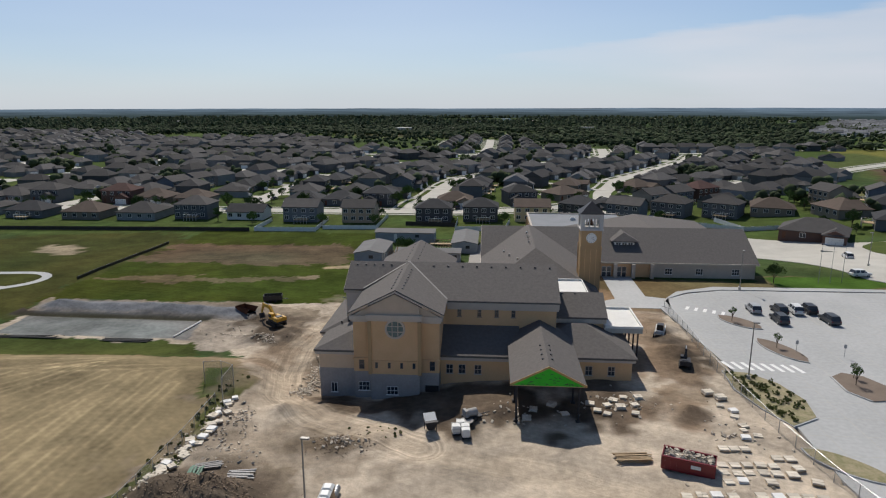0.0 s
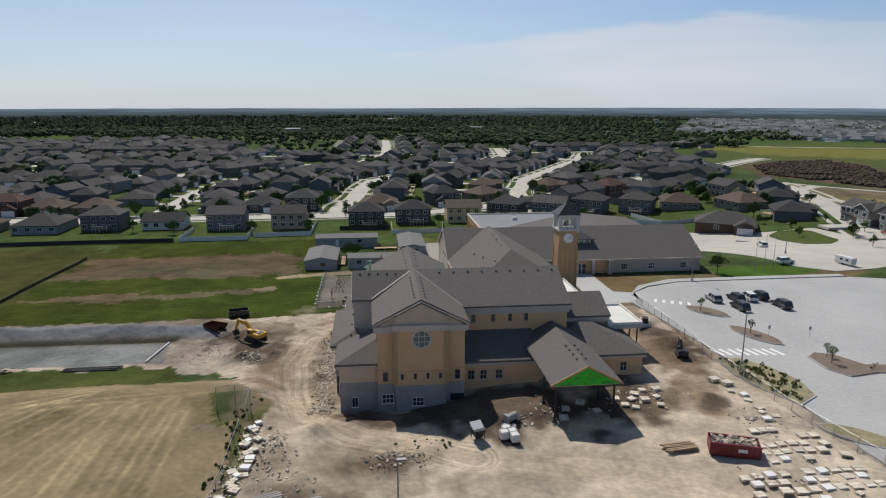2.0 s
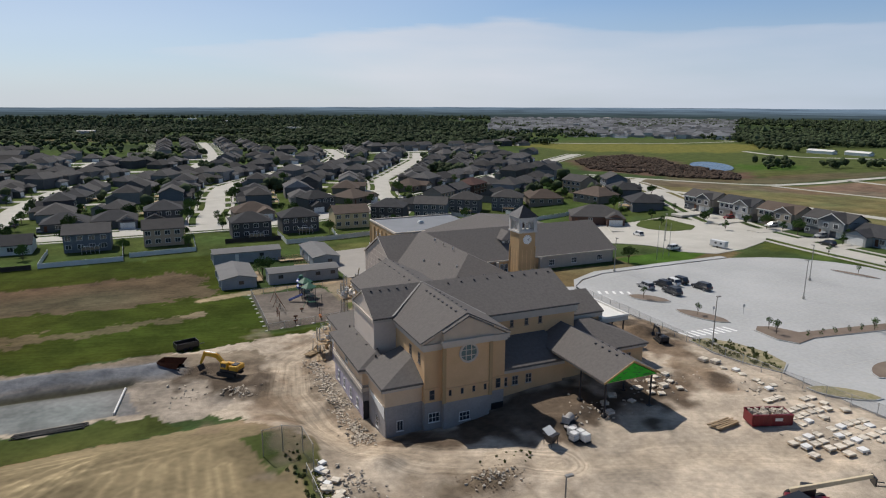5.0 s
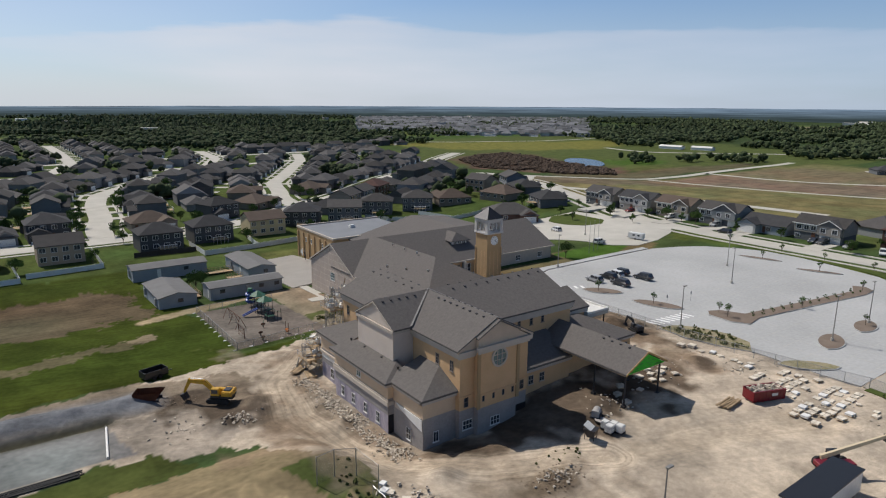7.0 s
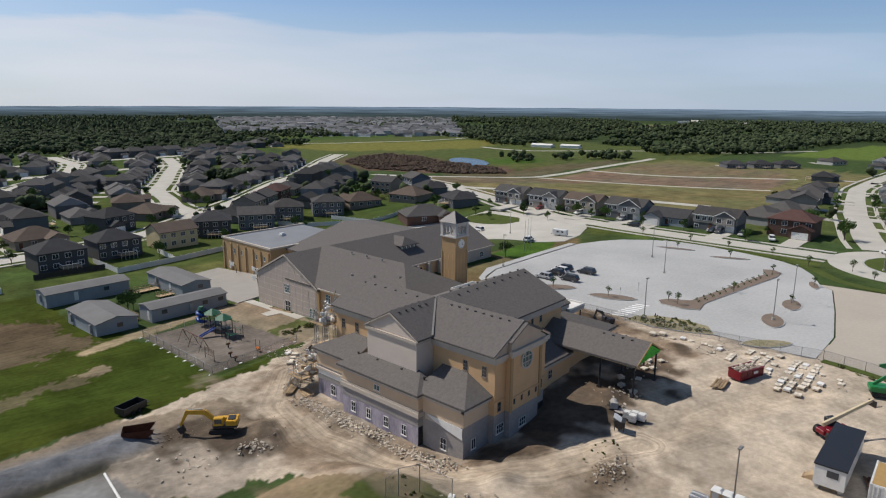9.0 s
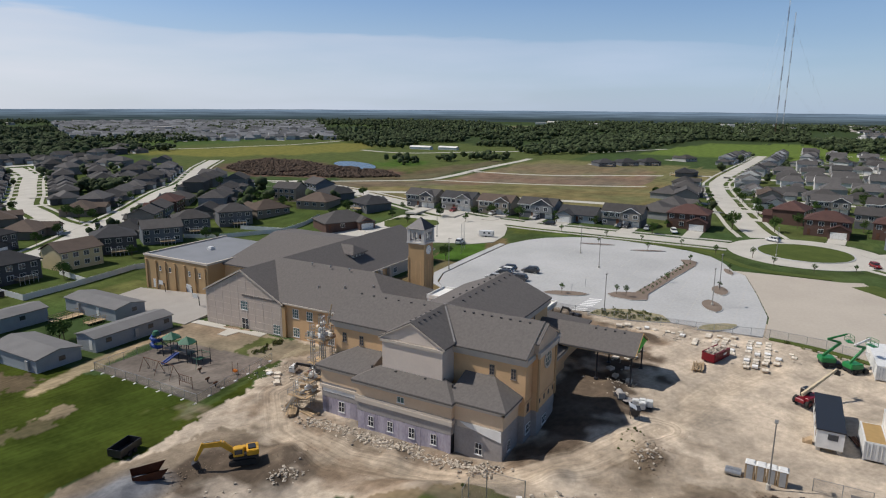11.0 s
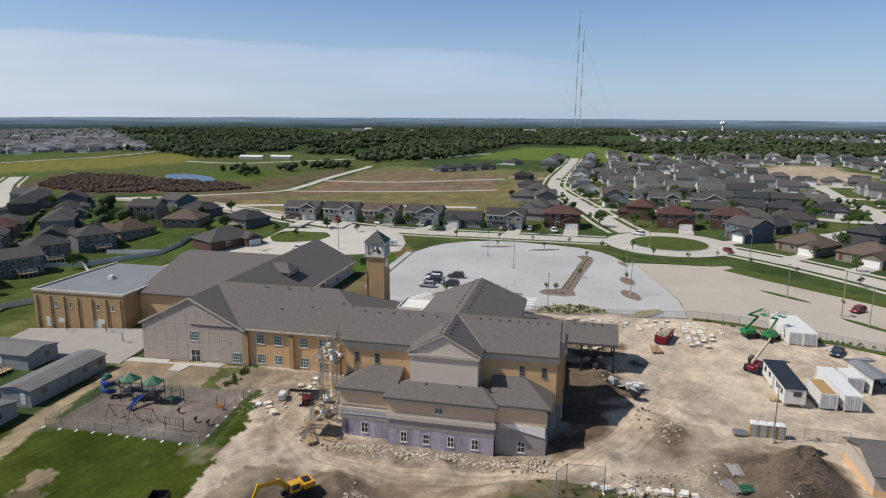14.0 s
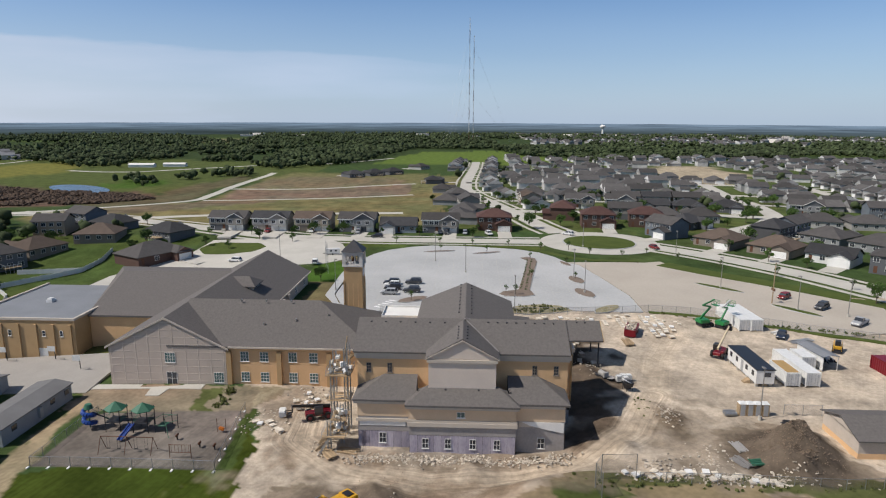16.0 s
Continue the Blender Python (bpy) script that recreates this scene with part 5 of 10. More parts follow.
# low front range with its lean-to roof
cpart("front_wall", lambda bm: (box(bm, -6.9, 4.5, 87.5, 97.0, 3.0, 7.7), box(bm, 4.5, 20.5, 88.3, 97.0, 3.0, 7.7)), M["stucco"], "tan stucco wall of the front range")
cpart("front_roof", lambda bm: faces(bm, [(-6.9, 86.9, 8.15), (4.5, 86.9, 8.15), (4.5, 93.0, 10.8), (-6.9, 93.0, 10.8), (-6.9, 86.9, 7.85), (4.5, 86.9, 7.85), (4.5, 93.0, 7.85), (-6.9, 93.0, 7.85)], [(0, 1, 2, 3), (4, 7, 6, 5), (0, 4, 5, 1), (1, 5, 6, 2), (2, 6, 7, 3), (3, 7, 4, 0)]), M["shingle"], "grey shingle lean-to roof")
cpart("front_fascia", lambda bm: (box(bm, -6.9, 4.5, 87.05, 87.52, 7.35, 7.8), box(bm, 4.5, 20.9, 87.85, 88.32, 7.35, 7.75), box(bm, 20.48, 20.9, 88.32, 101.5, 7.35, 7.75)), M["cornice"])
cpart("wing_roof", lambda bm: gable(bm, 4.4, 21.1, 87.7, 102.3, 8.05, 10.75, "x", 0.3, 7.9, 6.5), M["shingle"], "grey hipped shingle roof")
for x in (-5.6, -3.8, -1.5, 14.4, 17.6):
    window(church, (x, 87.48 if x < 4.5 else 88.28, 5.9), 1.0, 1.4, "-y", 2, 2, frame_m=M["stone_veneer"])
window(church, (20.52, 92.2, 5.9), 1.0, 1.4, "+x", 2, 2, frame_m=M["stone_veneer"])
# no hole is cut: a black sheet gives the shade inside the opening
cpart("basement_opening", lambda bm: box(bm, -8.9, -7.0, 85.17, 85.26, 2.3, 4.2), M["black_paint"], "black panel painted as the shade in an unglazed basement opening")
# porch on posts, its gable still in green sheathing
cpart("porch_roof", lambda bm: gable(bm, 2.75, 12.2, 75.30, 93.5, 9.4, 11.85, "y", 0.3), M["shingle"], "grey shingle porch roof")
cpart("porch_gable", lambda bm: faces(bm, [(3.1, 75.45, 9.15), (11.85, 75.45, 9.15), (7.475, 75.45, 11.45), (3.1, 75.60, 9.15), (11.85, 75.60, 9.15), (7.475, 75.60, 11.45)], [(0, 1, 2), (5, 4, 3), (0, 3, 4, 1), (1, 4, 5, 2), (2, 5, 3, 0)]), M["green_wrap"], "bright green sheathing of the porch gable")
rng = random.Random(4)
for i in range(30):
    bm = B()
    x = rng.uniform(3.9, 11.0)
    top = 11.3 - abs(x - 7.475) * 0.53
    z = rng.uniform(9.25, max(9.3, top - 0.25))
    cbox(bm, (x, 75.44, z), (0.34, 0.016, 0.07), Matrix.Rotation(rng.uniform(-0.3, 0.6), 3, "Y"))
    part("sheathing_mark", bm, M["black_paint"], church)
cpart("porch_ceiling", lambda bm: box(bm, 2.9, 12.05, 75.70, 87.4, 8.95, 9.12), M["timber"])
for s in (-1, 1):
    xe = 7.475 + s * 4.75
    cpart("porch_rake", lambda bm: faces(bm, [(xe, 75.2, 9.1), (7.475, 75.2, 11.55), (7.475, 75.2, 11.85), (xe, 75.2, 9.4), (xe, 75.29, 9.1), (7.475, 75.29, 11.55), (7.475, 75.29, 11.85), (xe, 75.29, 9.4)], [(0, 1, 2, 3), (7, 6, 5, 4), (0, 4, 5, 1), (3, 2, 6, 7), (1, 5, 6, 2), (0, 3, 7, 4)]), M["tan_paint"], "raw wooden rake board")
for x, y in ((3.6, 76.0), (11.4, 76.0), (3.6, 81.6), (11.4, 81.6)):
    cpart("porch_post", lambda bm: (cyl(bm, (x, y, 3.0), (x, y, 9.0), 0.14, n=10), box(bm, x - 0.3, x + 0.3, y - 0.3, y + 0.3, 3.3, 4.25)), M["steel_dark"], "dark steel porch post on a concrete footing")
# lower link gable behind the wing, a flat roof towards the tower, and the flat white entrance canopy
cpart("link_wall", lambda bm: (box(bm, 9.9, 17.6, 96.4, 106.0, 3.5, 11.1), box(bm, 16.5, 17.6, 97.0, 105.4, 11.1, 11.3), faces(bm, [(x, y, z) for x in (17.3, 17.62) for y, z in ((96.4, 11.0), (106.0, 11.0), (101.2, 13.35))], [(2, 1, 0), (3, 4, 5), (0, 1, 4, 3), (1, 2, 5, 4), (2, 0, 3, 5)])), M["stucco"], "tan stucco wall of the link")
cpart("link_roof", lambda bm: gable(bm, 9.95, 18.1, 95.75, 106.65, 11.4, 13.85, "x", 0.28), M["shingle"], "grey shingle link roof")
cpart("link_cornice", lambda bm: (box(bm, 10.0, 17.95, 95.9, 96.42, 10.4, 11.08), box(bm, 17.58, 17.95, 96.42, 106.0, 10.4, 11.08)), M["cornice"], "pale eaves cornice of the link")
cpart("link_flat_roof", lambda bm: (box(bm, 10.2, 17.0, 108.5, 118.2, 3.5, 11.0), cornice(bm, 10.2, 17.0, 108.5, 118.2, 10.6, 11.4, 0.12)), M["membrane"], "white membrane roof with a low parapet")
cpart("canopy_slab", lambda bm: (box(bm, 17.7, 23.3, 95.9, 105.5, 9.3, 9.75), cornice(bm, 17.95, 23.3, 95.9, 105.5, 9.75, 10.1, 0.2)), M["membrane"], "flat white membrane entrance canopy")
cpart("canopy_fascia", lambda bm: cornice(bm, 17.95, 23.3, 95.9, 105.5, 9.0, 9.75, 0.14), M["concrete"], "grey canopy fascia")
for x, y in ((22.9, 96.3), (22.9, 99.3), (22.9, 102.3), (22.9, 105.1), (21.4, 105.1)):
    cpart("canopy_post", lambda bm: cyl(bm, (x, y, 3.8), (x, y, 9.3), 0.13, n=8), M["steel_dark"])
# box vents along the ridges
vent_bm = B()
box(vent_bm, -0.1, 0.1, -0.1, 0.1, -0.3, 0.02)
box(vent_bm, -0.15, 0.15, -0.15, 0.15, 0.02, 0.09)
vent_me = mesh_of(vent_bm, "roof_vent", M["steel_dark"])
spots = []
for y in np.arange(87, 99, 1.5):
    spots += [(-13 - 0.75, y, 17.95), (-13 + 0.75, y, 17.95)]
for y in np.arange(104.5, 118, 2.4):
    spots += [(-13.9, y, 17.85), (-12.1, y + 0.8, 17.85)]
for x in np.arange(-21.5, -14.5, 1.4):
    spots += [(x, 100.8, 17.9), (x, 102.2, 17.9)]
for x in np.arange(-9, 10.2, 2.3):
    spots += [(x, 100.2, 18.0), (x + 0.6, 102.3, 18.0)]
for x in (11.6, 13.6):
    spots.append((x, 100.9, 13.7))
for y in (78.2, 79.8, 81.4, 83):
    spots += [(6.9, y, 11.6), (8.1, y, 11.6)]
for y in (94.5, 99, 104, 108.2):
    spots.append((-22.9, y, 10.2))
for p in spots:
    share("roof_vent", vent_me, church, pose(*p))
# pale valley flashings
cpart("valley_flashing", lambda bm: (faces(bm, [(-6.4, 92.25, 14.93), (-6.2, 92.45, 14.93), (-12.9, 101.2, 18.42), (-13.1, 101.0, 18.42)], [(0, 1, 2, 3)]), faces(bm, [(-19.6, 95.85, 15.22), (-19.8, 96.05, 15.22), (-13.2, 101.4, 18.4), (-13.0, 101.2, 18.4)], [(0, 1, 2, 3)])), M["flashing"])

# ---- clock tower of the school ----
tower = thing("clock_tower", "slim tan stucco clock tower with an open belfry", "tower", (19.3, 125.3, 4), world=True)
TX0, TX1, TY0, TY1 = 17.4, 21.2, 123.4, 127.2


def tpart(name, build, material, label=""):
    bm = B()
    build(bm)
    return part(name, bm, material, tower, label)


tpart("shaft", lambda bm: box(bm, TX0, TX1, TY0, TY1, 3.5, 19.6), M["stucco_deep"], "tan stucco shaft")
for x in (TX0, TX1):
    for y in (TY0, TY1):
        tpart("corner_pier", lambda bm: (box(bm, x - 0.12, x + 0.12, y - 0.12, y + 0.12, 3.5, 16.6),), M["stucco_deep"])
        tpart("belfry_pier", lambda bm: (box(bm, x - 0.22 if x == TX0 else x - 0.5, x + 0.5 if x == TX0 else x + 0.22, y - 0.22 if y == TY0 else y - 0.5, y + 0.5 if y == TY0 else y + 0.22, 19.95, 22.3),), M["belfry_pale"], "pale belfry corner pier")
tpart("belt", lambda bm: box(bm, TX0 - 0.3, TX1 + 0.3, TY0 - 0.3, TY1 + 0.3, 19.6, 19.95), M["belfry_pale"])
tpart("belfry_cornice", lambda bm: box(bm, TX0 - 0.2, TX1 + 0.2, TY0 - 0.2, TY1 + 0.2, 22.3, 22.8), M["belfry_pale"])
for f in range(4):
    a = f * 90
    has_clock = f % 2 == 0
    bm = B()
    n = 10
    # three arched belfry openings in one wall
    for c in (-0.48, 0.48):
        box(bm, c - 0.11, c + 0.11, -1.9, -1.62, 0.3, 1.7)
    for c in (-0.94, 0.0, 0.94):
        arc = [(c + 0.39 * math.cos(math.pi * i / n), 1.62 + 0.39 * math.sin(math.pi * i / n)) for i in range(n + 1)]
        arc = [(c + 0.5, 1.62)] + arc + [(c - 0.5, 1.62)]
        vs = [(u, d, z) for d in (-1.9, -1.62) for u, z in arc] + [(u, d, 2.4) for d in (-1.9, -1.62) for u, z in arc]
        fs = []
        k = len(arc)
        for i in range(k - 1):
            fs += [(i, i + 1, 2 * k + i + 1, 2 * k + i), (k + i, 3 * k + i, 3 * k + i + 1, k + i + 1), (i, k + i, k + i + 1, i + 1)]
        faces(bm, vs, fs)
    box(bm, -1.45, 1.45, -1.9, -1.65, 0, 0.3)
    bm.transform(Matrix.Translation((19.3, 125.3, 19.95)) @ Matrix.Rotation(radians(a), 4, "Z"))
    part("belfry_arch", bm, M["belfry_pale"], tower, "pale arcade of three arches")
    c = Matrix.Translation((19.3, 125.3, 18.15)) @ Matrix.Rotation(radians(a), 4, "Z")
    if has_clock:
        bm = B()
        cyl(bm, (0, -1.88, 0), (0, -2.0, 0), 0.98, n=28)
        bm.transform(c)
        dial = part("clock_face", bm, M["clock_face"], tower, "round white clock face")
        bm = B()
        for i in range(12):
            ang = i * math.pi / 6
            cbox(bm, (0.82 * math.sin(ang), -2.012, 0.82 * math.cos(ang)), (0.07, 0.02, 0.16), Matrix.Rotation(ang, 3, "Y"))
        cbox(bm, (0.22, -2.022, 0.10), (0.07, 0.02, 0.55), Matrix.Rotation(radians(65), 3, "Y"))
        cbox(bm, (0.30, -2.03, -0.18), (0.05, 0.02, 0.75), Matrix.Rotation(radians(120), 3, "Y"))
        bm.transform(c)
        pane_of(bm, M["navy"], dial, "clock_marks")
    bm = B()
    for x in (-1.05, 0, 1.05):
        box(bm, x - 0.04, x + 0.04, -1.93, -1.89, -13.5, -2.2)
    bm.transform(c)
    part("shaft_joint", bm, M["stucco"], tower)
tpart("tower_roof", lambda bm: faces(bm, [(TX0 - 0.5, TY0 - 0.5, 22.8), (TX1 + 0.5, TY0 - 0.5, 22.8), (TX1 + 0.5, TY1 + 0.5, 22.8), (TX0 - 0.5, TY1 + 0.5, 22.8), (19.3, 125.3, 25.1)], [(0, 1, 4), (1, 2, 4), (2, 3, 4), (3, 0, 4), (3, 2, 1, 0)]), M["steel_dark"], "dark metal pyramid roof")
tpart("bell", lambda bm: (cyl(bm, (19.3, 125.3, 20.4), (19.3, 125.3, 21.1), 0.55, 0.35, 14), cyl(bm, (19.3, 125.3, 21.1), (19.3, 125.3, 21.35), 0.35, 0.1, 14), cyl(bm, (19.3, 123.6, 21.5), (19.3, 127, 21.5), 0.06)), M["rust_steel"], "dark bell on a beam")

# ---- the school behind ----
school = thing("school", "large tan school with hipped grey shingle roofs", "school", (25, 156, 2), world=True)


def spart(name, build, material, label=""):
    bm = B()
    build(bm)
    return part(name, bm, material, school, label)


spart("hall_wall", lambda bm: (box(bm, -1.9, 59.6, 146.0, 167.6, -1, 7.9),), M["stone_veneer"], "pale tan block wall of the long hall")
spart("west_gable", lambda bm: faces(bm, [(-2.0, 145.9, -1), (-2.0, 168.2, -1), (-2.0, 168.2, 8.0), (-2.0, 157.0, 13.6), (-2.0, 145.9, 8.0), (-1.5, 145.9, -1), (-1.5, 168.2, -1), (-1.5, 168.2, 8.0), (-1.5, 157.0, 13.6), (-1.5, 145.9, 8.0)],
                                     [(0, 4, 3, 2, 1), (5, 6, 7, 8, 9), (0, 1, 6, 5), (1, 2, 7, 6), (2, 3, 8, 7), (3, 4, 9, 8), (4, 0, 5, 9)]), M["gable_siding"], "pale tan gable wall with raised battens")
for z in np.arange(1.6, 13, 1.42):
    half = 11.0 if z < 8 else (13.6 - z) / 5.6 * 11.2 - 0.2
    if half > 0.5:
        spart("batten", lambda bm: box(bm, -2.03, -1.99, 157.05 - half, 157.05 + half, z, z + 0.09), M["siding_batten"])
for y in np.arange(146.3, 168, 2.38):
    top = 8.0 + (11.2 - abs(y - 157.05)) / 11.2 * 5.6 - 0.4
    spart("batten", lambda bm: box(bm, -2.035, -1.99, y, y + 0.11, 0, top), M["siding_batten"])
spart("hall_roof", lambda bm: gable(bm, -2.2, 60.2, 145.3, 168.8, 8.15, 14.05, "x", 0.3), M["shingle"], "grey shingle roof")
for s in (0, 1):
    ye = 145.3 if s == 0 else 168.8
    spart("rake_board", lambda bm: faces(bm, [(-2.29, ye, 7.8), (-2.29, 157.05, 13.7), (-2.29, 157.05, 14.08), (-2.29, ye, 8.18), (-2.2, ye, 7.8), (-2.2, 157.05, 13.7), (-2.2, 157.05, 14.08), (-2.2, ye, 8.18)], [(0, 1, 2, 3), (7, 6, 5, 4), (0, 4, 5, 1), (3, 2, 6, 7), (1, 5, 6, 2), (0, 3, 7, 4)]), M["cornice"])
spart("south_wall", lambda bm: box(bm, -1.5, 20.0, 121.0, 146.5, -1, 8.3), M["stucco"], "tan stucco wall of the classroom wing")
spart("south_roof", lambda bm: gable(bm, -2.1, 20.6, 118.0, 157.0, 8.6, 14.5, "y", 0.3, 12.5, 0.0), M["shingle"], "grey hipped shingle roof")
spart("gutter", lambda bm: box(bm, -2.25, -2.1, 121, 145.3, 8.3, 8.6), M["cornice"])
spart("gutter", lambda bm: box(bm, 20.6, 60.2, 145.15, 145.3, 7.85, 8.15), M["cornice"])
for y in (126.5, 135.9, 145.4):
    spart("buttress", lambda bm: box(bm, -2.0, -1.5, y - 0.45, y + 0.45, -1, 7.6), M["stucco_deep"])
for y in (142.5, 138.8, 133.4, 129.5):
    window(school, (-1.52, y, 6.5), 1.6, 1.9, "-x", 3, 3, glass=M["teal_glass"])
    window(school, (-1.52, y, 2.5), 1.6, 1.9, "-x", 3, 3, glass=M["teal_glass"])
window(school, (-2.02, 156.5, 6.2), 2.0, 1.9, "-x", 4, 3, glass=M["teal_glass"])
window(school, (-2.02, 147.4, 2.4), 1.9, 2.0, "-x", 4, 3, glass=M["teal_glass"])
window(school, (-2.02, 156.4, 2.1), 2.0, 2.5, "-x", 2, 2, name="door", sill=False)
spart("dormer_wall", lambda bm: box(bm, 29.0, 33.6, 151.0, 156, 10.0, 12.0), M["white_trim"])
spart("dormer_roof", lambda bm: gable(bm, 28.2, 34.4, 150.2, 157.5, 12.0, 13.7, "y", 0.2, 2.2, 0.0), M["shingle"])
for x in (29.9, 31.3, 32.7):
    window(school, (x, 150.98, 11.1), 1.1, 1.0, "-y", 2, 1)
spart("entry_recess", lambda bm: box(bm, 24.5, 36.5, 145.85, 146.05, 4.3, 7.7), M["stucco"], "recessed entrance wall")
for x in (24.2, 28.4, 32.4, 36.6):
    spart("entry_column", lambda bm: box(bm, x - 0.4, x + 0.4, 144.6, 145.4, 4.2, 7.85), M["stone_veneer"])
for x in (26.0, 27.1, 29.4, 30.5):
    window(school, (x, 145.83, 5.8), 1.0, 2.4, "-y", 1, 2, name="door", sill=False)
for x in (34.6, 40.5, 47.3, 47.3 + 8):
    window(school, (x, 145.98, 6.1), 1.6, 1.4, "-y", 3, 2)
for y in (150, 157, 163):
    window(school, (59.62, y, 6.1), 1.6, 1.4, "+x", 3, 2)
spart("hall_vent", lambda bm: [cyl(bm, (x, y, z), (x, y, z + 0.5), 0.18, n=8) for x, y, z in ((3, 140, 11.2), (4, 134, 11.8), (5.5, 128, 12.4), (12, 150, 10.8), (8.2, 146, 14.3), (8.2, 141, 14.3), (8.2, 136, 14.3))], M["galvanised"])
# the gym with its flat roof, and the sloping range beside it
spart("gym_wall", lambda bm: box(bm, 11.6, 40.0, 183.2, 207.4, -1.5, 8.5), M["stucco_deep"], "tan stucco gym wall with pilasters")
spart("gym_roof", lambda bm: (box(bm, 11.9, 39.7, 183.5, 207.1, 8.3, 8.62),), M["roof_flat"], "flat grey roof")
spart("gym_parapet", lambda bm: (box(bm, 11.4, 40.2, 183.0, 183.5, 8.5, 9.0), box(bm, 11.4, 40.2, 207.1, 207.6, 8.5, 9.0), box(bm, 11.4, 11.9, 183.5, 207.1, 8.5, 9.0)), M["cornice"])
for y in np.arange(184.2, 207.4, 3.75):
    spart("gym_pilaster", lambda bm: box(bm, 11.3, 11.6, y - 0.3, y + 0.3, -1, 7.6), M["stucco_deep"])
for y in (186.2, 190, 197.4, 201.2):
    window(school, (11.58, y, 5.6), 0.7, 1.3, "-x", 1, 2)
for y in (190.5, 203.5):
    window(school, (11.58, y, 1.2), 1.9, 2.3, "-x", 2, 1, glass=M["white_paint"], name="door", sill=False)
spart("roof_unit", lambda bm: (box(bm, 24, 25.6, 196, 197.4, 8.6, 9.2), box(bm, 24.2, 25.4, 196.2, 197.2, 9.2, 9.5)), M["white_paint"], "white rooftop ventilator")
spart("range_wall", lambda bm: (box(bm, 17.0, 61, 167, 183.1, -1, 8.2), prism(bm, [(41, 183.1), (61, 183.1), (61, 199), (41, 190)], -1, 8.2)), M["stucco"])
spart("range_roof", lambda bm: (faces(bm, [(16.4, 160.0, 8.3), (16.4, 183.4, 8.3), (41, 188.0, 12.2), (41, 158.0, 12.6), (62, 200, 8.3), (62, 160, 8.3), (16.4, 160, 7.9), (16.4, 183.4, 7.9), (62, 200, 7.9), (62, 160, 7.9)], [(0, 1, 2, 3), (2, 4, 5, 3), (1, 4, 2), (6, 0, 1, 7), (1, 7, 8, 4), (9, 8, 7, 6)])), M["shingle"], "grey shingle roof")

# ---- houses ----
def hip(bm, x0, x1, y0, y1, ze, pitch=0.5, t=0.22):
    w, d = x1 - x0, y1 - y0
    rise = pitch * min(w, d) / 2
    if w >= d:
        gable(bm, x0, x1, y0, y1, ze, ze + rise, "x", t, d / 2 * 0.98, d / 2 * 0.98)
    else:
        gable(bm, x0, x1, y0, y1, ze, ze + rise, "y", t, w / 2 * 0.98, w / 2 * 0.98)


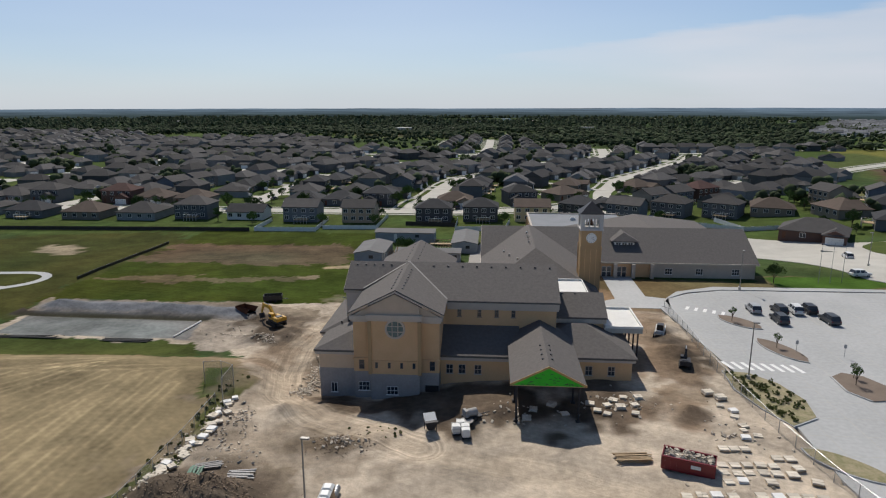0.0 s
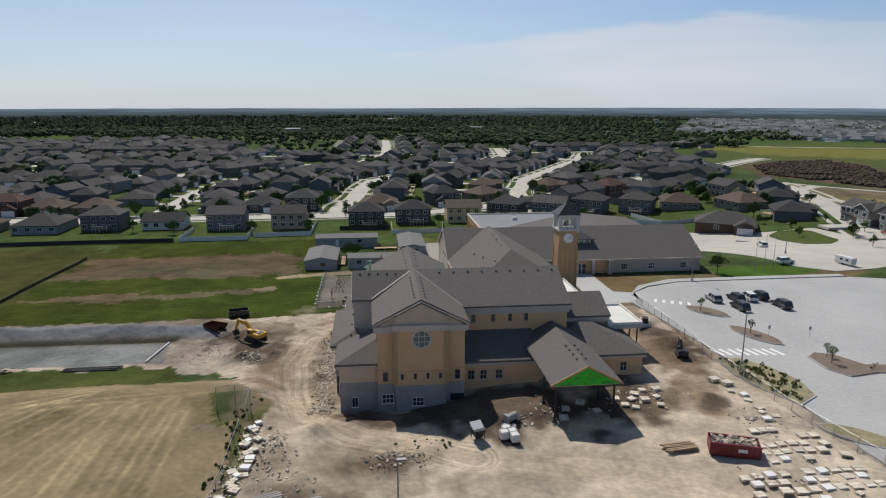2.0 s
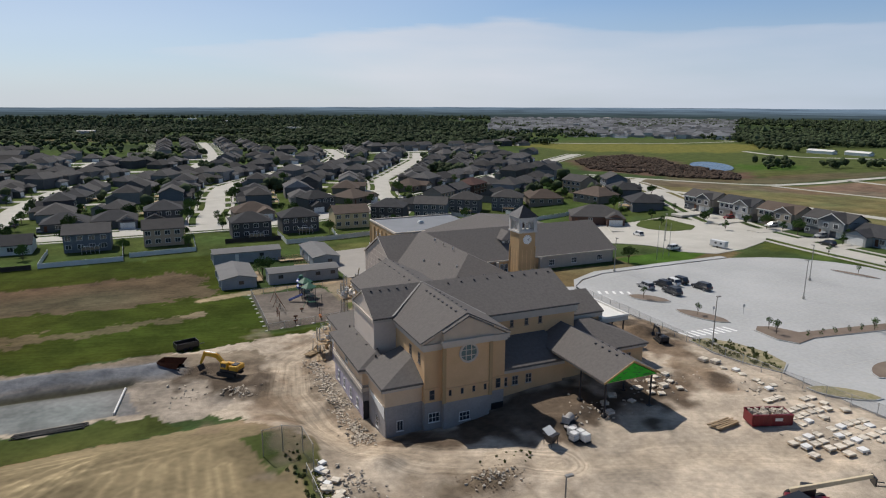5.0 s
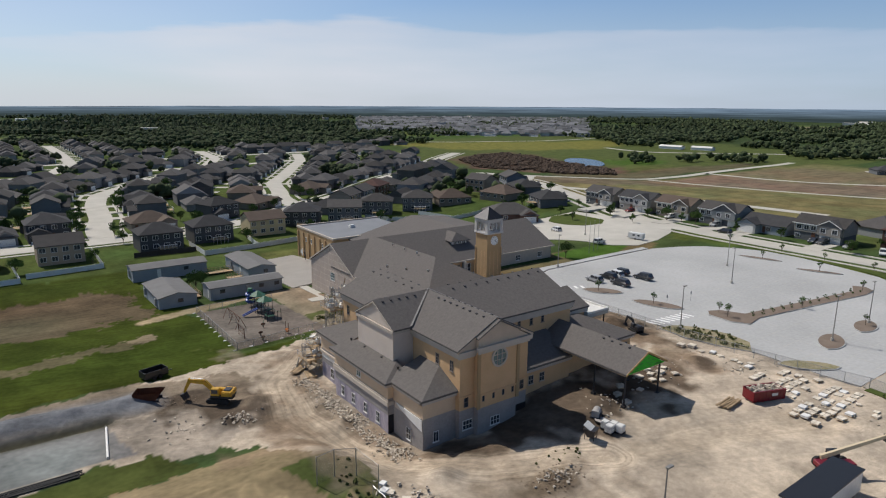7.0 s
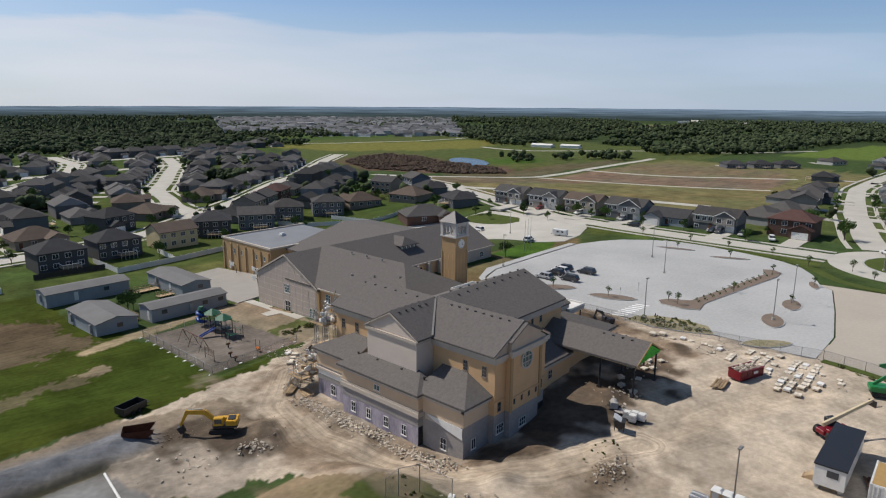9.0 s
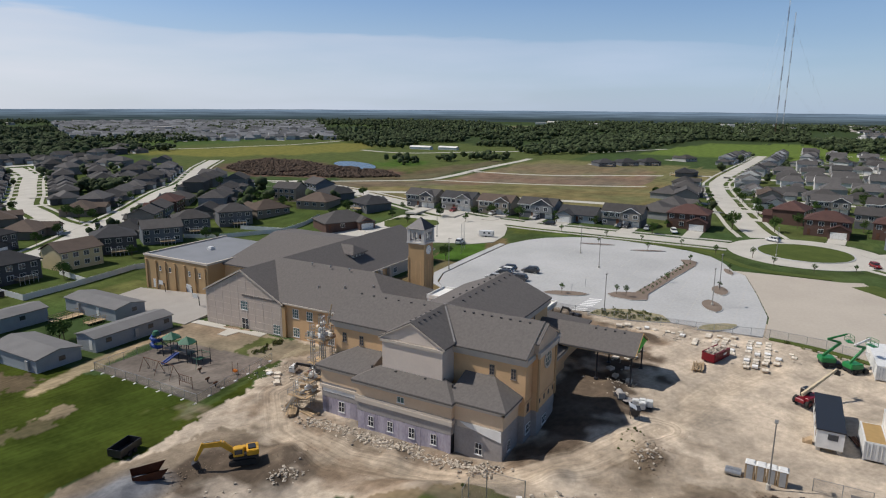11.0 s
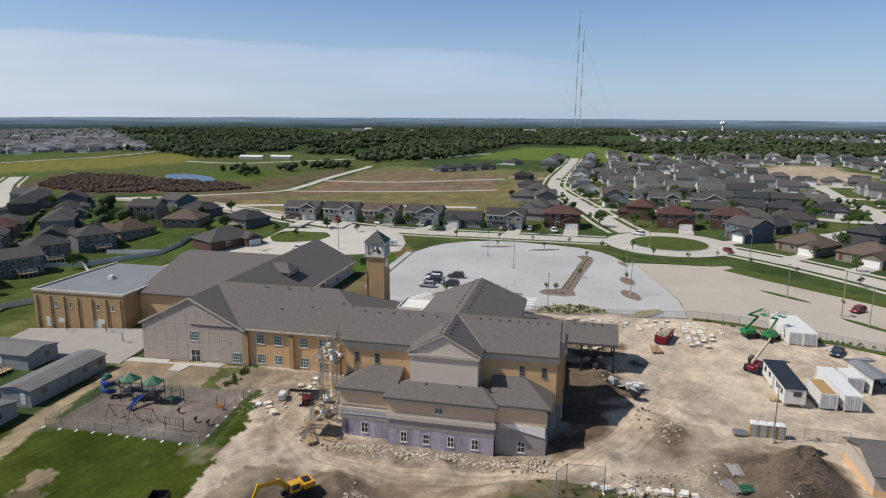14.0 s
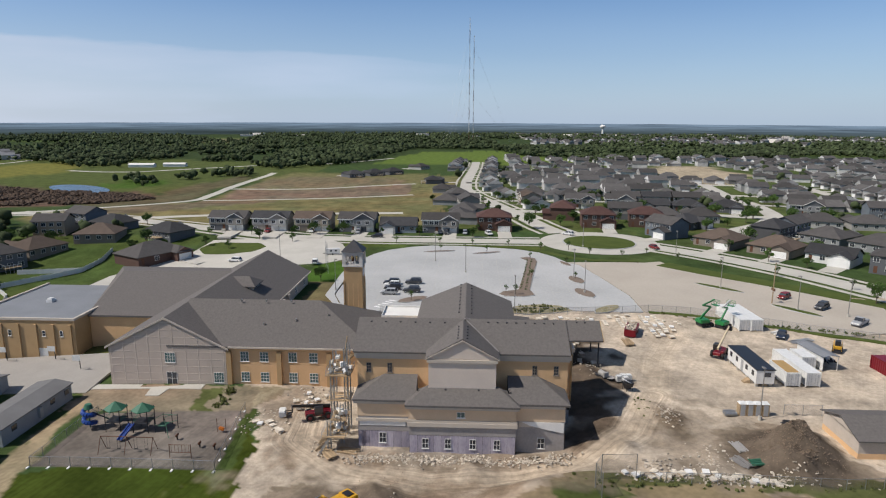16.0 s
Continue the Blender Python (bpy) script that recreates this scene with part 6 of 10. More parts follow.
def house(label, w, d, storeys, wall_m, roof_m, style, garage=1, deck=False, brick=None, seed=0):
    """A family house about the origin; its street front faces -y."""
    r = random.Random(seed)
    h = 2.65 * storeys + 0.3
    o = 0.5
    root = thing("house", label, "house", group="houses of the suburb")
    gw = 6.4                              # garage wing at one side of the front
    gx0 = w / 2 - gw if garage > 0 else -w / 2
    bm = B()
    box(bm, -w / 2, w / 2, -d / 2, d / 2, -1.2, h)
    body = part("wall", bm, wall_m, root)
    bm = B()
    box(bm, gx0, gx0 + gw, -d / 2 - 3.2, -d / 2 + 0.01, -1.2, 3.0)
    part("garage_wall", bm, brick or wall_m, root)
    bm = B()
    if style == "hip":
        hip(bm, -w / 2 - o, w / 2 + o, -d / 2 - o, d / 2 + o, h, 0.48)
    else:
        gable(bm, -w / 2 - o, w / 2 + o, -d / 2 - o, d / 2 + o, h, h + 0.23 * (d + 1), "x", 0.22)
    part("roof", bm, roof_m, root)
    if style != "hip":
        for s in (-1, 1):
            bm = B()
            faces(bm, [(s * (w / 2 - 0.05), -d / 2, h - 0.1), (s * (w / 2 - 0.05), d / 2, h - 0.1), (s * (w / 2 - 0.05), 0, h + 0.22 * d), (s * (w / 2 - 0.25), -d / 2, h - 0.1), (s * (w / 2 - 0.25), d / 2, h - 0.1), (s * (w / 2 - 0.25), 0, h + 0.22 * d)], [(0, 1, 2), (3, 5, 4), (0, 3, 4, 1), (1, 4, 5, 2), (2, 5, 3, 0)])
            part("gable_end", bm, wall_m, root)
    bm = B()
    ge = 2.95 if storeys == 1 else 3.0
    gable(bm, gx0 - o, gx0 + gw + o, -d / 2 - 3.2 - o, -d / 2 + (3.6 if storeys == 1 else 0.05), ge, ge + 1.75, "y", 0.2, 0.0 if style != "hip" or r.random() < 0.4 else 3.2, 0.0)
    part("garage_roof", bm, roof_m, root)
    bm = B()
    faces(bm, [(gx0, -d / 2 - 3.18, 2.95), (gx0 + gw, -d / 2 - 3.18, 2.95), (gx0 + gw / 2, -d / 2 - 3.18, 4.45), (gx0, -d / 2 - 2.9, 2.95), (gx0 + gw, -d / 2 - 2.9, 2.95), (gx0 + gw / 2, -d / 2 - 2.9, 4.45)], [(0, 1, 2), (5, 4, 3), (0, 3, 4, 1), (1, 4, 5, 2), (2, 5, 3, 0)])
    part("garage_gable", bm, wall_m, root)
    bm = B()
    yd = -d / 2 - 3.2
    for k in range(4):
        box(bm, gx0 + 0.75, gx0 + gw - 0.75, yd - 0.05, yd + 0.05, 0.05 + k * 0.56, 0.59 + k * 0.56)
    part("garage_door", bm, M["vinyl_white"], root, "white panelled garage door")
    # front door under a small porch, windows to the front and the back
    fx = -gx0 - gw + 1.6 if garage > 0 else gx0 + gw + 1.2
    bm = B()
    box(bm, fx - 0.5, fx + 0.5, -d / 2 - 0.06, -d / 2 + 0.02, 0.2, 2.3)
    part("door", bm, M["rust_steel"], root)

    def win(x, y, z, ww, hh, s):
        bm = B()
        box(bm, x - ww / 2 - 0.1, x + ww / 2 + 0.1, *sorted((y, y + s * 0.06)), z - hh / 2 - 0.1, z + hh / 2 + 0.1)
        f = part("window", bm, M["vinyl_white"], root)
        bm = B()
        box(bm, x - ww / 2, x - 0.04, *sorted((y, y + s * 0.09)), z - hh / 2, z + hh / 2)
        box(bm, x + 0.04, x + ww / 2, *sorted((y, y + s * 0.09)), z - hh / 2, z + hh / 2)
        pane_of(bm, M["dark_glass"], f)
    free = [x for x in np.linspace(-w / 2 + 1.6, w / 2 - 1.6, 4)]
    for st in range(storeys):
        for x in free:
            if st == 0 and (gx0 - 0.8 < x < gx0 + gw + 0.8 or abs(x - fx) < 1.2):
                continue
            win(x, -d / 2, 1.65 + st * 2.65, 1.5, 1.35, -1)
        for x in free[::1 if storeys == 2 else 1]:
            win(x + 0.3, d / 2, 1.65 + st * 2.65, 1.5, 1.3, 1)
    if deck:
        bm = B()
        zt = 0.9 if storeys == 1 else 1.3
        box(bm, -3.5, 1.5, d / 2 + 0.01, d / 2 + 3.6, zt - 0.15, zt)
        dk = part("deck", bm, M["timber"], root, "raised wooden back deck")
        bm = B()
        box(bm, -3.5, 1.5, d / 2 + 3.45, d / 2 + 3.55, zt + 0.9, zt + 1.0)
        for x in (-3.45, 1.45):
            box(bm, x - 0.05, x + 0.05, d / 2 + 0.1, d / 2 + 3.55, zt + 0.9, zt + 0.99)
        pane_of(bm, M["vinyl_white"], dk, "railing")
        for x in np.linspace(-3.4, 1.4, 5):
            bm = B()
            cyl(bm, (x, d / 2 + 3.5, -1), (x, d / 2 + 3.5, zt + 0.89), 0.06, n=5)
            pane_of(bm, M["vinyl_white"], dk, "post")
    return root


def split_house(label, wall_m, roof_m, low_m, big_gable=False, seed=0):
    """A broad split-level house, its garage below the upper floor; the street front faces -y."""
    w, d, h = 14.8, 9.6, 5.2
    root = thing("house", label, "house", group="houses of the suburb")
    bm = B()
    box(bm, -w / 2, w / 2, -d / 2, d / 2, 2.5, h)
    part("wall", bm, wall_m, root)
    bm = B()
    box(bm, -w / 2 + 0.15, w / 2 - 0.15, -d / 2 + 0.25, d / 2 - 0.05, -1.2, 2.5)
    part("lower_wall", bm, low_m, root)
    bm = B()
    gable(bm, -w / 2 - 0.5, w / 2 + 0.5, -d / 2 - 0.5, d / 2 + 0.5, h, h + 2.5, "x", 0.2)
    part("roof", bm, roof_m, root)
    for s in (-1, 1):
        bm = B()
        xo, xi = s * (w / 2 - 0.02), s * (w / 2 - 0.25)
        faces(bm, [(xo, -d / 2, h - 0.1), (xo, d / 2, h - 0.1), (xo, 0, h + 2.25), (xi, -d / 2, h - 0.1), (xi, d / 2, h - 0.1), (xi, 0, h + 2.25)], [(0, 1, 2), (3, 5, 4), (0, 3, 4, 1), (1, 4, 5, 2), (2, 5, 3, 0)])
        part("gable_end", bm, wall_m, root)
    # the bay over the garage, with a gable to the street
    g0, g1 = (0.2, 6.9) if not big_gable else (-1.6, 7.0)
    yb = -d / 2 - 1.2
    rise = 0.30 * (g1 - g0)
    bm = B()
    box(bm, g0, g1, yb, -d / 2 + 0.01, 2.4, h)
    part("bay_wall", bm, wall_m, root)
    gm = (g0 + g1) / 2
    bm = B()
    faces(bm, [(g0, yb, h - 0.05), (g1, yb, h - 0.05), (gm, yb, h + rise * 0.92), (g0, yb + 0.25, h - 0.05), (g1, yb + 0.25, h - 0.05), (gm, yb + 0.25, h + rise * 0.92)], [(0, 1, 2), (5, 4, 3), (0, 3, 4, 1), (1, 4, 5, 2), (2, 5, 3, 0)])
    part("bay_gable", bm, low_m, root)
    bm = B()
    gable(bm, g0 - 0.4, g1 + 0.4, yb - 0.4, 0.0, h + 0.02, h + rise + 0.1, "y", 0.18)
    part("bay_roof", bm, roof_m, root)
    for s in (-1, 1):
        bm = B()
        xe = gm + s * ((g1 - g0) / 2 + 0.45)
        faces(bm, [(xe, yb - 0.46, h - 0.2), (gm, yb - 0.46, h + rise - 0.12), (gm, yb - 0.46, h + rise + 0.14), (xe, yb - 0.46, h + 0.06), (xe, yb - 0.4, h - 0.2), (gm, yb - 0.4, h + rise - 0.12), (gm, yb - 0.4, h + rise + 0.14), (xe, yb - 0.4, h + 0.06)], [(0, 1, 2, 3), (7, 6, 5, 4), (0, 4, 5, 1), (3, 2, 6, 7), (1, 5, 6, 2), (0, 3, 7, 4)])
        part("rake_board", bm, M["vinyl_white"], root, "white rake board")
    bm = B()
    box(bm, -w / 2 - 0.5, g0 - 0.4, -d / 2 - 0.58, -d / 2 - 0.5, h - 0.18, h + 0.02)
    part("fascia", bm, M["vinyl_white"], root)
    for x in (g0 + 1.75, g1 - 1.75):
        bm = B()
        for k in range(4):
            box(bm, x - 1.45, x + 1.45, -d / 2 + 0.17, -d / 2 + 0.26, 0.05 + k * 0.56, 0.59 + k * 0.56)
        part("garage_door", bm, M["vinyl_white"], root, "white panelled garage door")

    def win(x, y, z, ww, hh, s):
        bm = B()
        box(bm, x - ww / 2 - 0.14, x + ww / 2 + 0.14, *sorted((y, y + s * 0.06)), z - hh / 2 - 0.14, z + hh / 2 + 0.14)
        f = part("window", bm, M["vinyl_white"], root)
        bm = B()
        for c in (-ww / 4, ww / 4):
            box(bm, x + c - ww / 4 + 0.04, x + c + ww / 4 - 0.04, *sorted((y, y + s * 0.09)), z - hh / 2, z + hh / 2)
        pane_of(bm, M["dark_glass"], f)
    for x in (-5.9, -3.6, -1.5):
        win(x, -d / 2, 4.0, 1.5, 1.3, -1)
    for x in (gm - 1.7, gm + 1.7):
        win(x, yb, 3.9, 1.5, 1.3, -1)
    for x in (-6.2, -2.2, 2.2, 6.2):
        win(x, d / 2, 4.0, 1.5, 1.3, 1)
    win(-6.2, -d / 2 + 0.25, 1.2, 1.4, 1.0, -1)
    bm = B()
    box(bm, -2.0, -0.9, -d / 2 + 0.18, -d / 2 + 0.27, 0.4, 2.45)
    part("door", bm, M["rust_steel"], root)
    for i in range(4):
        bm = B()
        box(bm, -2.2, -0.7, -d / 2 - 1.5 + i * 0.35, -d / 2 + 0.24, i * 0.16 - 0.1, (i + 1) * 0.16)
        part("step", bm, M["concrete"], root)
    return root


STONE_W, PALE_W, LINEN_W, ICE_W = [mat("siding_" + n, c, tuple(v * 0.88 for v in c), 0.6, 4, 0.8, spread=0.1) for n, c in
                                   {"stone": (0.27, 0.25, 0.225), "pale": (0.38, 0.375, 0.36), "linen": (0.34, 0.30, 0.245), "ice": (0.27, 0.31, 0.35)}.items()]
KINDS = [
    house("slate grey two-storey house with a dark hipped roof", 13, 11, 2, SLATE, RGREY, "hip", 1, True, seed=1),
    house("grey ranch house with a broad dark hipped roof", 15, 13, 1, GREY, RGREY, "hip", -1, seed=2),
    house("taupe ranch house with a brown hipped roof", 15, 13, 1, TAUPE, RBROWN, "hip", 1, seed=3),
    house("charcoal two-storey house with a black hipped roof", 13, 11, 2, CHAR, RBLACK, "hip", -1, True, seed=4),
    house("blue-grey two-storey house with a gabled roof", 13, 10, 2, BLUE, RGREY, "gable", 1, True, seed=5),
    house("cream two-storey house with a brown gabled roof", 13, 10, 2, CREAM, RBROWN, "gable", -1, seed=6),
    house("white ranch house with a dark gabled roof", 14, 10, 1, WHITE, RBLACK, "gable", 1, seed=7),
    house("brick-fronted house with a red-brown hipped roof", 14, 11, 2, BRICK, RRED, "hip", 1, brick=BRICK, seed=8),
    house("sand-coloured two-storey house with a grey gabled roof", 12, 10, 2, SAND, RGREY, "gable", -1, seed=9),
    house("dark brick ranch house with a grey hipped roof", 19, 14, 1, BRICK, RGREY, "hip", 1, brick=BRICK, seed=10),
    house("slate ranch house with a black hipped roof", 15, 12, 1, SLATE, RBLACK, "hip", 1, True, seed=11),
    split_house("stone-grey split-level house with white trim and twin garage doors", STONE_W, RGREY, SLATE, seed=12),
    split_house("linen-coloured split-level house with a brown roof", LINEN_W, RBROWN, TAUPE, seed=13),
    split_house("grey house with a broad front gable and white rake boards", GREY, RGREY, SLATE, True, seed=14),
    house("ice-blue ranch house with white garage and black roof", 14.5, 11, 1, ICE_W, RBLACK, "gable", -1, brick=PALE_W, seed=15),
    house("pale ranch house with a dark grey hipped roof", 15, 12, 1, PALE_W, RGREY, "hip", 1, seed=16),
    split_house("pale split-level house with a dark roof and white trim", PALE_W, RBLACK, STONE_W, seed=17),
]
drive_bm = B()
box(drive_bm, -2.7, 2.7, -14.5, 0, -0.6, 0.14)
drive_me = mesh_of(drive_bm, "driveway", M["concrete"])
drive_bm = B()
box(drive_bm, -2.7, 2.7, -9.5, 0, -0.6, 0.14)
drive_short = mesh_of(drive_bm, "driveway", M["concrete"])
placed, used = [], set()


def put_house(kind, x, y, turn, driveway=True, long=False):
    z = gz(x, y) + 0.15
    m = pose(x, y, z, 0, 0, turn)
    src = KINDS[kind]
    if kind not in used:
        used.add(kind)
        src.matrix_basis = m
    else:
        copy_thing(src, m)
    placed.append((x, y))
    if driveway:
        g = [c for c in src.children if c.name.startswith("garage_door")][0]
        gxm = sum(v.co.x for v in g.data.vertices) / len(g.data.vertices) + (2.0 if kind in (11, 12, 13, 16) else 0.0)
        gyf = min(v.co.y for v in g.data.vertices)
        ob = new("driveway", drive_me if long else drive_short)
        ob.matrix_basis = m @ pose(gxm, gyf, -0.15)
        tagged(ob, "concrete driveway from garage to street", "driveway", kind="structure")


# row behind the school field, its back gardens towards the field
for x, y, k in ((-203, 243, 1), (-181, 241, 10), (-157, 240, 2), (-135, 240, 1), (-115, 243, 0), (-94, 243, 6), (-71.5, 240, 4), (-49.5, 240, 8), (-21.5, 242, 3), (-4, 246, 3), (15.5, 247, 5)):
    put_house(k, x, y, 180)
for x, y, k, a in ((34.5, 255, 3, 150), (53, 255, 4, 150), (72, 262, 0, 146), (91, 259, 0, 146), (109, 258, 2, 160), (104, 213, 9, -30), (128, 245, 2, 100), (135, 268, 8, 100)):
    put_house(k, x, y, a)
# row across the street from the car park, fronts towards it
for y, k in ((200.5, 11), (182.7, 16), (165.2, 12), (146.9, 13), (130.1, 14), (113.0, 11)):
    put_house(k, 148, y, -90, long=True)
put_house(7, 156, 91, -90, long=True)
for x, y, k, a in ((174, 106, 1, -10), (196, 104, 15, -10), (240, 114, 1, -8), (392, 131, 10, 10), (440, 202, 10, 130), (455, 187, 10, 130), (470, 172, 10, 130), (530, 152, 15, 150), (330, 121, 15, 0)):
    put_house(k, x, y, a)
# beyond the roundabout
for x, y, k, a in ((166, 46, 7, -95), (168, 25, 7, -100), (143, 23, 4, 212), (125.5, 8, 2, 225), (112, -6, 2, 225), (98, -18, 6, 225), (83, -29, 0, 230), (68, -40, 10, 235), (49, -49, 1, 240), (187, 58, 7, 170)):
    put_house(k, x, y, a + 90 if k == 99 else a)


def along(line, gap, setback, rng, near=True):
    """House sites on both sides of a street: x, y and the turn that faces the street."""
    out, acc = [], gap * rng.random()
    for (x0, y0), (x1, y1) in zip(line, line[1:]):
        L = math.dist((x0, y0), (x1, y1))
        while acc < L:
            t = acc / L
            x, y = x0 + (x1 - x0) * t, y0 + (y1 - y0) * t
            dx, dy = (x1 - x0) / L, (y1 - y0) / L
            for s in (1, -1):
                hx, hy = x - s * dy * setback, y + s * dx * setback
                face = math.degrees(math.atan2(y - hy, x - hx)) + 90
                out.append((hx, hy, face))
            acc += gap * rng.uniform(0.95, 1.1)
        acc -= L
    return out


rng = random.Random(11)
SITE = [(-110, 20), (-60, -70), (30, -50), (70, -20), (125, 33), (125, 130), (118, 150), (108, 198), (60, 226), (-210, 226), (-210, 20)]
LOTS_EAST = [(158, 330), (158, 112), (400, 112), (640, 130), (640, 330), (330, 520), (235, 520), (215, 425), (180, 340)]


def road_near(x, y, least):
    for line in ALL_STREETS:
        for (x0, y0), (x1, y1) in zip(line, line[1:]):
            dx, dy = x1 - x0, y1 - y0
            t = max(0, min(1, ((x - x0) * dx + (y - y0) * dy) / (dx * dx + dy * dy)))
            if math.hypot(x - x0 - t * dx, y - y0 - t * dy) < least:
                return True
    return math.hypot(x - 127, y - 52.5) < 34


far_sites = []
GROVES = [(-290, 408, 22, 15), (-232, 414, 24, 13), (-112, 468, 24, 14), (-175, 352, 16, 12), (10, 356, 14, 10), (-60, 545, 30, 12), (120, 395, 12, 16)]


def in_grove(x, y):
    return any(math.hypot((x - a) / rx, (y - b) / ry) < 1 for a, b, rx, ry in GROVES)


MIX_W = [0, 1, 1, 2, 2, 3, 3, 4, 7, 8, 10, 10, 1, 2, 10]
MIX_E = [6, 15, 16, 14, 6, 11, 12, 10, 4, 15, 1, 13, 0]
for line in ALL_STREETS:
    for hx, hy, face in along(line, 16.6, 18.5, rng):
        p = (np.array([hx]), np.array([hy]))
        if inside(*p, SITE)[0] or inside(*p, LOTS_EAST)[0] or hx < -560 or in_grove(hx, hy):
            continue
        if any(abs(hx - a) < 16 and abs(hy - b) < 16 and math.hypot(hx - a, hy - b) < 15.5 for a, b in placed) or road_near(hx, hy, 13.5):
            continue
        if 60 < hx < 132 and 130 < hy < 232:
            continue
        d = math.hypot(hx + 40, hy - 60)
        east = hx > 140 and hy < 200
        if d < 300:
            put_house(rng.choice(MIX_E if east else MIX_W), hx, hy, face, True)
        else:
            placed.append((hx, hy))
            far_sites.append((hx, hy, face))
# back plots between the streets
for line in (A_STREET, B_STREET, W_STREETS[0], W_STREETS[1], C_STREET):
    for hx, hy, face in along(line, 17, 38, rng):
        p = (np.array([hx]), np.array([hy]))
        if inside(*p, SITE)[0] or inside(*p, LOTS_EAST)[0] or in_grove(hx, hy) or road_near(hx, hy, 13.5) or math.hypot(hx + 40, hy - 60) < 215 or hy < 270:
            continue
        if any(math.hypot(hx - a, hy - b) < 15.5 for a, b in placed):
            continue
        placed.append((hx, hy))
        far_sites.append((hx, hy, face + 180))
# blocks farther out, off the streets that can be made out
BARE = [(395, -60), (520, -58), (590, -100), (590, -150), (480, -150), (400, -95)]
for cx0, cx1, cy0, cy1, step in ((-560, 330, 300, 860, 19.5), (-1000, -420, 260, 900, 22), (180, 700, -420, 100, 25)):
    for x in np.arange(cx0, cx1, step):
        for y in np.arange(cy0, cy1, step):
            hx, hy = x + rng.uniform(-3, 3), y + rng.uniform(-3, 3)
            p = (np.array([hx]), np.array([hy]))
            if inside(*p, LOTS_EAST)[0] or road_near(hx, hy, 12) or math.hypot(hx + 40, hy - 60) < 330 or rng.random() < 0.10 or in_grove(hx, hy):
                continue
            if hy > 560 + 0.55 * abs(hx - 60) + 60 * math.sin(hx * 0.02):
                continue
            if inside(*p, [(215, 480), (250, 330), (480, 240), (620, 260), (650, 700), (330, 640), (230, 560)])[0] or inside(*p, BARE)[0] or hx > 520 and hy > 60:
                continue
            if any(abs(hx - a) < 15.5 and abs(hy - b) < 15.5 for a, b in placed):
                continue
            placed.append((hx, hy))
            far_sites.append((hx, hy, rng.choice((0, 90, 180, 270)) + 20 * math.sin(hx * 0.01)))
second = set()
# a second suburb on the far side of the meadow, row upon row
for i in range(45):
    for j in range(46):
        d, a = 930 + i * 20 + 6 * math.sin(j * 0.7), 0.50 + j * 0.0075
        if i % 5 == 4 or rng.random() < 0.34:
            continue
        hx, hy = -60 + d * math.sin(a) + rng.uniform(-4, 4), 20 + d * math.cos(a) + rng.uniform(-4, 4)
        if d < 1030 and a < 0.62:
            continue
        far_sites.append((hx, hy, math.degrees(-a) + rng.choice((0, 180))))
        second.add((hx, hy))
for i in range(560):
    hx, hy = rng.uniform(1100, 1800), rng.uniform(-1250, -20)
    if math.hypot(hx, hy - 80) > 1840:
        continue
    far_sites.append((hx, hy, rng.uniform(0, 360)))


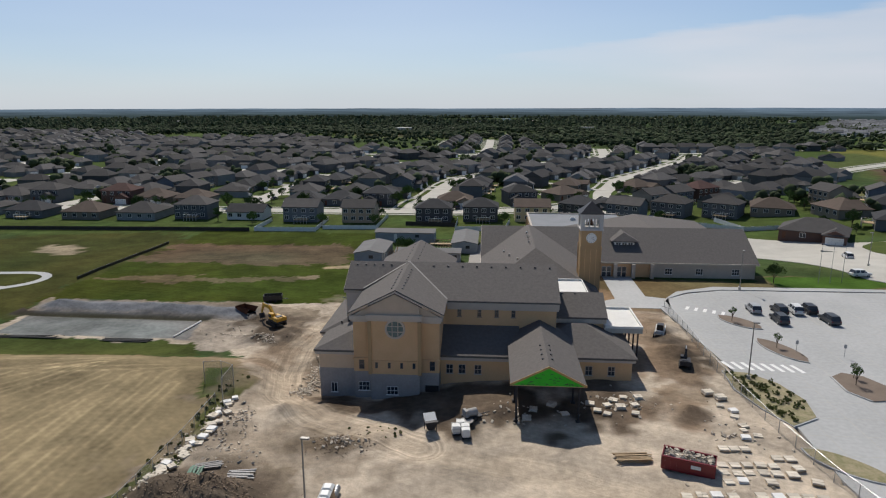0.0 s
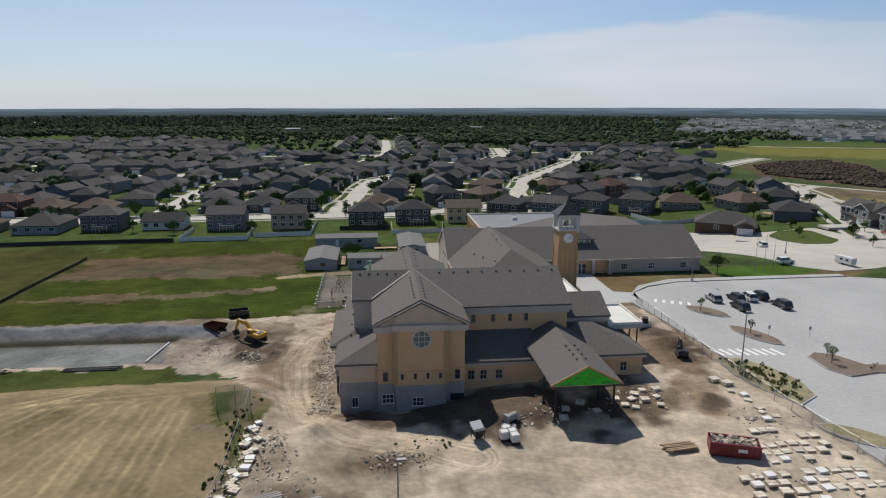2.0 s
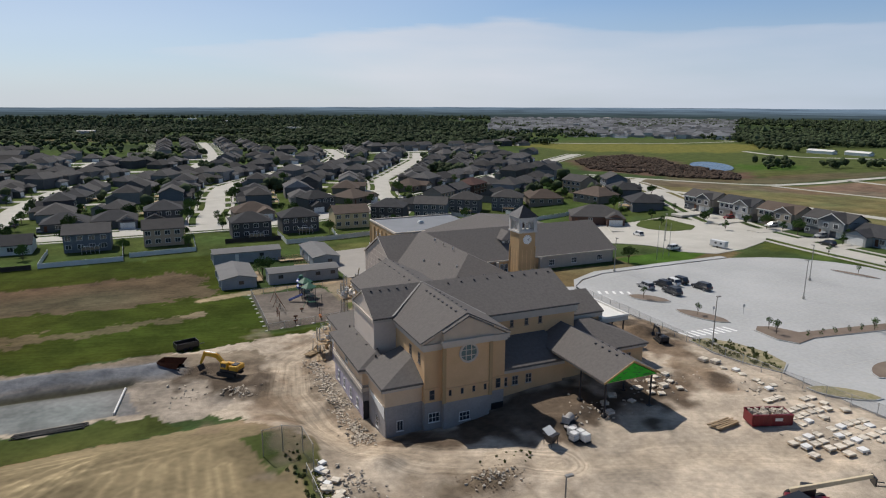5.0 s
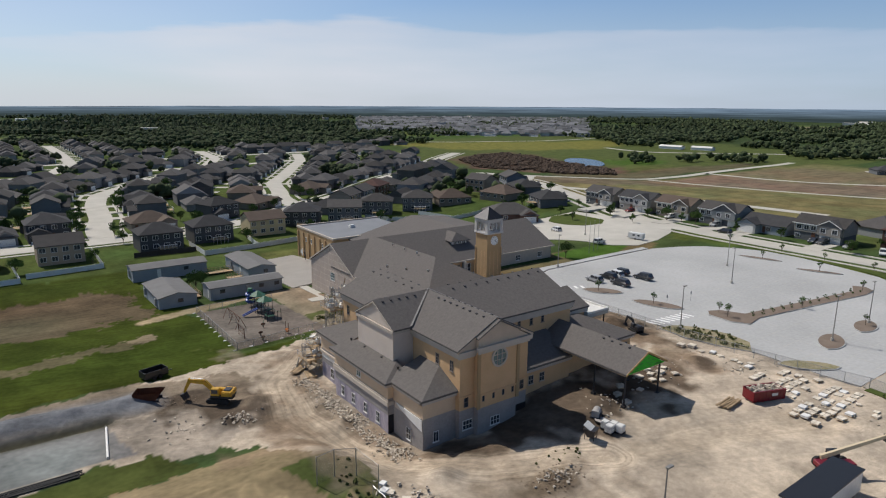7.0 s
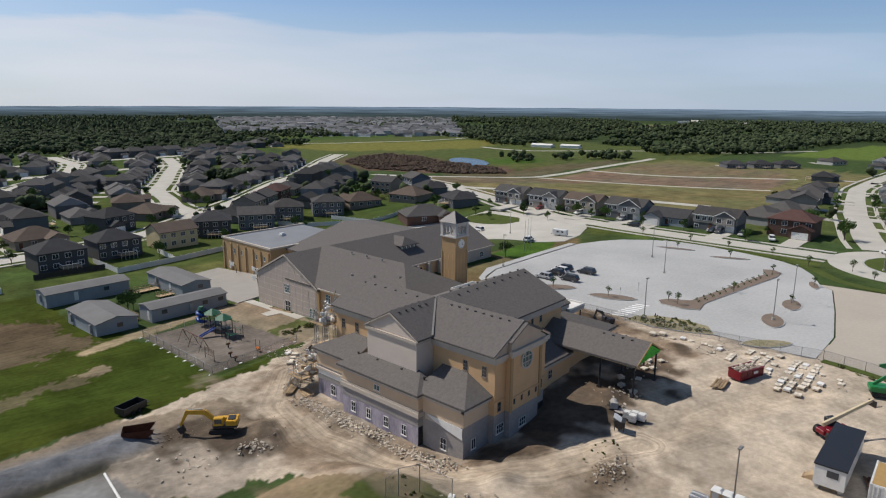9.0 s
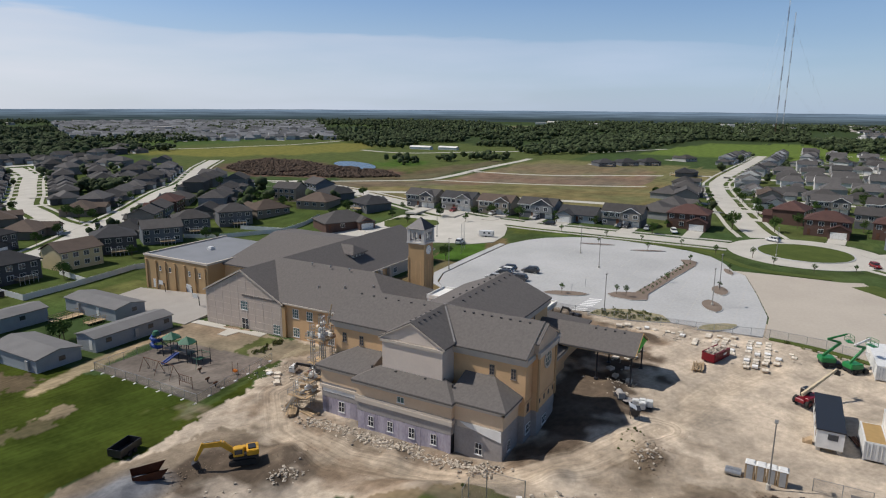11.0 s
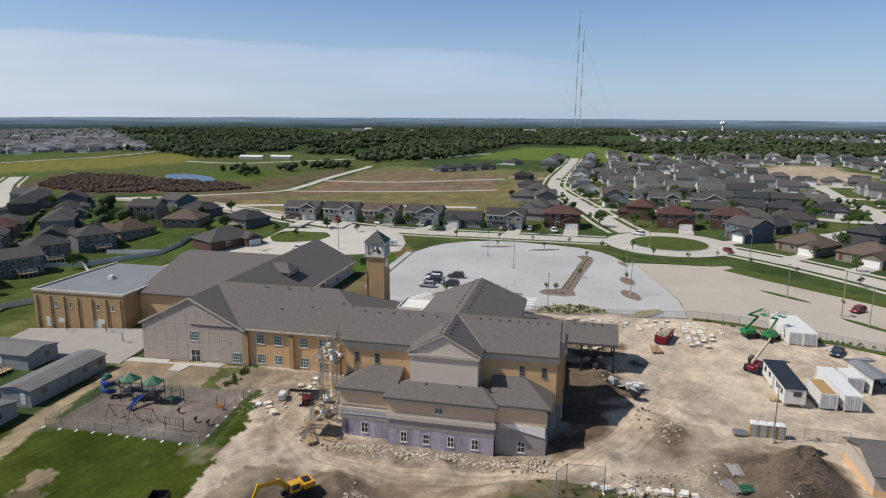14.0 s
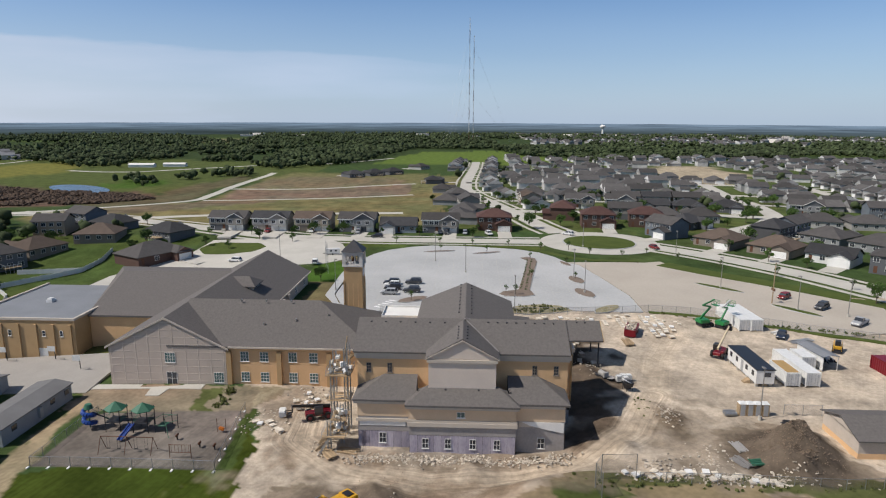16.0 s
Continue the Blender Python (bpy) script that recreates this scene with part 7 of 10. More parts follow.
def crowd(name, sites, label, walls="far_wall", hipped=0.85, roofs="far_roof"):
    """Far houses in one mesh: a body, a garage wing and two hipped roofs each."""
    vs, fs, mi = [], [], []

    def add(v, f, m):
        b = len(vs)
        vs.extend(v)
        fs.extend(tuple(b + i for i in q) for q in f)
        mi.extend([m] * len(f))
    boxf = [(4, 5, 6, 7), (0, 1, 5, 4), (1, 2, 6, 5), (2, 3, 7, 6), (3, 0, 4, 7)]
    roof = [(0, 1, 4), (1, 2, 5, 4), (2, 3, 5), (3, 0, 4, 5), (3, 2, 1, 0)]
    rr = random.Random(5)
    for x, y, a in sites:
        w, d = rr.uniform(12, 15), rr.uniform(10, 12)
        h = 5.3 if rr.random() < 0.4 else 2.9
        m = pose(x, y, gz(x, y), 0, 0, a)
        for x0, x1, y0, y1, hh in ((-w / 2, w / 2, -d / 2, d / 2, h), (w / 2 - 6.2, w / 2, -d / 2 - 3, -d / 2 + 2, 3.0)):
            add([tuple(m @ Vector(p)) for p in ((x0, y0, -2), (x1, y0, -2), (x1, y1, -2), (x0, y1, -2), (x0, y0, hh), (x1, y0, hh), (x1, y1, hh), (x0, y1, hh))], boxf, 0)
            x0, x1, y0, y1 = x0 - 0.5, x1 + 0.5, y0 - 0.5, y1 + 0.5
            k = rr.uniform(0.25, 0.5) if rr.random() < hipped else 0.02
            if x1 - x0 > y1 - y0:
                ym, q = (y0 + y1) / 2, (y1 - y0) * k
                top = [(x0 + q, ym), (x1 - q, ym)]
                c = [(x0, y1), (x0, y0), (x1, y0), (x1, y1)]
            else:
                xm, q = (x0 + x1) / 2, (x1 - x0) * k
                top = [(xm, y0 + q), (xm, y1 - q)]
                c = [(x0, y0), (x1, y0), (x1, y1), (x0, y1)]
            rise = 0.25 * min(x1 - x0, y1 - y0)
            add([tuple(m @ Vector((*p, hh))) for p in c] + [tuple(m @ Vector((*p, hh + rise))) for p in top], roof, 1)
            if k < 0.1:                   # a gable: its ends are wall, not roof
                mi[-5] = mi[-3] = 0
        # a pale garage door
        add([tuple(m @ Vector(p)) for p in ((w / 2 - 5.4, -d / 2 - 3.06, 0), (w / 2 - 0.8, -d / 2 - 3.06, 0), (w / 2 - 0.8, -d / 2 - 3.06, 2.3), (w / 2 - 5.4, -d / 2 - 3.06, 2.3))], [(0, 1, 2, 3)], 2)
        # its drive and its patch of lawn edge
        add([tuple(m @ Vector(p)) for p in ((w / 2 - 5.6, -d / 2 - 12, 0.1), (w / 2 - 0.4, -d / 2 - 12, 0.1), (w / 2 - 0.4, -d / 2 - 3, 0.1), (w / 2 - 5.6, -d / 2 - 3, 0.1))], [(0, 1, 2, 3)], 3)
    me = bpy.data.meshes.new(name)
    me.from_pydata(vs, [], fs)
    for k in (walls, roofs, "vinyl_white", "concrete"):
        me.materials.append(M[k])
    me.polygons.foreach_set("material_index", mi)
    return tagged(new(name, me), label, "houses", kind="stuff")


east_sites = [s for s in far_sites if s[0] > 140 and s[1] < 250 or s[:2] in second]
pale_set = set(east_sites)
crowd("far_houses", [s for s in far_sites if s not in pale_set], "grey-roofed suburban houses spread into the distance")
crowd("far_houses", [s for s in east_sites if s[:2] not in second], "newer far houses with pale walls and dark roofs", "far_wall_pale", 0.4)
crowd("far_houses", [s for s in east_sites if s[:2] in second], "far new houses with pale walls and light grey roofs", "far_wall_pale", 0.4, "far_roof_new")

# ---- trees ----
def leaf_cloud(rng, lumps, per, size):
    """Vertices and faces of a crown: small tilted leaf cards scattered over several uneven lumps."""
    vs, fs = [], []
    for (cx, cy, cz, r) in lumps:
        for _ in range(per):
            u, v = rng.uniform(-1, 1), rng.uniform(0, 2 * math.pi)
            s = math.sqrt(1 - u * u)
            k = r * rng.uniform(0.55, 1.08)
            p = Vector((cx + k * s * math.cos(v), cy + k * s * math.sin(v), cz + 0.85 * k * u))
            a = Vector((rng.uniform(-1, 1), rng.uniform(-1, 1), rng.uniform(-0.6, 0.6))).normalized()
            b = a.orthogonal().normalized()
            b = (Matrix.Rotation(rng.uniform(0, 6.28), 3, a) @ b)
            c = a.cross(b)
            q = size * rng.uniform(0.6, 1.3)
            i = len(vs)
            vs += [p + b * q, p + c * q * 0.7, p - b * q, p - c * q * 0.7 + a * q * 0.35]
            fs += [(i, i + 1, i + 2), (i, i + 2, i + 3)]
    return vs, fs


def make_tree(label, height, spread, seed, lumps_n=9, per=70, leaf_size=0.22):
    rng = random.Random(seed)
    root = thing("tree", label, "tree", group="young trees of the suburb")
    bm = B()
    fork = height * 0.32
    cyl(bm, (0, 0, -0.3), (0, 0, fork), height * 0.022, height * 0.016, 8)
    tips = []
    for i in range(6):
        a = i * 1.05 + rng.uniform(-0.3, 0.3)
        tip = Vector((math.cos(a) * spread * rng.uniform(0.35, 0.75), math.sin(a) * spread * rng.uniform(0.35, 0.75), height * rng.uniform(0.5, 0.85)))
        cyl(bm, (0, 0, fork * rng.uniform(0.7, 1.0)), tip, height * 0.011, height * 0.003, 5)
        tips.append(tip)
    cyl(bm, (0, 0, fork), (0, 0, height * 0.92), height * 0.014, height * 0.003, 5)
    part("trunk", bm, M["bark"], root, "slender trunk with limbs")
    lumps = [(t.x, t.y, t.z, spread * rng.uniform(0.3, 0.48)) for t in tips] + [(0, 0, height * 0.85, spread * 0.38), (0, 0, height * 0.62, spread * 0.5)]
    while len(lumps) < lumps_n:
        a = rng.uniform(0, 6.28)
        lumps.append((math.cos(a) * spread * 0.6, math.sin(a) * spread * 0.6, height * rng.uniform(0.45, 0.75), spread * rng.uniform(0.25, 0.4)))
    vs, fs = leaf_cloud(rng, lumps, per, leaf_size)
    me = bpy.data.meshes.new("crown")
    me.from_pydata(vs, [], fs)
    me.materials.append(M["leaf"])
    crown = new("crown", me)
    crown.parent = root
    return root


TREES = [make_tree("leafy green street tree with an uneven crown", 6.5, 2.3, 1), make_tree("broad leafy green garden tree", 8.0, 3.4, 2, 12, 80, 0.28),
         make_tree("small young staked tree with thin foliage", 4.0, 1.1, 3, 8, 26, 0.14), make_tree("dark green rounded garden tree", 5.5, 2.4, 4, 10, 90, 0.22)]
tree_used = set()


def put_tree(k, x, y, turn=0.0, scale=1.0, z=None):
    m = pose(x, y, gz(x, y) if z is None else z, 0, 0, turn) @ Matrix.Scale(scale, 4)
    if k not in tree_used:
        tree_used.add(k)
        TREES[k].matrix_basis = m
        return TREES[k]
    src = TREES[k]
    keep = src.scale.copy()
    src.scale = (1, 1, 1)
    ob = copy_thing(src, m)
    src.scale = keep
    return ob


rng = random.Random(21)
# the thin new trees of the car park
for x, y in ((44, 115.5), (46.5, 102.5), (51.5, 88.5), (70, 82.7), (52.5, 91), (95, 81), (69, 70.2), (89, 70), (107, 111), (105, 95)):
    put_tree(2, x, y, rng.uniform(0, 360), rng.uniform(0.6, 0.8), LOT + 0.15)
for x, y in ((119.5, 128), (119.5, 112), (119, 100), (117, 87), (110, 76), (112, 66), (104, 60), (100, 50), (107, 40), (98, 32), (88, 22), (76, 10), (62, -4)):
    put_tree(2, x, y, rng.uniform(0, 360), rng.uniform(0.6, 0.95))
for y in (205, 189, 171, 154, 137, 119, 102):
    put_tree(rng.choice((0, 3)), 136.5 + rng.uniform(-1, 1), y + rng.uniform(-3, 3), rng.uniform(0, 360), rng.uniform(0.5, 0.75))
for x, y, s in ((62.5, 143, 0.6), (48, -2, 1.1), (40, -8, 0.8), (116, 190, 0.6), (120, 200, 0.7), (118, 215, 0.6), (-26, 184, 0.7), (-24, 186, 0.6)):
    put_tree(rng.choice((0, 1, 3)), x, y, rng.uniform(0, 360), s)
n = 0
for line in ALL_STREETS:
    for hx, hy, face in along(line, 16, 7.2, rng):
        if math.hypot(hx + 40, hy - 60) > 330 or inside(np.array([hx]), np.array([hy]), SITE)[0] or rng.random() < 0.45 or inside(np.array([hx]), np.array([hy]), LOTS_EAST)[0]:
            continue
        if math.hypot(hx - 127, hy - 52) < 28:
            continue
        put_tree(rng.choice((0, 0, 3, 1)), hx, hy, rng.uniform(0, 360), rng.uniform(0.55, 0.95))
        n += 1
        if n > 130:
            break
for i in range(330):
    a = placed[rng.randrange(min(len(placed), 200))]
    hx, hy = a[0] + rng.uniform(-14, 14), a[1] + rng.uniform(-14, 14)
    if math.hypot(hx + 40, hy - 60) < 340 and not inside(np.array([hx]), np.array([hy]), SITE)[0] and not road_near(hx, hy, 6) and min(math.hypot(hx - p, hy - q) for p, q in placed) > 9:
        put_tree(rng.choice((1, 3, 1, 0)), hx, hy, rng.uniform(0, 360), rng.uniform(0.45, 0.9))


# woods and hedges far off: uneven crowns, each a cluster of ragged lumps, in a few large meshes
def lump_shape(level):
    ico = B()
    if level:
        bmesh.ops.create_icosphere(ico, subdivisions=1, radius=1.0)
    else:
        faces(ico, [(1, 0, 0), (0, 1, 0), (-1, 0, 0), (0, -1, 0), (0, 0, 1), (0, 0, -1)], [(0, 1, 4), (1, 2, 4), (2, 3, 4), (3, 0, 4), (1, 0, 5), (2, 1, 5), (3, 2, 5), (0, 3, 5)])
    ico.verts.index_update()
    out = np.array([v.co[:] for v in ico.verts]), np.array([[v.index for v in f.verts] for f in ico.faces])
    ico.free()
    return out


nr = np.random.RandomState(7)


def woods(name, xs, ys, size, label, lumps=3, flat=0.8, rise=(0.8, 1.7), leaves="leaf_wood", level=1, smooth=True):
    """xs, ys: trunks; size: crown radius of each."""
    n = len(xs)
    zs = ground_z(xs, ys)
    V, Fc = [], []
    shape_v, shape_f = lump_shape(level)
    k = len(shape_v)
    for j in range(lumps):
        r = size * nr.uniform(0.45, 0.85, n)
        cx, cy = xs + size * nr.uniform(-0.6, 0.6, n), ys + size * nr.uniform(-0.6, 0.6, n)
        cz = zs + size * nr.uniform(*rise, n)
        jit = nr.uniform(0.72, 1.2, (n, k, 1))
        turn = nr.uniform(0, 6.28, n)
        c, s = np.cos(turn)[:, None], np.sin(turn)[:, None]
        base = np.stack([shape_v[None, :, 0] * c - shape_v[None, :, 1] * s, shape_v[None, :, 0] * s + shape_v[None, :, 1] * c, np.broadcast_to(shape_v[None, :, 2], (n, k))], -1)
        v = base * jit * r[:, None, None] * np.array([1, 1, flat]) + np.stack([cx, cy, cz], 1)[:, None]
        f = shape_f[None] + (np.arange(n) * k)[:, None, None] + j * n * k
        V.append(v.reshape(-1, 3))
        Fc.append(f.reshape(-1, 3))
    V, Fc = np.concatenate(V), np.concatenate(Fc)
    me = bpy.data.meshes.new(name)
    me.vertices.add(len(V))
    me.vertices.foreach_set("co", V.astype(np.float32).ravel())
    me.loops.add(Fc.size)
    me.loops.foreach_set("vertex_index", Fc.astype(np.int32).ravel())
    me.polygons.add(len(Fc))
    me.polygons.foreach_set("loop_start", np.arange(0, Fc.size, 3, dtype=np.int32))
    me.polygons.foreach_set("use_smooth", np.full(len(Fc), smooth))
    me.update(calc_edges=True)
    me.materials.append(M[leaves])
    return tagged(new(name, me), label, "trees", kind="stuff")


def scatter(n, x0, x1, y0, y1, keep):
    x, y = nr.uniform(x0, x1, n), nr.uniform(y0, y1, n)
    k = keep(x, y)
    return x[k], y[k]


def clearings(x, y):
    return vnoise(x, y, 210, 41) + 0.5 * vnoise(x, y, 80, 42) < 0.98


def polar(x, y):
    return np.arctan2(x + 60, y - 20), np.hypot(x + 60, y - 20)


def wood_mask(x, y):
    ang, d = polar(x, y)
    # the wood's near edge, by direction: beyond the houses northwards, beyond the meadow eastwards
    near = np.interp(ang, [-0.8, -0.64, -0.5, -0.34, -0.17, 0.02, 0.2, 0.365, 0.507, 0.6, 0.63, 0.64, 0.8, 0.81, 0.87, 0.9, 0.95, 1.04, 1.13, 1.24, 1.29, 1.35, 1.40, 1.52, 1.57, 1.68, 1.75, 1.87, 2.0, 2.3],
                     [1180, 1110, 942, 893, 868, 761, 710, 662, 676, 740, 800, 2600, 2600, 1000, 815, 700, 650, 630, 640, 667, 738, 848, 1010, 1000, 735, 700, 785, 800, 950, 950])
    return (d > near + 40 * (vnoise(x, y, 60, 43) - 0.5)) & (ang > -0.8) & (ang < 2.3) & ~((ang > 0.49) & (ang < 0.845) & (d > 880))


near_w = scatter(88000, -1100, 1150, -900, 1250, lambda x, y: wood_mask(x, y) & (clearings(x, y) | (vnoise(x, y, 40, 49) > 0.62)) & (polar(x, y)[1] < 1090))
woods("woods", *near_w, nr.uniform(2.4, 5.0, len(near_w[0])), "dense dark green woods beyond the suburb", 2, 0.85, (0.6, 1.35), smooth=False)
mid_w = scatter(60000, -1900, 1900, -1700, 2000, lambda x, y: wood_mask(x, y) & (polar(x, y)[1] >= 1080) & (np.hypot(x, y - 80) < 1840) & (vnoise(x, y, 330, 44) + 0.6 * vnoise(x * 0.5, y, 120, 45) < 1.02))
woods("far_woods", *mid_w, nr.uniform(4, 7, len(mid_w[0])), "far belts of trees towards the horizon", 2, 0.85, (0.5, 1.2), level=0, smooth=False)
gd = scatter(11000, -900, 620, -420, 900, lambda x, y: (np.hypot(x + 40, y - 60) > 225) & ~inside(x, y, SITE) & ~inside(x, y, LOTS_EAST) & ~inside(x, y, [(205, 500), (225, 330), (480, 240), (700, 200), (760, 720), (640, 980), (330, 640)]) & ~inside(x, y, BARE) & (vnoise(x, y, 70, 46) > 0.42))
ok = np.array([(a < 140 or b > 250 or nr.uniform() < 0.3) and not road_near(a, b, 7) and min((a - p) ** 2 + (b - q) ** 2 for p, q in placed) > 81 for a, b in zip(*gd)])
woods("garden_trees", gd[0][ok], gd[1][ok], nr.uniform(1.6, 3.6, ok.sum()), "garden trees among the far houses", 3, 0.95)
mb = np.array([(a + nr.normal(0, r), b + nr.normal(0, r)) for a, b, r, n in ((372, 352, 5, 9), (404, 336, 4, 7), (438, 316, 7, 14), (458, 304, 5, 10), (352, 345, 6, 5), (382, 372, 9, 6), (440, 300, 8, 6), (520, 470, 8, 6)) for _ in range(n)])
woods("meadow_trees", mb[:, 0], mb[:, 1], nr.uniform(1.6, 3.8, len(mb)), "clumps of trees and scrub by the pond", 4, 0.95, smooth=False)
rb = scatter(13000, 205, 360, 270, 495, lambda x, y: inside(x, y, [(230, 388), (255, 442), (284, 464), (338, 478), (330, 426), (312, 395), (310, 361), (298, 320), (265, 290), (238, 310)]) & (vnoise(x, y, 14, 48) > 0.22))
woods("brush", *rb, nr.uniform(0.7, 1.7, len(rb[0])), "low red-brown brush on rough ground", 2, 0.7, (0.3, 0.8), "leaf_red")
cl = [(a + rx * nr.normal(0, 0.45), b + ry * nr.normal(0, 0.45)) for a, b, rx, ry in GROVES for _ in range(34)]
cl = np.array([c for c in cl if min((c[0] - p) ** 2 + (c[1] - q) ** 2 for p, q in placed) > 64 and not road_near(c[0], c[1], 6)])
woods("grove", cl[:, 0], cl[:, 1], nr.uniform(2.0, 3.8, len(cl)), "clumps of grown trees between the houses", 4, 0.9)

sb = scatter(26000, 300, 1500, 600, 1750, lambda x, y: (polar(x, y)[0] > 0.5) & (polar(x, y)[0] < 0.845) & (polar(x, y)[1] > 900) & (polar(x, y)[1] < 1850) & (vnoise(x, y, 90, 50) > 0.45))
woods("garden_trees", *sb, nr.uniform(1.8, 4.0, len(sb[0])), "young trees in the far suburb", 2, 0.95, level=0)

# ---- vehicles ----
def make_car(label, paint, kind="suv", L=4.7, W=1.85, H=1.68):
    """A car about the origin, its nose towards +x, wheels on z = 0."""
    root = thing("car", label, "car", group="parked cars")
    k = H / 1.68
    low = [(-L / 2, 0.45), (-L / 2 + 0.03, 0.85 * k), (-L / 2 + 0.10, 1.0 * k), (L / 2 - 1.25, 1.02 * k), (L / 2 - 0.25, 0.86 * k), (L / 2, 0.62), (L / 2 - 0.02, 0.38), (-L / 2 + 0.1, 0.32)]
    if kind == "suv":
        cab = [(-L / 2 + 0.12, 1.0 * k), (-L / 2 + 0.42, H - 0.06), (-L / 2 + 0.9, H), (0.25, H), (0.55, H - 0.08), (L / 2 - 1.25, 1.02 * k)]
    elif kind == "sedan":
        cab = [(-L / 2 + 0.75, 1.0 * k), (-L / 2 + 1.35, H - 0.05), (-0.3, H), (0.3, H - 0.06), (L / 2 - 1.2, 1.02 * k)]
    else:
        cab = [(-0.55, 1.0 * k), (-0.45, H - 0.05), (0.1, H), (0.7, H - 0.06), (L / 2 - 1.45, 1.02 * k)]

    def loft(bm, prof, w0, w1):
        z0, z1 = min(p[1] for p in prof), max(p[1] for p in prof)
        n = len(prof)
        half = [w0 / 2 + (w1 - w0) / 2 * (z - z0) / max(0.01, z1 - z0) for _, z in prof]
        vs = [(x, -h, z) for (x, z), h in zip(prof, half)] + [(x, h, z) for (x, z), h in zip(prof, half)]
        return faces(bm, vs, [tuple(range(n)), tuple(range(2 * n - 1, n - 1, -1))] + [(i, n + i, n + (i + 1) % n, (i + 1) % n) for i in range(n)])
    bm = B()
    loft(bm, low, W, W * 0.94)
    bmesh.ops.bevel(bm, geom=bm.edges[:], offset=0.05, segments=1, affect="EDGES")
    part("body", bm, paint, root)
    bm = B()
    loft(bm, cab, W * 0.93, W * 0.76)
    bmesh.ops.bevel(bm, geom=bm.edges[:], offset=0.04, segments=1, affect="EDGES")
    glass = part("cabin_glass", bm, M["dark_glass"], root, "dark tinted windows")
    bm = B()
    x0, x1 = cab[1][0] + 0.12, cab[-2][0] - 0.02
    box(bm, x0, x1, -W * 0.385, W * 0.385, H - 0.06, H + 0.02)
    for x in (x0 + 0.05, (x0 + x1) / 2, x1 - 0.02):
        for s in (-1, 1):
            cbox(bm, (x, s * W * 0.425, H - 0.33), (0.09, 0.07, 0.6), Matrix.Rotation(s * 0.22, 3, "X"))
    part("roof", bm, paint, root)
    if kind == "pickup":
        bm = B()
        box(bm, -L / 2 + 0.12, -0.7, -W * 0.40, W * 0.40, 0.99, 1.03)
        part("load_bed", bm, M["black_paint"], root)
    for x in (-L / 2 + 0.85, L / 2 - 0.9):
        for s in (-1, 1):
            bm = B()
            cyl(bm, (x, s * (W / 2 - 0.2), 0.34), (x, s * (W / 2 + 0.01), 0.34), 0.34, n=14)
            wheel = part("wheel", bm, M["rubber"], root)
            bm = B()
            cyl(bm, (x, s * (W / 2), 0.34), (x, s * (W / 2 + 0.02), 0.34), 0.21, n=10)
            pane_of(bm, M["silver"], wheel, "rim")
    for s in (-1, 1):
        bm = B()
        box(bm, L / 2 - 0.16, L / 2 - 0.02, s * W * 0.33 - 0.2, s * W * 0.33 + 0.2, 0.66, 0.8)
        part("headlight", bm, M["white_trim"], root)
        bm = B()
        box(bm, -L / 2 - 0.02, -L / 2 + 0.12, s * W * 0.38 - 0.12, s * W * 0.38 + 0.12, 0.75, 0.95)
        part("tail_light", bm, M["red"], root)
    return root


def at(x, y, turn=0.0, dz=0.0, z=None):
    return pose(x, y, (gz(x, y) if z is None else z) + dz, 0, 0, turn)


CARS = {"black": make_car("black SUV parked on the concrete", M["black_paint"]), "white": make_car("white SUV parked on the concrete", M["white_paint"]),
        "silver": make_car("silver crossover parked on the concrete", M["silver"], "suv", 4.5, 1.82, 1.6), "charcoal": make_car("charcoal SUV parked on the concrete", M["charcoal"], "suv", 4.8, 1.9, 1.72),
        "sedan": make_car("dark blue sedan with tinted windows", M["navy"], "sedan", 4.7, 1.82, 1.46), "red": make_car("dark red hatchback at the kerb", M["car_red"], "suv", 4.3, 1.8, 1.5),
        "pickup": make_car("silver pickup truck with an open bed", M["silver"], "pickup", 5.6, 1.95, 1.8), }
car_used = set()


def put_car(k, x, y, turn, z=None, dz=0.14):
    m = at(x, y, turn, dz, z)
    if k not in car_used:
        car_used.add(k)
        CARS[k].matrix_basis = m
    else:
        copy_thing(CARS[k], m)


for k, x, y, a in (("black", 60.5, 122.5, 90), ("charcoal", 61.5, 116.5, 92), ("white", 57.8, 122, 88), ("black", 54.8, 121.6, 90), ("silver", 50.2, 122, 88), ("charcoal", 52.6, 116.2, 90)):
    put_car(k, x, y, a, LOT, 0)
for k, x, y, a in (("white", 98, 181, 80), ("white", 84.5, 150, 10), ("red", 52, 19, 130), ("charcoal", 43, 14, 130), ("pickup", 30.5, 12, 130), ("silver", 141, 103, 180), ("white", 140, 93.5, 200), ("black", 131.5, 137, 90), ("white", 142, 62, 60), ("red", 116, 35, 200), ("sedan", 131, 15, 30), ("sedan", 141, 113, 180), ("charcoal", 141, 110.5, 180), ("red", 141, 183, 180), ("white", 141.5, 165, 180),
                   ("silver", 140.5, 146, 180), ("black", -14, 270, 90), ("white", 20, 268, 20), ("silver", -90, 275, 100), ("sedan", -100, 290, 80), ("charcoal", 58, 300, 60)):
    put_car(k, x, y, a)
put_car("sedan", 21.5, 33.5, 150, dz=0)
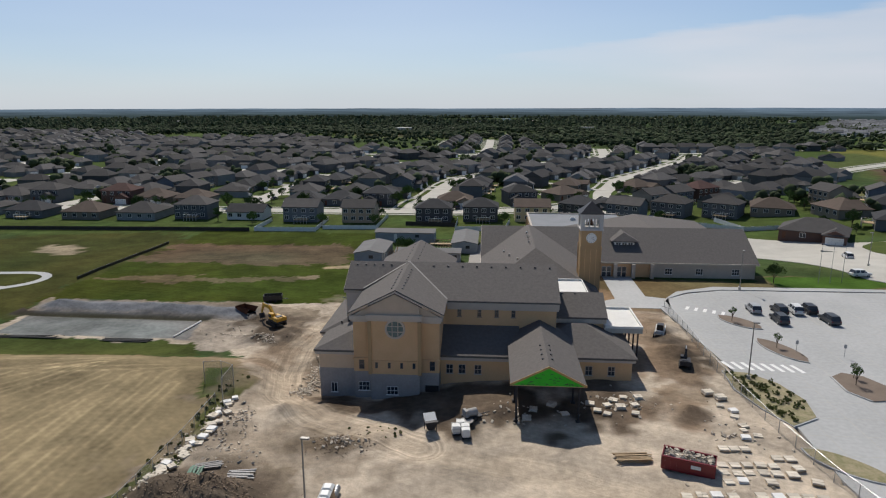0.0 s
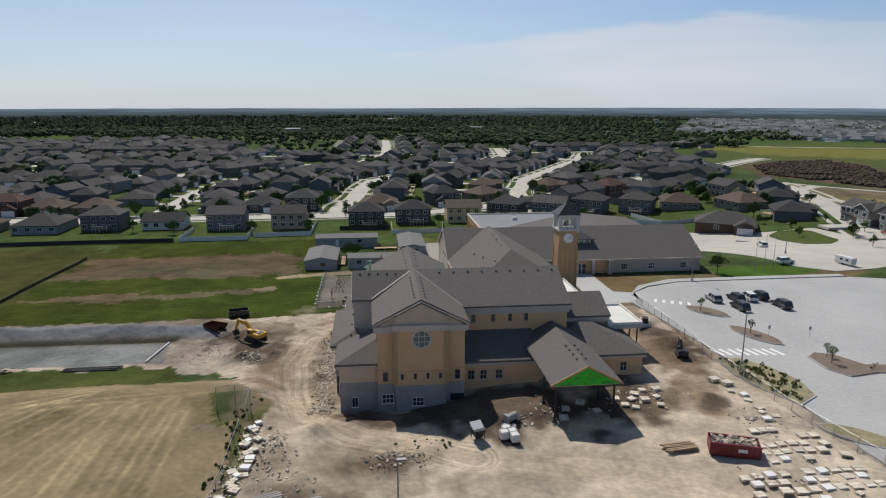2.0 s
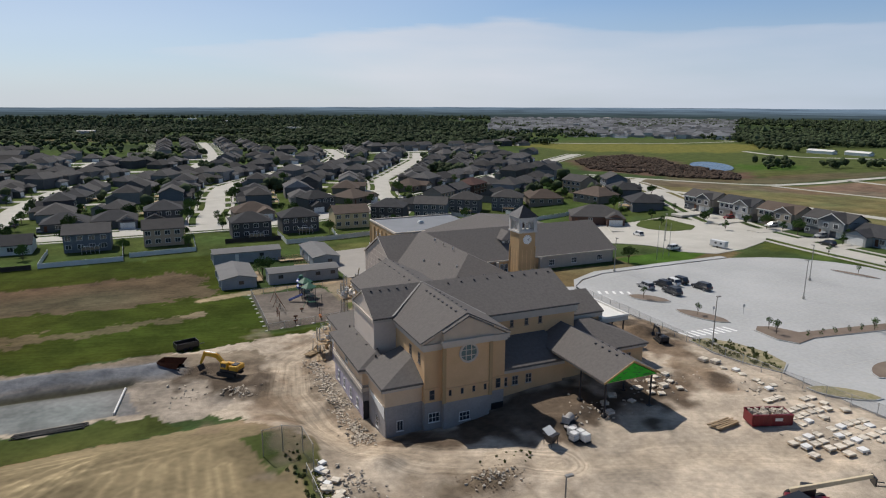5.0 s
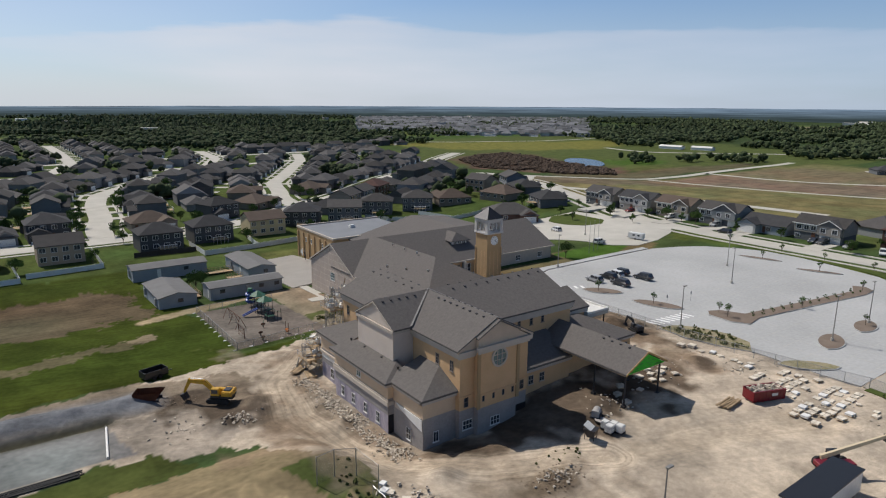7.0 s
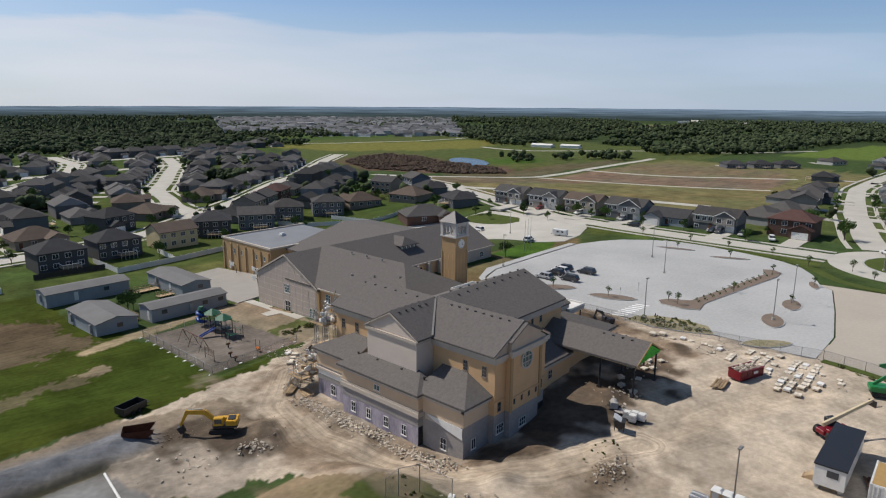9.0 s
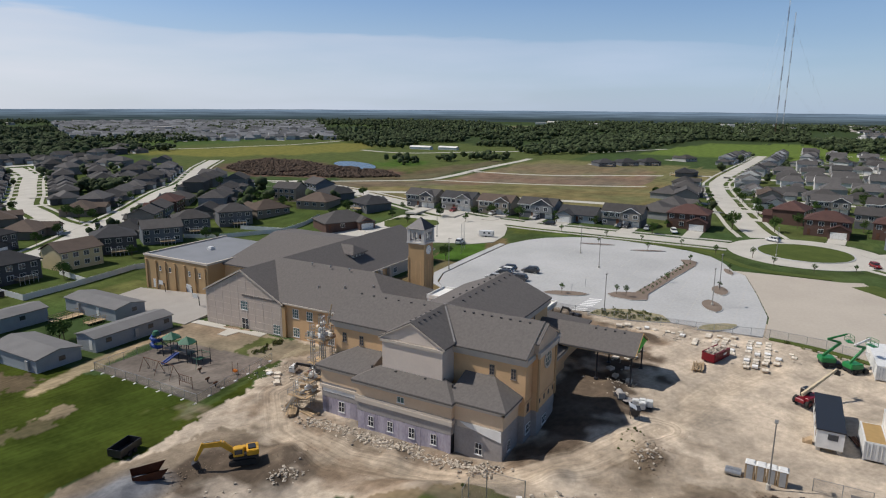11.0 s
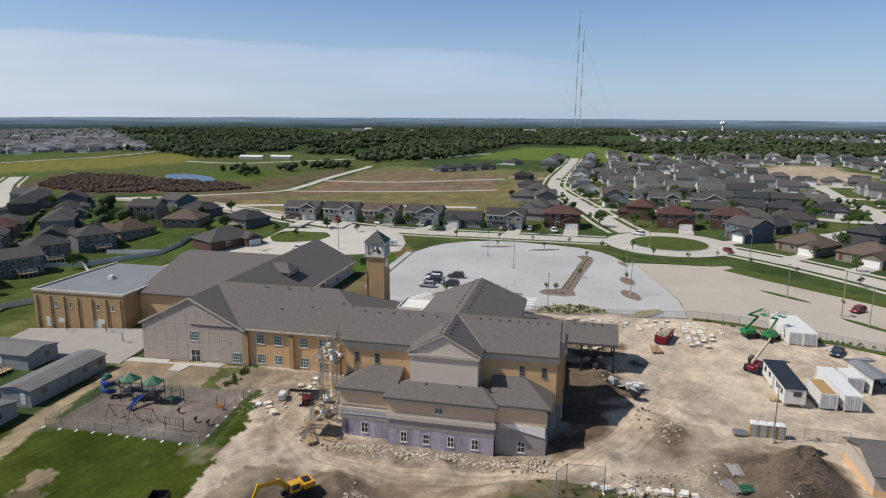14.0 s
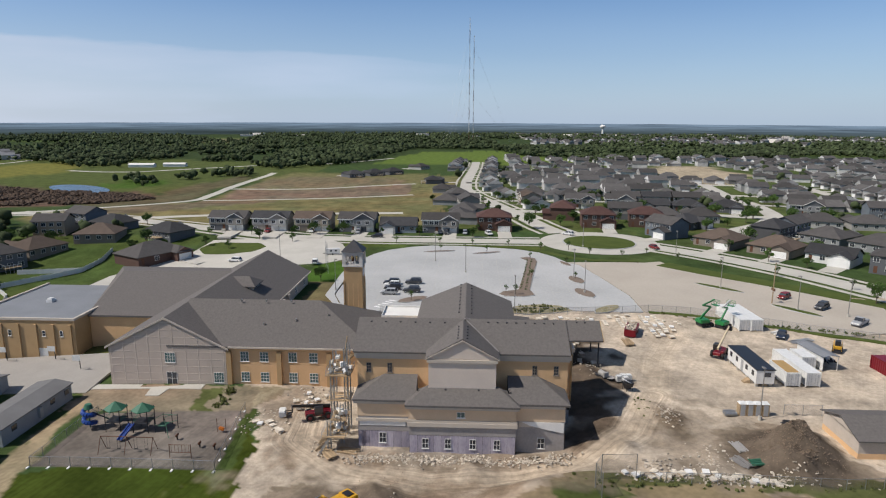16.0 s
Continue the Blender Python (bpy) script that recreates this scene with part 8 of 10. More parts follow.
# a white camper trailer and a low flatbed by the lawn
camper = thing("camper_trailer", "white camper trailer parked beside the lawn", "trailer", (99, 147.4, gz(99, 147) + 0.13), 100)
camper.scale = (0.72, 0.72, 0.72)
bm = B()
box(bm, -3.4, 3.4, -1.2, 1.2, 0.5, 2.9)
bmesh.ops.bevel(bm, geom=bm.edges[:], offset=0.12, segments=2, affect="EDGES")
part("body", bm, M["white_paint"], camper)
for x in (-1.5, 0.8):
    bm = B()
    box(bm, x - 0.5, x + 0.5, -1.23, 1.23, 1.6, 2.3)
    part("window", bm, M["dark_glass"], camper)
for s in (-1, 1):
    bm = B()
    cyl(bm, (0, s * 1.0, 0.35), (0, s * 1.2, 0.35), 0.35, n=12)
    part("wheel", bm, M["rubber"], camper)
bm = B()
box(bm, 3.4, 4.6, -0.06, 0.06, 0.45, 0.6)
part("drawbar", bm, M["steel_dark"], camper)

# ---- lamp posts, masts, flagpoles ----
def make_lamp(h=8.6, material=None):
    root = thing("lamp_post", "tall slim lamp post with a flat head on a concrete foot", "lamp post", group="lamp posts of the car park")
    bm = B()
    cyl(bm, (0, 0, -0.3), (0, 0, 0.7), 0.28, n=12)
    part("footing", bm, M["concrete"], root)
    bm = B()
    cyl(bm, (0, 0, 0.7), (0, 0, h), 0.10, 0.07, 10)
    part("pole", bm, M["bronze_pole"], root)
    bm = B()
    box(bm, -0.12, 0.75, -0.2, 0.2, h - 0.08, h + 0.1)
    bmesh.ops.bevel(bm, geom=bm.edges[:], offset=0.03, segments=1, affect="EDGES")
    part("head", bm, M["bronze_pole"], root)
    return root


lamp = make_lamp()
lamp.matrix_basis = at(37.3, 89.7, 0, 0, LOT)
for x, y, a in ((76, 102, 90), (54.5, 70, 0), (71, 70.4, 180), (53, 136.8, -90), (94, 164, 200), (41.5, 20.5, 90), (62, 31.5, 90), (37, 11, 60), (-17.5, 54.6, 0), (91, 112, 90), (118, 60, 0), (104, 31, 0)):
    copy_thing(lamp, at(x, y, a, 0, LOT if x > 35 and y < 137 and y > 58 else None))
pole = thing("flagpole", "bare silver flagpole on the lawn", "flagpole", group="flagpoles")
bm = B()
cyl(bm, (0, 0, 0), (0, 0, 9), 0.07, 0.035, 8)
cyl(bm, (0, 0, 9), (0, 0, 9.15), 0.09, 0.05, 8)
part("mast", bm, M["galvanised"], pole)
pole.matrix_basis = at(72, 143)
for x, y in ((75, 144), (78, 145)):
    copy_thing(pole, at(x, y))
upole = thing("utility_pole", "brown timber utility pole with a transformer box", "utility pole", (47.5, 24, LOT))
bm = B()
cyl(bm, (0, 0, -0.2), (0, 0, 10.5), 0.15, 0.11, 8)
part("post", bm, M["timber"], upole)
bm = B()
box(bm, -0.9, 0.9, -0.1, 0.1, 3.3, 3.9)
part("sign_board", bm, M["rust_steel"], upole)
for dx, h in ((0, 230), (62, 205)):
    mast = thing("radio_mast", "slender red and white guyed lattice mast", "mast", (1130 + dx, 108 - dx * 0.13, 0), group="radio masts")
    for i in range(10):
        bm = B()
        z0, z1 = h * i / 10, h * (i + 1) / 10
        for q in range(3):
            a0, a1 = q * 2.094, (q + 1) * 2.094
            p0, p1 = (0.9 * math.cos(a0), 0.9 * math.sin(a0)), (0.9 * math.cos(a1), 0.9 * math.sin(a1))
            cyl(bm, (*p0, z0), (*p0, z1), 0.16, n=4)
            for s in range(5):
                za, zb = z0 + (z1 - z0) * s / 5, z0 + (z1 - z0) * (s + 1) / 5
                cyl(bm, (*p0, za), (*p1, zb), 0.09, n=3)
        part("section", bm, M["rust_steel"] if i % 2 == 0 else M["white_paint"], mast)
    for q in range(3):
        bm = B()
        a = q * 2.094 + 0.4
        for f in (0.45, 0.9):
            cyl(bm, (0, 0, h * f), (80 * math.cos(a), 80 * math.sin(a), 0), 0.05, n=3)
        part("guy_wire", bm, M["galvanised"], mast)

# small signs in the car park
for x, y in ((48.8, 100.8), (55.5, 99.5)):
    sg = thing("sign_post", "small grey sign on a thin post", "sign", (x, y, LOT), group="car park signs")
    bm = B()
    cyl(bm, (0, 0, 0), (0, 0, 2.2), 0.035, n=6)
    part("post", bm, M["galvanised"], sg)
    bm = B()
    box(bm, -0.22, 0.22, -0.03, -0.005, 1.5, 2.1)
    part("panel", bm, M["silver"], sg)

# ---- machines ----
def tracks(root, w, l, h, gauge):
    for s in (-1, 1):
        bm = B()
        y = s * gauge / 2
        n = 7
        arc = [(l / 2 - h / 2 + h / 2 * math.sin(math.pi * i / n), h / 2 - h / 2 * math.cos(math.pi * i / n)) for i in range(n + 1)]
        prof = arc + [(-x, h - z) for x, z in arc]
        k = len(prof)
        faces(bm, [(x, y - w / 2, z) for x, z in prof] + [(x, y + w / 2, z) for x, z in prof], [tuple(range(k)), tuple(range(2 * k - 1, k - 1, -1))] + [(i, k + i, k + (i + 1) % k, (i + 1) % k) for i in range(k)])
        part("track", bm, M["rubber"], root, "black crawler track")


def link(bm, p, q, r0, r1):
    """A box beam from p to q."""
    p, q = Vector(p), Vector(q)
    d = q - p
    m = d.to_track_quat("X", "Z").to_matrix()
    L = d.length
    vs = []
    for x, r in ((0, r0), (L, r1)):
        vs += [(x, -r * 0.6, -r), (x, r * 0.6, -r), (x, r * 0.6, r), (x, -r * 0.6, r)]
    faces(bm, [m @ Vector(v) + p for v in vs], [(3, 2, 1, 0), (4, 5, 6, 7), (0, 1, 5, 4), (1, 2, 6, 5), (2, 3, 7, 6), (3, 0, 4, 7)])


def excavator(label, x, y, turn, s, paint, reach, dz=0.0):
    e = thing("excavator", label, "excavator", (x, y, gz(x, y) + dz), turn)
    k = lambda *v: tuple(c * s for c in v)
    tracks(e, 0.6 * s, 4.4 * s, 0.95 * s, 2.6 * s)
    bm = B()
    box(bm, -2.6 * s, 1.5 * s, -1.35 * s, 1.35 * s, 1.1 * s, 1.5 * s)
    part("deck", bm, M["steel_dark"], e)
    bm = B()
    box(bm, -2.7 * s, -0.7 * s, -1.4 * s, 1.4 * s, 1.5 * s, 2.45 * s)
    box(bm, -0.7 * s, 1.4 * s, -1.35 * s, -0.4 * s, 1.5 * s, 2.3 * s)
    bmesh.ops.bevel(bm, geom=bm.edges[:], offset=0.12 * s, segments=2, affect="EDGES")
    part("engine_cover", bm, paint, e)
    bm = B()
    box(bm, -2.2 * s, -1.0 * s, -0.7 * s, 0.8 * s, 2.44 * s, 2.62 * s)
    part("engine_grille", bm, M["black_paint"], e)
    bm = B()
    box(bm, -0.3 * s, 1.4 * s, 0.35 * s, 1.3 * s, 1.5 * s, 3.0 * s)
    bmesh.ops.bevel(bm, geom=bm.edges[:], offset=0.1 * s, segments=1, affect="EDGES")
    cab = part("cab", bm, paint, e)
    bm = B()
    box(bm, -0.15 * s, 1.43 * s, 0.45 * s, 1.2 * s, 2.0 * s, 2.85 * s)
    box(bm, -0.05 * s, 1.2 * s, 0.33 * s, 1.33 * s, 2.0 * s, 2.8 * s)
    pane_of(bm, M["dark_glass"], cab, "window")
    bm = B()
    link(bm, k(1.2, -0.15, 1.9), k(reach * 0.42, -0.15, 3.7), 0.38 * s, 0.45 * s)
    link(bm, k(reach * 0.42, -0.15, 3.7), k(reach * 0.85, -0.15, 3.7), 0.45 * s, 0.3 * s)
    part("boom", bm, paint, e)
    bm = B()
    link(bm, k(reach * 0.80, -0.15, 4.1), k(reach, -0.15, 1.2), 0.35 * s, 0.2 * s)
    part("stick", bm, paint, e)
    bm = B()
    cyl(bm, k(1.6, -0.15, 2.6), k(reach * 0.42, -0.15, 3.2), 0.1 * s)
    cyl(bm, k(reach * 0.45, -0.15, 4.25), k(reach * 0.8, -0.15, 4.25), 0.09 * s)
    part("hydraulic_ram", bm, M["galvanised"], e)
    bm = B()
    faces(bm, [k(reach - 0.3, -0.7, 1.3), k(reach - 0.3, 0.4, 1.3), k(reach + 0.6, 0.4, 0.9), k(reach + 0.6, -0.7, 0.9), k(reach - 0.8, -0.7, 0.1), k(reach - 0.8, 0.4, 0.1), k(reach - 0.1, 0.4, -0.2), k(reach - 0.1, -0.7, -0.2)], [(3, 2, 1, 0), (4, 5, 6, 7), (0, 1, 5, 4), (1, 2, 6, 5), (2, 3, 7, 6), (3, 0, 4, 7)])
    part("bucket", bm, M["steel_dark"], e)
    return e


excavator("yellow tracked excavator on churned earth, boom lowered", -41.2, 116.6, 138, 0.8, M["yellow"], 7.4, 0.4)
excavator("small dark mini excavator beside the fence", 29.6, 94.0, 75, 0.55, M["steel_dark"], 6.2)


def skid_steer(x, y, turn, paint, label):
    r = thing("skid_steer", label, "loader", (x, y, gz(x, y)), turn)
    for sx in (-0.6, 0.6):
        for s in (-1, 1):
            bm = B()
            cyl(bm, (sx, s * 0.62, 0.42), (sx, s * 0.92, 0.42), 0.42, n=12)
            part("wheel", bm, M["rubber"], r)
    bm = B()
    box(bm, -1.3, 0.9, -0.6, 0.6, 0.4, 1.1)
    bmesh.ops.bevel(bm, geom=bm.edges[:], offset=0.08, segments=1, affect="EDGES")
    part("body", bm, paint, r)
    bm = B()
    box(bm, -0.7, 0.6, -0.5, 0.5, 1.1, 2.05)
    part("cab", bm, M["black_paint"], r)
    bm = B()
    for s in (-1, 1):
        link(bm, (-1.2, s * 0.72, 1.5), (1.1, s * 0.72, 0.9), 0.14, 0.1)
        link(bm, (1.1, s * 0.72, 0.9), (1.5, s * 0.72, 0.3), 0.1, 0.1)
    part("lift_arms", bm, paint, r)
    bm = B()
    faces(bm, [(1.5, -0.95, 0.05), (1.5, 0.95, 0.05), (2.3, 0.95, 0.02), (2.3, -0.95, 0.02), (1.45, -0.95, 0.65), (1.45, 0.95, 0.65), (1.6, 0.95, 0.6), (1.6, -0.95, 0.6)], [(0, 1, 2, 3), (4, 7, 6, 5), (0, 4, 5, 1), (0, 3, 7, 4), (1, 5, 6, 2)])
    part("bucket", bm, M["steel_dark"], r)


skid_steer(29.2, 107.4, 250, M["white_paint"], "white and black skid-steer loader on the dirt")
skid_steer(9, 31, 200, M["white_paint"], "white skid-steer loader near the containers")
skid_steer(14.5, 25.5, 150, M["yellow"], "yellow skid-steer loader at the yard's edge")


def telehandler(x, y, turn, paint, boom_m, label, tip, dz=0.0):
    r = thing("telehandler", label, "telehandler", (x, y, gz(x, y) + dz), turn)
    for sx in (-1.5, 1.5):
        for s in (-1, 1):
            bm = B()
            cyl(bm, (sx, s * 0.85, 0.65), (sx, s * 1.25, 0.65), 0.65, n=14)
            w = part("wheel", bm, M["rubber"], r)
            bm = B()
            cyl(bm, (sx, s * 1.25, 0.65), (sx, s * 1.27, 0.65), 0.3, n=10)
            pane_of(bm, paint, w, "rim")
    bm = B()
    box(bm, -2.3, 2.2, -0.7, 0.7, 0.6, 1.25)
    box(bm, -1.9, 0.4, -1.2, -0.6, 0.7, 1.6)
    bmesh.ops.bevel(bm, geom=bm.edges[:], offset=0.08, segments=1, affect="EDGES")
    part("chassis", bm, paint, r)
    bm = B()
    box(bm, -0.7, 0.7, 0.35, 1.15, 1.0, 2.4)
    bmesh.ops.bevel(bm, geom=bm.edges[:], offset=0.08, segments=1, affect="EDGES")
    cab = part("cab", bm, M["black_paint"], r)
    bm = B()
    box(bm, -0.6, 0.72, 0.42, 1.17, 1.55, 2.3)
    pane_of(bm, M["dark_glass"], cab, "window")
    bm = B()
    link(bm, (-2.0, -0.1, 1.9), tip, 0.28, 0.2)
    part("boom", bm, boom_m, r)
    bm = B()
    tx, ty, tz = tip
    box(bm, tx, tx + 0.15, -0.7, 0.5, tz - 0.9, tz)
    for yy in (-0.5, 0.3):
        box(bm, tx + 0.1, tx + 1.3, yy - 0.06, yy + 0.06, tz - 0.9, tz - 0.82)
    part("fork", bm, M["black_paint"], r)


telehandler(10.6, 50.6, -35, M["red"], M["cream"], "telehandler with a raised cream boom", (5.6, -0.1, 4.6))
telehandler(-14.6, 125.6, 110, M["red"], M["black_paint"], "red telehandler with a black boom by the scaffold", (4.2, -0.1, 2.6))


def boom_lift(x, y, turn, arm, label):
    r = thing("boom_lift", label, "aerial lift", (x, y, gz(x, y)), turn, group="boom lifts")
    for sx in (-1.1, 1.1):
        for s in (-1, 1):
            bm = B()
            cyl(bm, (sx, s * 0.8, 0.48), (sx, s * 1.15, 0.48), 0.48, n=12)
            part("wheel", bm, M["rubber"], r)
    bm = B()
    box(bm, -1.6, 1.6, -0.75, 0.75, 0.4, 0.85)
    part("chassis", bm, M["steel_dark"], r)
    bm = B()
    box(bm, -1.9, 0.5, -1.1, 1.1, 0.95, 1.8)
    bmesh.ops.bevel(bm, geom=bm.edges[:], offset=0.12, segments=2, affect="EDGES")
    part("turntable", bm, M["green_lift"], r)
    bm = B()
    link(bm, (-1.4, 0, 1.8), (1.2, 0, 4.4), 0.22, 0.2)
    link(bm, (1.2, 0, 4.4), (-1.0, 0, 4.9), 0.2, 0.17)
    part("lower_boom", bm, M["green_lift"], r)
    bm = B()
    link(bm, (-1.0, 0, 4.9), (2.0, 0, 6.0), 0.18, 0.13)
    part("upper_boom", bm, arm, r)
    bm = B()
    for z in (4.7, 5.25, 5.8):
        for a, b in (((2.0, -0.8), (2.0, 0.8)), ((2.0, 0.8), (2.9, 0.8)), ((2.9, 0.8), (2.9, -0.8)), ((2.9, -0.8), (2.0, -0.8))):
            cyl(bm, (*a, z), (*b, z), 0.035, n=5)
    for c in ((2.0, -0.8), (2.0, 0.8), (2.9, 0.8), (2.9, -0.8)):
        cyl(bm, (*c, 4.7), (*c, 5.8), 0.035, n=5)
    box(bm, 2.0, 2.9, -0.8, 0.8, 4.62, 4.7)
    part("basket", bm, M["green_lift"], r)


boom_lift(28, 47.5, -70, M["green_lift"], "green articulated boom lift, arm folded up")
boom_lift(27, 43.8, -50, M["white_paint"], "green boom lift with a pale upper arm")


# ---- containers, trailer, dumpsters ----
def container(x, y, turn, L, material, label, top=None, w=2.44, h=2.6, doors=True, category="container"):
    r = thing("storage_container", label, category, (x, y, gz(x, y)), turn, group="containers in the yard")
    bm = B()
    n = int(L / 0.28)
    xs = np.linspace(-L / 2, L / 2, n * 2 + 1)
    prof = [(xx, -w / 2 + (0.05 if i % 4 in (1, 2) else 0.0)) for i, xx in enumerate(xs)]
    outline = prof + [(xx, -yy) for xx, yy in prof[::-1]]
    prism(bm, outline, 0.1, h)
    part("corrugated_body", bm, material, r)
    bm = B()
    for sx in (-1, 1):
        for sy in (-1, 1):
            box(bm, sx * L / 2 - 0.1, sx * L / 2 + 0.1, sy * w / 2 - 0.09, sy * w / 2 + 0.09, 0, h + 0.03)
    for sy in (-1, 1):
        box(bm, -L / 2, L / 2, sy * w / 2 - 0.07, sy * w / 2 + 0.07, h - 0.1, h + 0.025)
    part("frame", bm, material, r)
    if top:
        bm = B()
        box(bm, -L / 2 + 0.12, L / 2 - 0.12, -w / 2 + 0.12, w / 2 - 0.12, h - 0.02, h + 0.012)
        part("roof_sheet", bm, top, r)
    if doors:
        for s in (-1, 1):
            bm = B()
            ya, yb = sorted((s * 0.03, s * (w / 2 - 0.12)))
            box(bm, -L / 2 - 0.05, -L / 2 + 0.02, ya, yb, 0.2, h - 0.15)
            d = part("door", bm, material, r)
            bm = B()
            for f in (0.3, 0.7):
                yy = ya + (yb - ya) * f
                cyl(bm, (-L / 2 - 0.09, yy, 0.2), (-L / 2 - 0.09, yy, h - 0.15), 0.025, n=5)
            pane_of(bm, M["galvanised"], d, "lock_bar")


container(-0.8, 43.2, 2, 6.1, M["white_paint"], "white storage container with a rusty tan roof", M["tan_paint"])
container(2.3, 39.8, 2, 12.2, M["white_paint"], "long white storage container with a bright roof")
container(6.3, 36.6, 2, 4.5, M["white_paint"], "short white container beside a carport")
container(31.0, 40.2, 3, 12.2, M["white_paint"], "long white storage container near the boom lifts")
container(31.0, 37.6, 3, 12.2, M["white_paint"], "long white storage container set alongside another")
container(3, 22.5, 4, 6.1, M["red"], "red storage container at the edge of the yard")
car_port = thing("carport", "grey-roofed open carport on posts", "shelter", (7.6, 33.2, gz(7.6, 33.2)), 8)
bm = B()
gable(bm, -4, 4, -1.7, 1.7, 2.8, 3.1, "x", 0.1)
part("roof", bm, M["roof_flat"], car_port)
for sx in (-3.8, 0, 3.8):
    for sy in (-1.5, 1.5):
        bm = B()
        cyl(bm, (sx, sy, 0), (sx, sy, 2.8), 0.06, n=6)
        part("post", bm, M["white_paint"], car_port)
bm = B()
box(bm, -3.9, 3.9, 1.45, 1.5, 0.1, 2.75)
part("side_sheet", bm, M["white_paint"], car_port)

office = thing("office_trailer", "white site office trailer with a black roof on blocks", "site office", (1.8, 48.3, gz(2, 48)), 1)
bm = B()
box(bm, -6.2, 6.2, -1.6, 1.6, 0.6, 3.1)
part("body", bm, M["white_paint"], office)
bm = B()
box(bm, -6.32, 6.32, -1.72, 1.72, 3.1, 3.26)
part("roof", bm, M["black_paint"], office, "black membrane roof")
for x in (-4.8, -2.2, 2.0, 4.6):
    bm = B()
    box(bm, x - 0.45, x + 0.45, 1.59, 1.65, 1.7, 2.6)
    part("window", bm, M["dark_glass"], office)
bm = B()
box(bm, -6.25, -6.19, -0.9, 0.3, 1.9, 2.7)
part("window", bm, M["dark_glass"], office)
for x in (-0.3,):
    bm = B()
    box(bm, x - 0.45, x + 0.45, 1.59, 1.65, 0.7, 2.75)
    part("door", bm, M["silver"], office)
for x in (-5.5, -2, 2, 5.5):
    for s in (-1.2, 1.2):
        bm = B()
        box(bm, x - 0.25, x + 0.25, s - 0.25, s + 0.25, -0.1, 0.7)
        part("block", bm, M["concrete"], office)
for i in range(4):
    bm = B()
    box(bm, -4.6, -3.4, 1.85 + i * 0.28, 2.15 + i * 0.28, 0, 0.72 - i * 0.18)
    part("step", bm, M["timber"], office)

dump = thing("roll_off_dumpster", "red steel roll-off dumpster heaped with pale rubble", "dumpster", (21.9, 65.3, gz(22, 65)), -21)
bm = B()
L, W, H = 5.4, 2.3, 1.65
box(bm, -L / 2, L / 2, -W / 2, W / 2, 0.15, 0.3)
for s in (-1, 1):
    box(bm, -L / 2, L / 2, s * W / 2 - 0.05, s * W / 2 + 0.05, 0.3, H)
    box(bm, s * L / 2 - 0.05, s * L / 2 + 0.05, -W / 2, W / 2, 0.3, H - 0.01)
part("box", bm, M["red"], dump)
bm = B()
for s in (-1, 1):
    for x in np.linspace(-L / 2 + 0.3, L / 2 - 0.3, 9):
        box(bm, x - 0.06, x + 0.06, s * (W / 2 + 0.04) - 0.05, s * (W / 2 + 0.04) + 0.05, 0.2, H - 0.05)
    box(bm, -L / 2 - 0.06, L / 2 + 0.06, s * W / 2 - 0.1, s * W / 2 + 0.1, H - 0.02, H + 0.1)
part("ribs", bm, M["red"], dump)
bm = B()
box(bm, 0.3, 1.3, -W / 2 - 0.115, -W / 2 - 0.09, 0.9, 1.3)
part("plate", bm, M["white_paint"], dump, "white plate with unreadable print")
for s in (-1, 1):
    for x in (-2.1, 2.1):
        bm = B()
        cyl(bm, (x, s * 0.7, 0.1), (x, s * 0.9, 0.1), 0.12, n=8)
        part("roller", bm, M["steel_dark"], dump)
rng = random.Random(31)
bm = B()
for i in range(260):
    p = (rng.uniform(-L / 2 + 0.3, L / 2 - 0.3), rng.uniform(-W / 2 + 0.25, W / 2 - 0.25), rng.uniform(1.1, 1.75))
    cbox(bm, p, (rng.uniform(0.15, 0.6), rng.uniform(0.1, 0.4), rng.uniform(0.08, 0.25)), Euler([rng.uniform(-0.7, 0.7) for _ in range(3)]).to_matrix())
box(bm, -L / 2 + 0.06, L / 2 - 0.06, -W / 2 + 0.06, W / 2 - 0.06, 0.31, 1.2)
load = part("rubble_load", bm, M["rubble"], dump, "pale broken masonry")
tagged(load, kind="stuff")

black_box = thing("dump_trailer", "black open dump trailer at the lawn's edge", "trailer", (-47.3, 132.7, gz(-47, 132.7)), 14)
for args in ((-2, 2, -1.1, -1.03, 0.5, 1.5), (-2, 2, 1.03, 1.1, 0.5, 1.5), (-2, -1.93, -1.1, 1.1, 0.5, 1.49), (1.93, 2, -1.1, 1.1, 0.5, 1.49)):
    bm = B()
    box(bm, *args)
    part("side", bm, M["black_paint"], black_box)
bm = B()
box(bm, -2, 2, -1.1, 1.1, 0.4, 0.5)
box(bm, 2, 3.2, -0.08, 0.08, 0.4, 0.52)
part("bed", bm, M["black_paint"], black_box)
for x in (-0.5, 0.5):
    for s in (-1, 1):
        bm = B()
        cyl(bm, (x, s * 1.12, 0.33), (x, s * 1.32, 0.33), 0.33, n=12)
        part("wheel", bm, M["rubber"], black_box)
rust = thing("spoil_skip", "rusty steel tipping skip beside the gravel heap", "skip", (-50.2, 124.2, gz(-50, 124) + 0.4), 150)
bm = B()
faces(bm, [(-1.6, -1.1, 0), (1.6, -1.1, 0), (1.6, 1.1, 0), (-1.6, 1.1, 0), (-2.5, -1.2, 1.2), (1.8, -1.2, 1.1), (1.8, 1.2, 1.1), (-2.5, 1.2, 1.2)], [(3, 2, 1, 0), (0, 1, 5, 4), (1, 2, 6, 5), (2, 3, 7, 6)])
bmesh.ops.solidify(bm, geom=bm.faces[:], thickness=0.09)
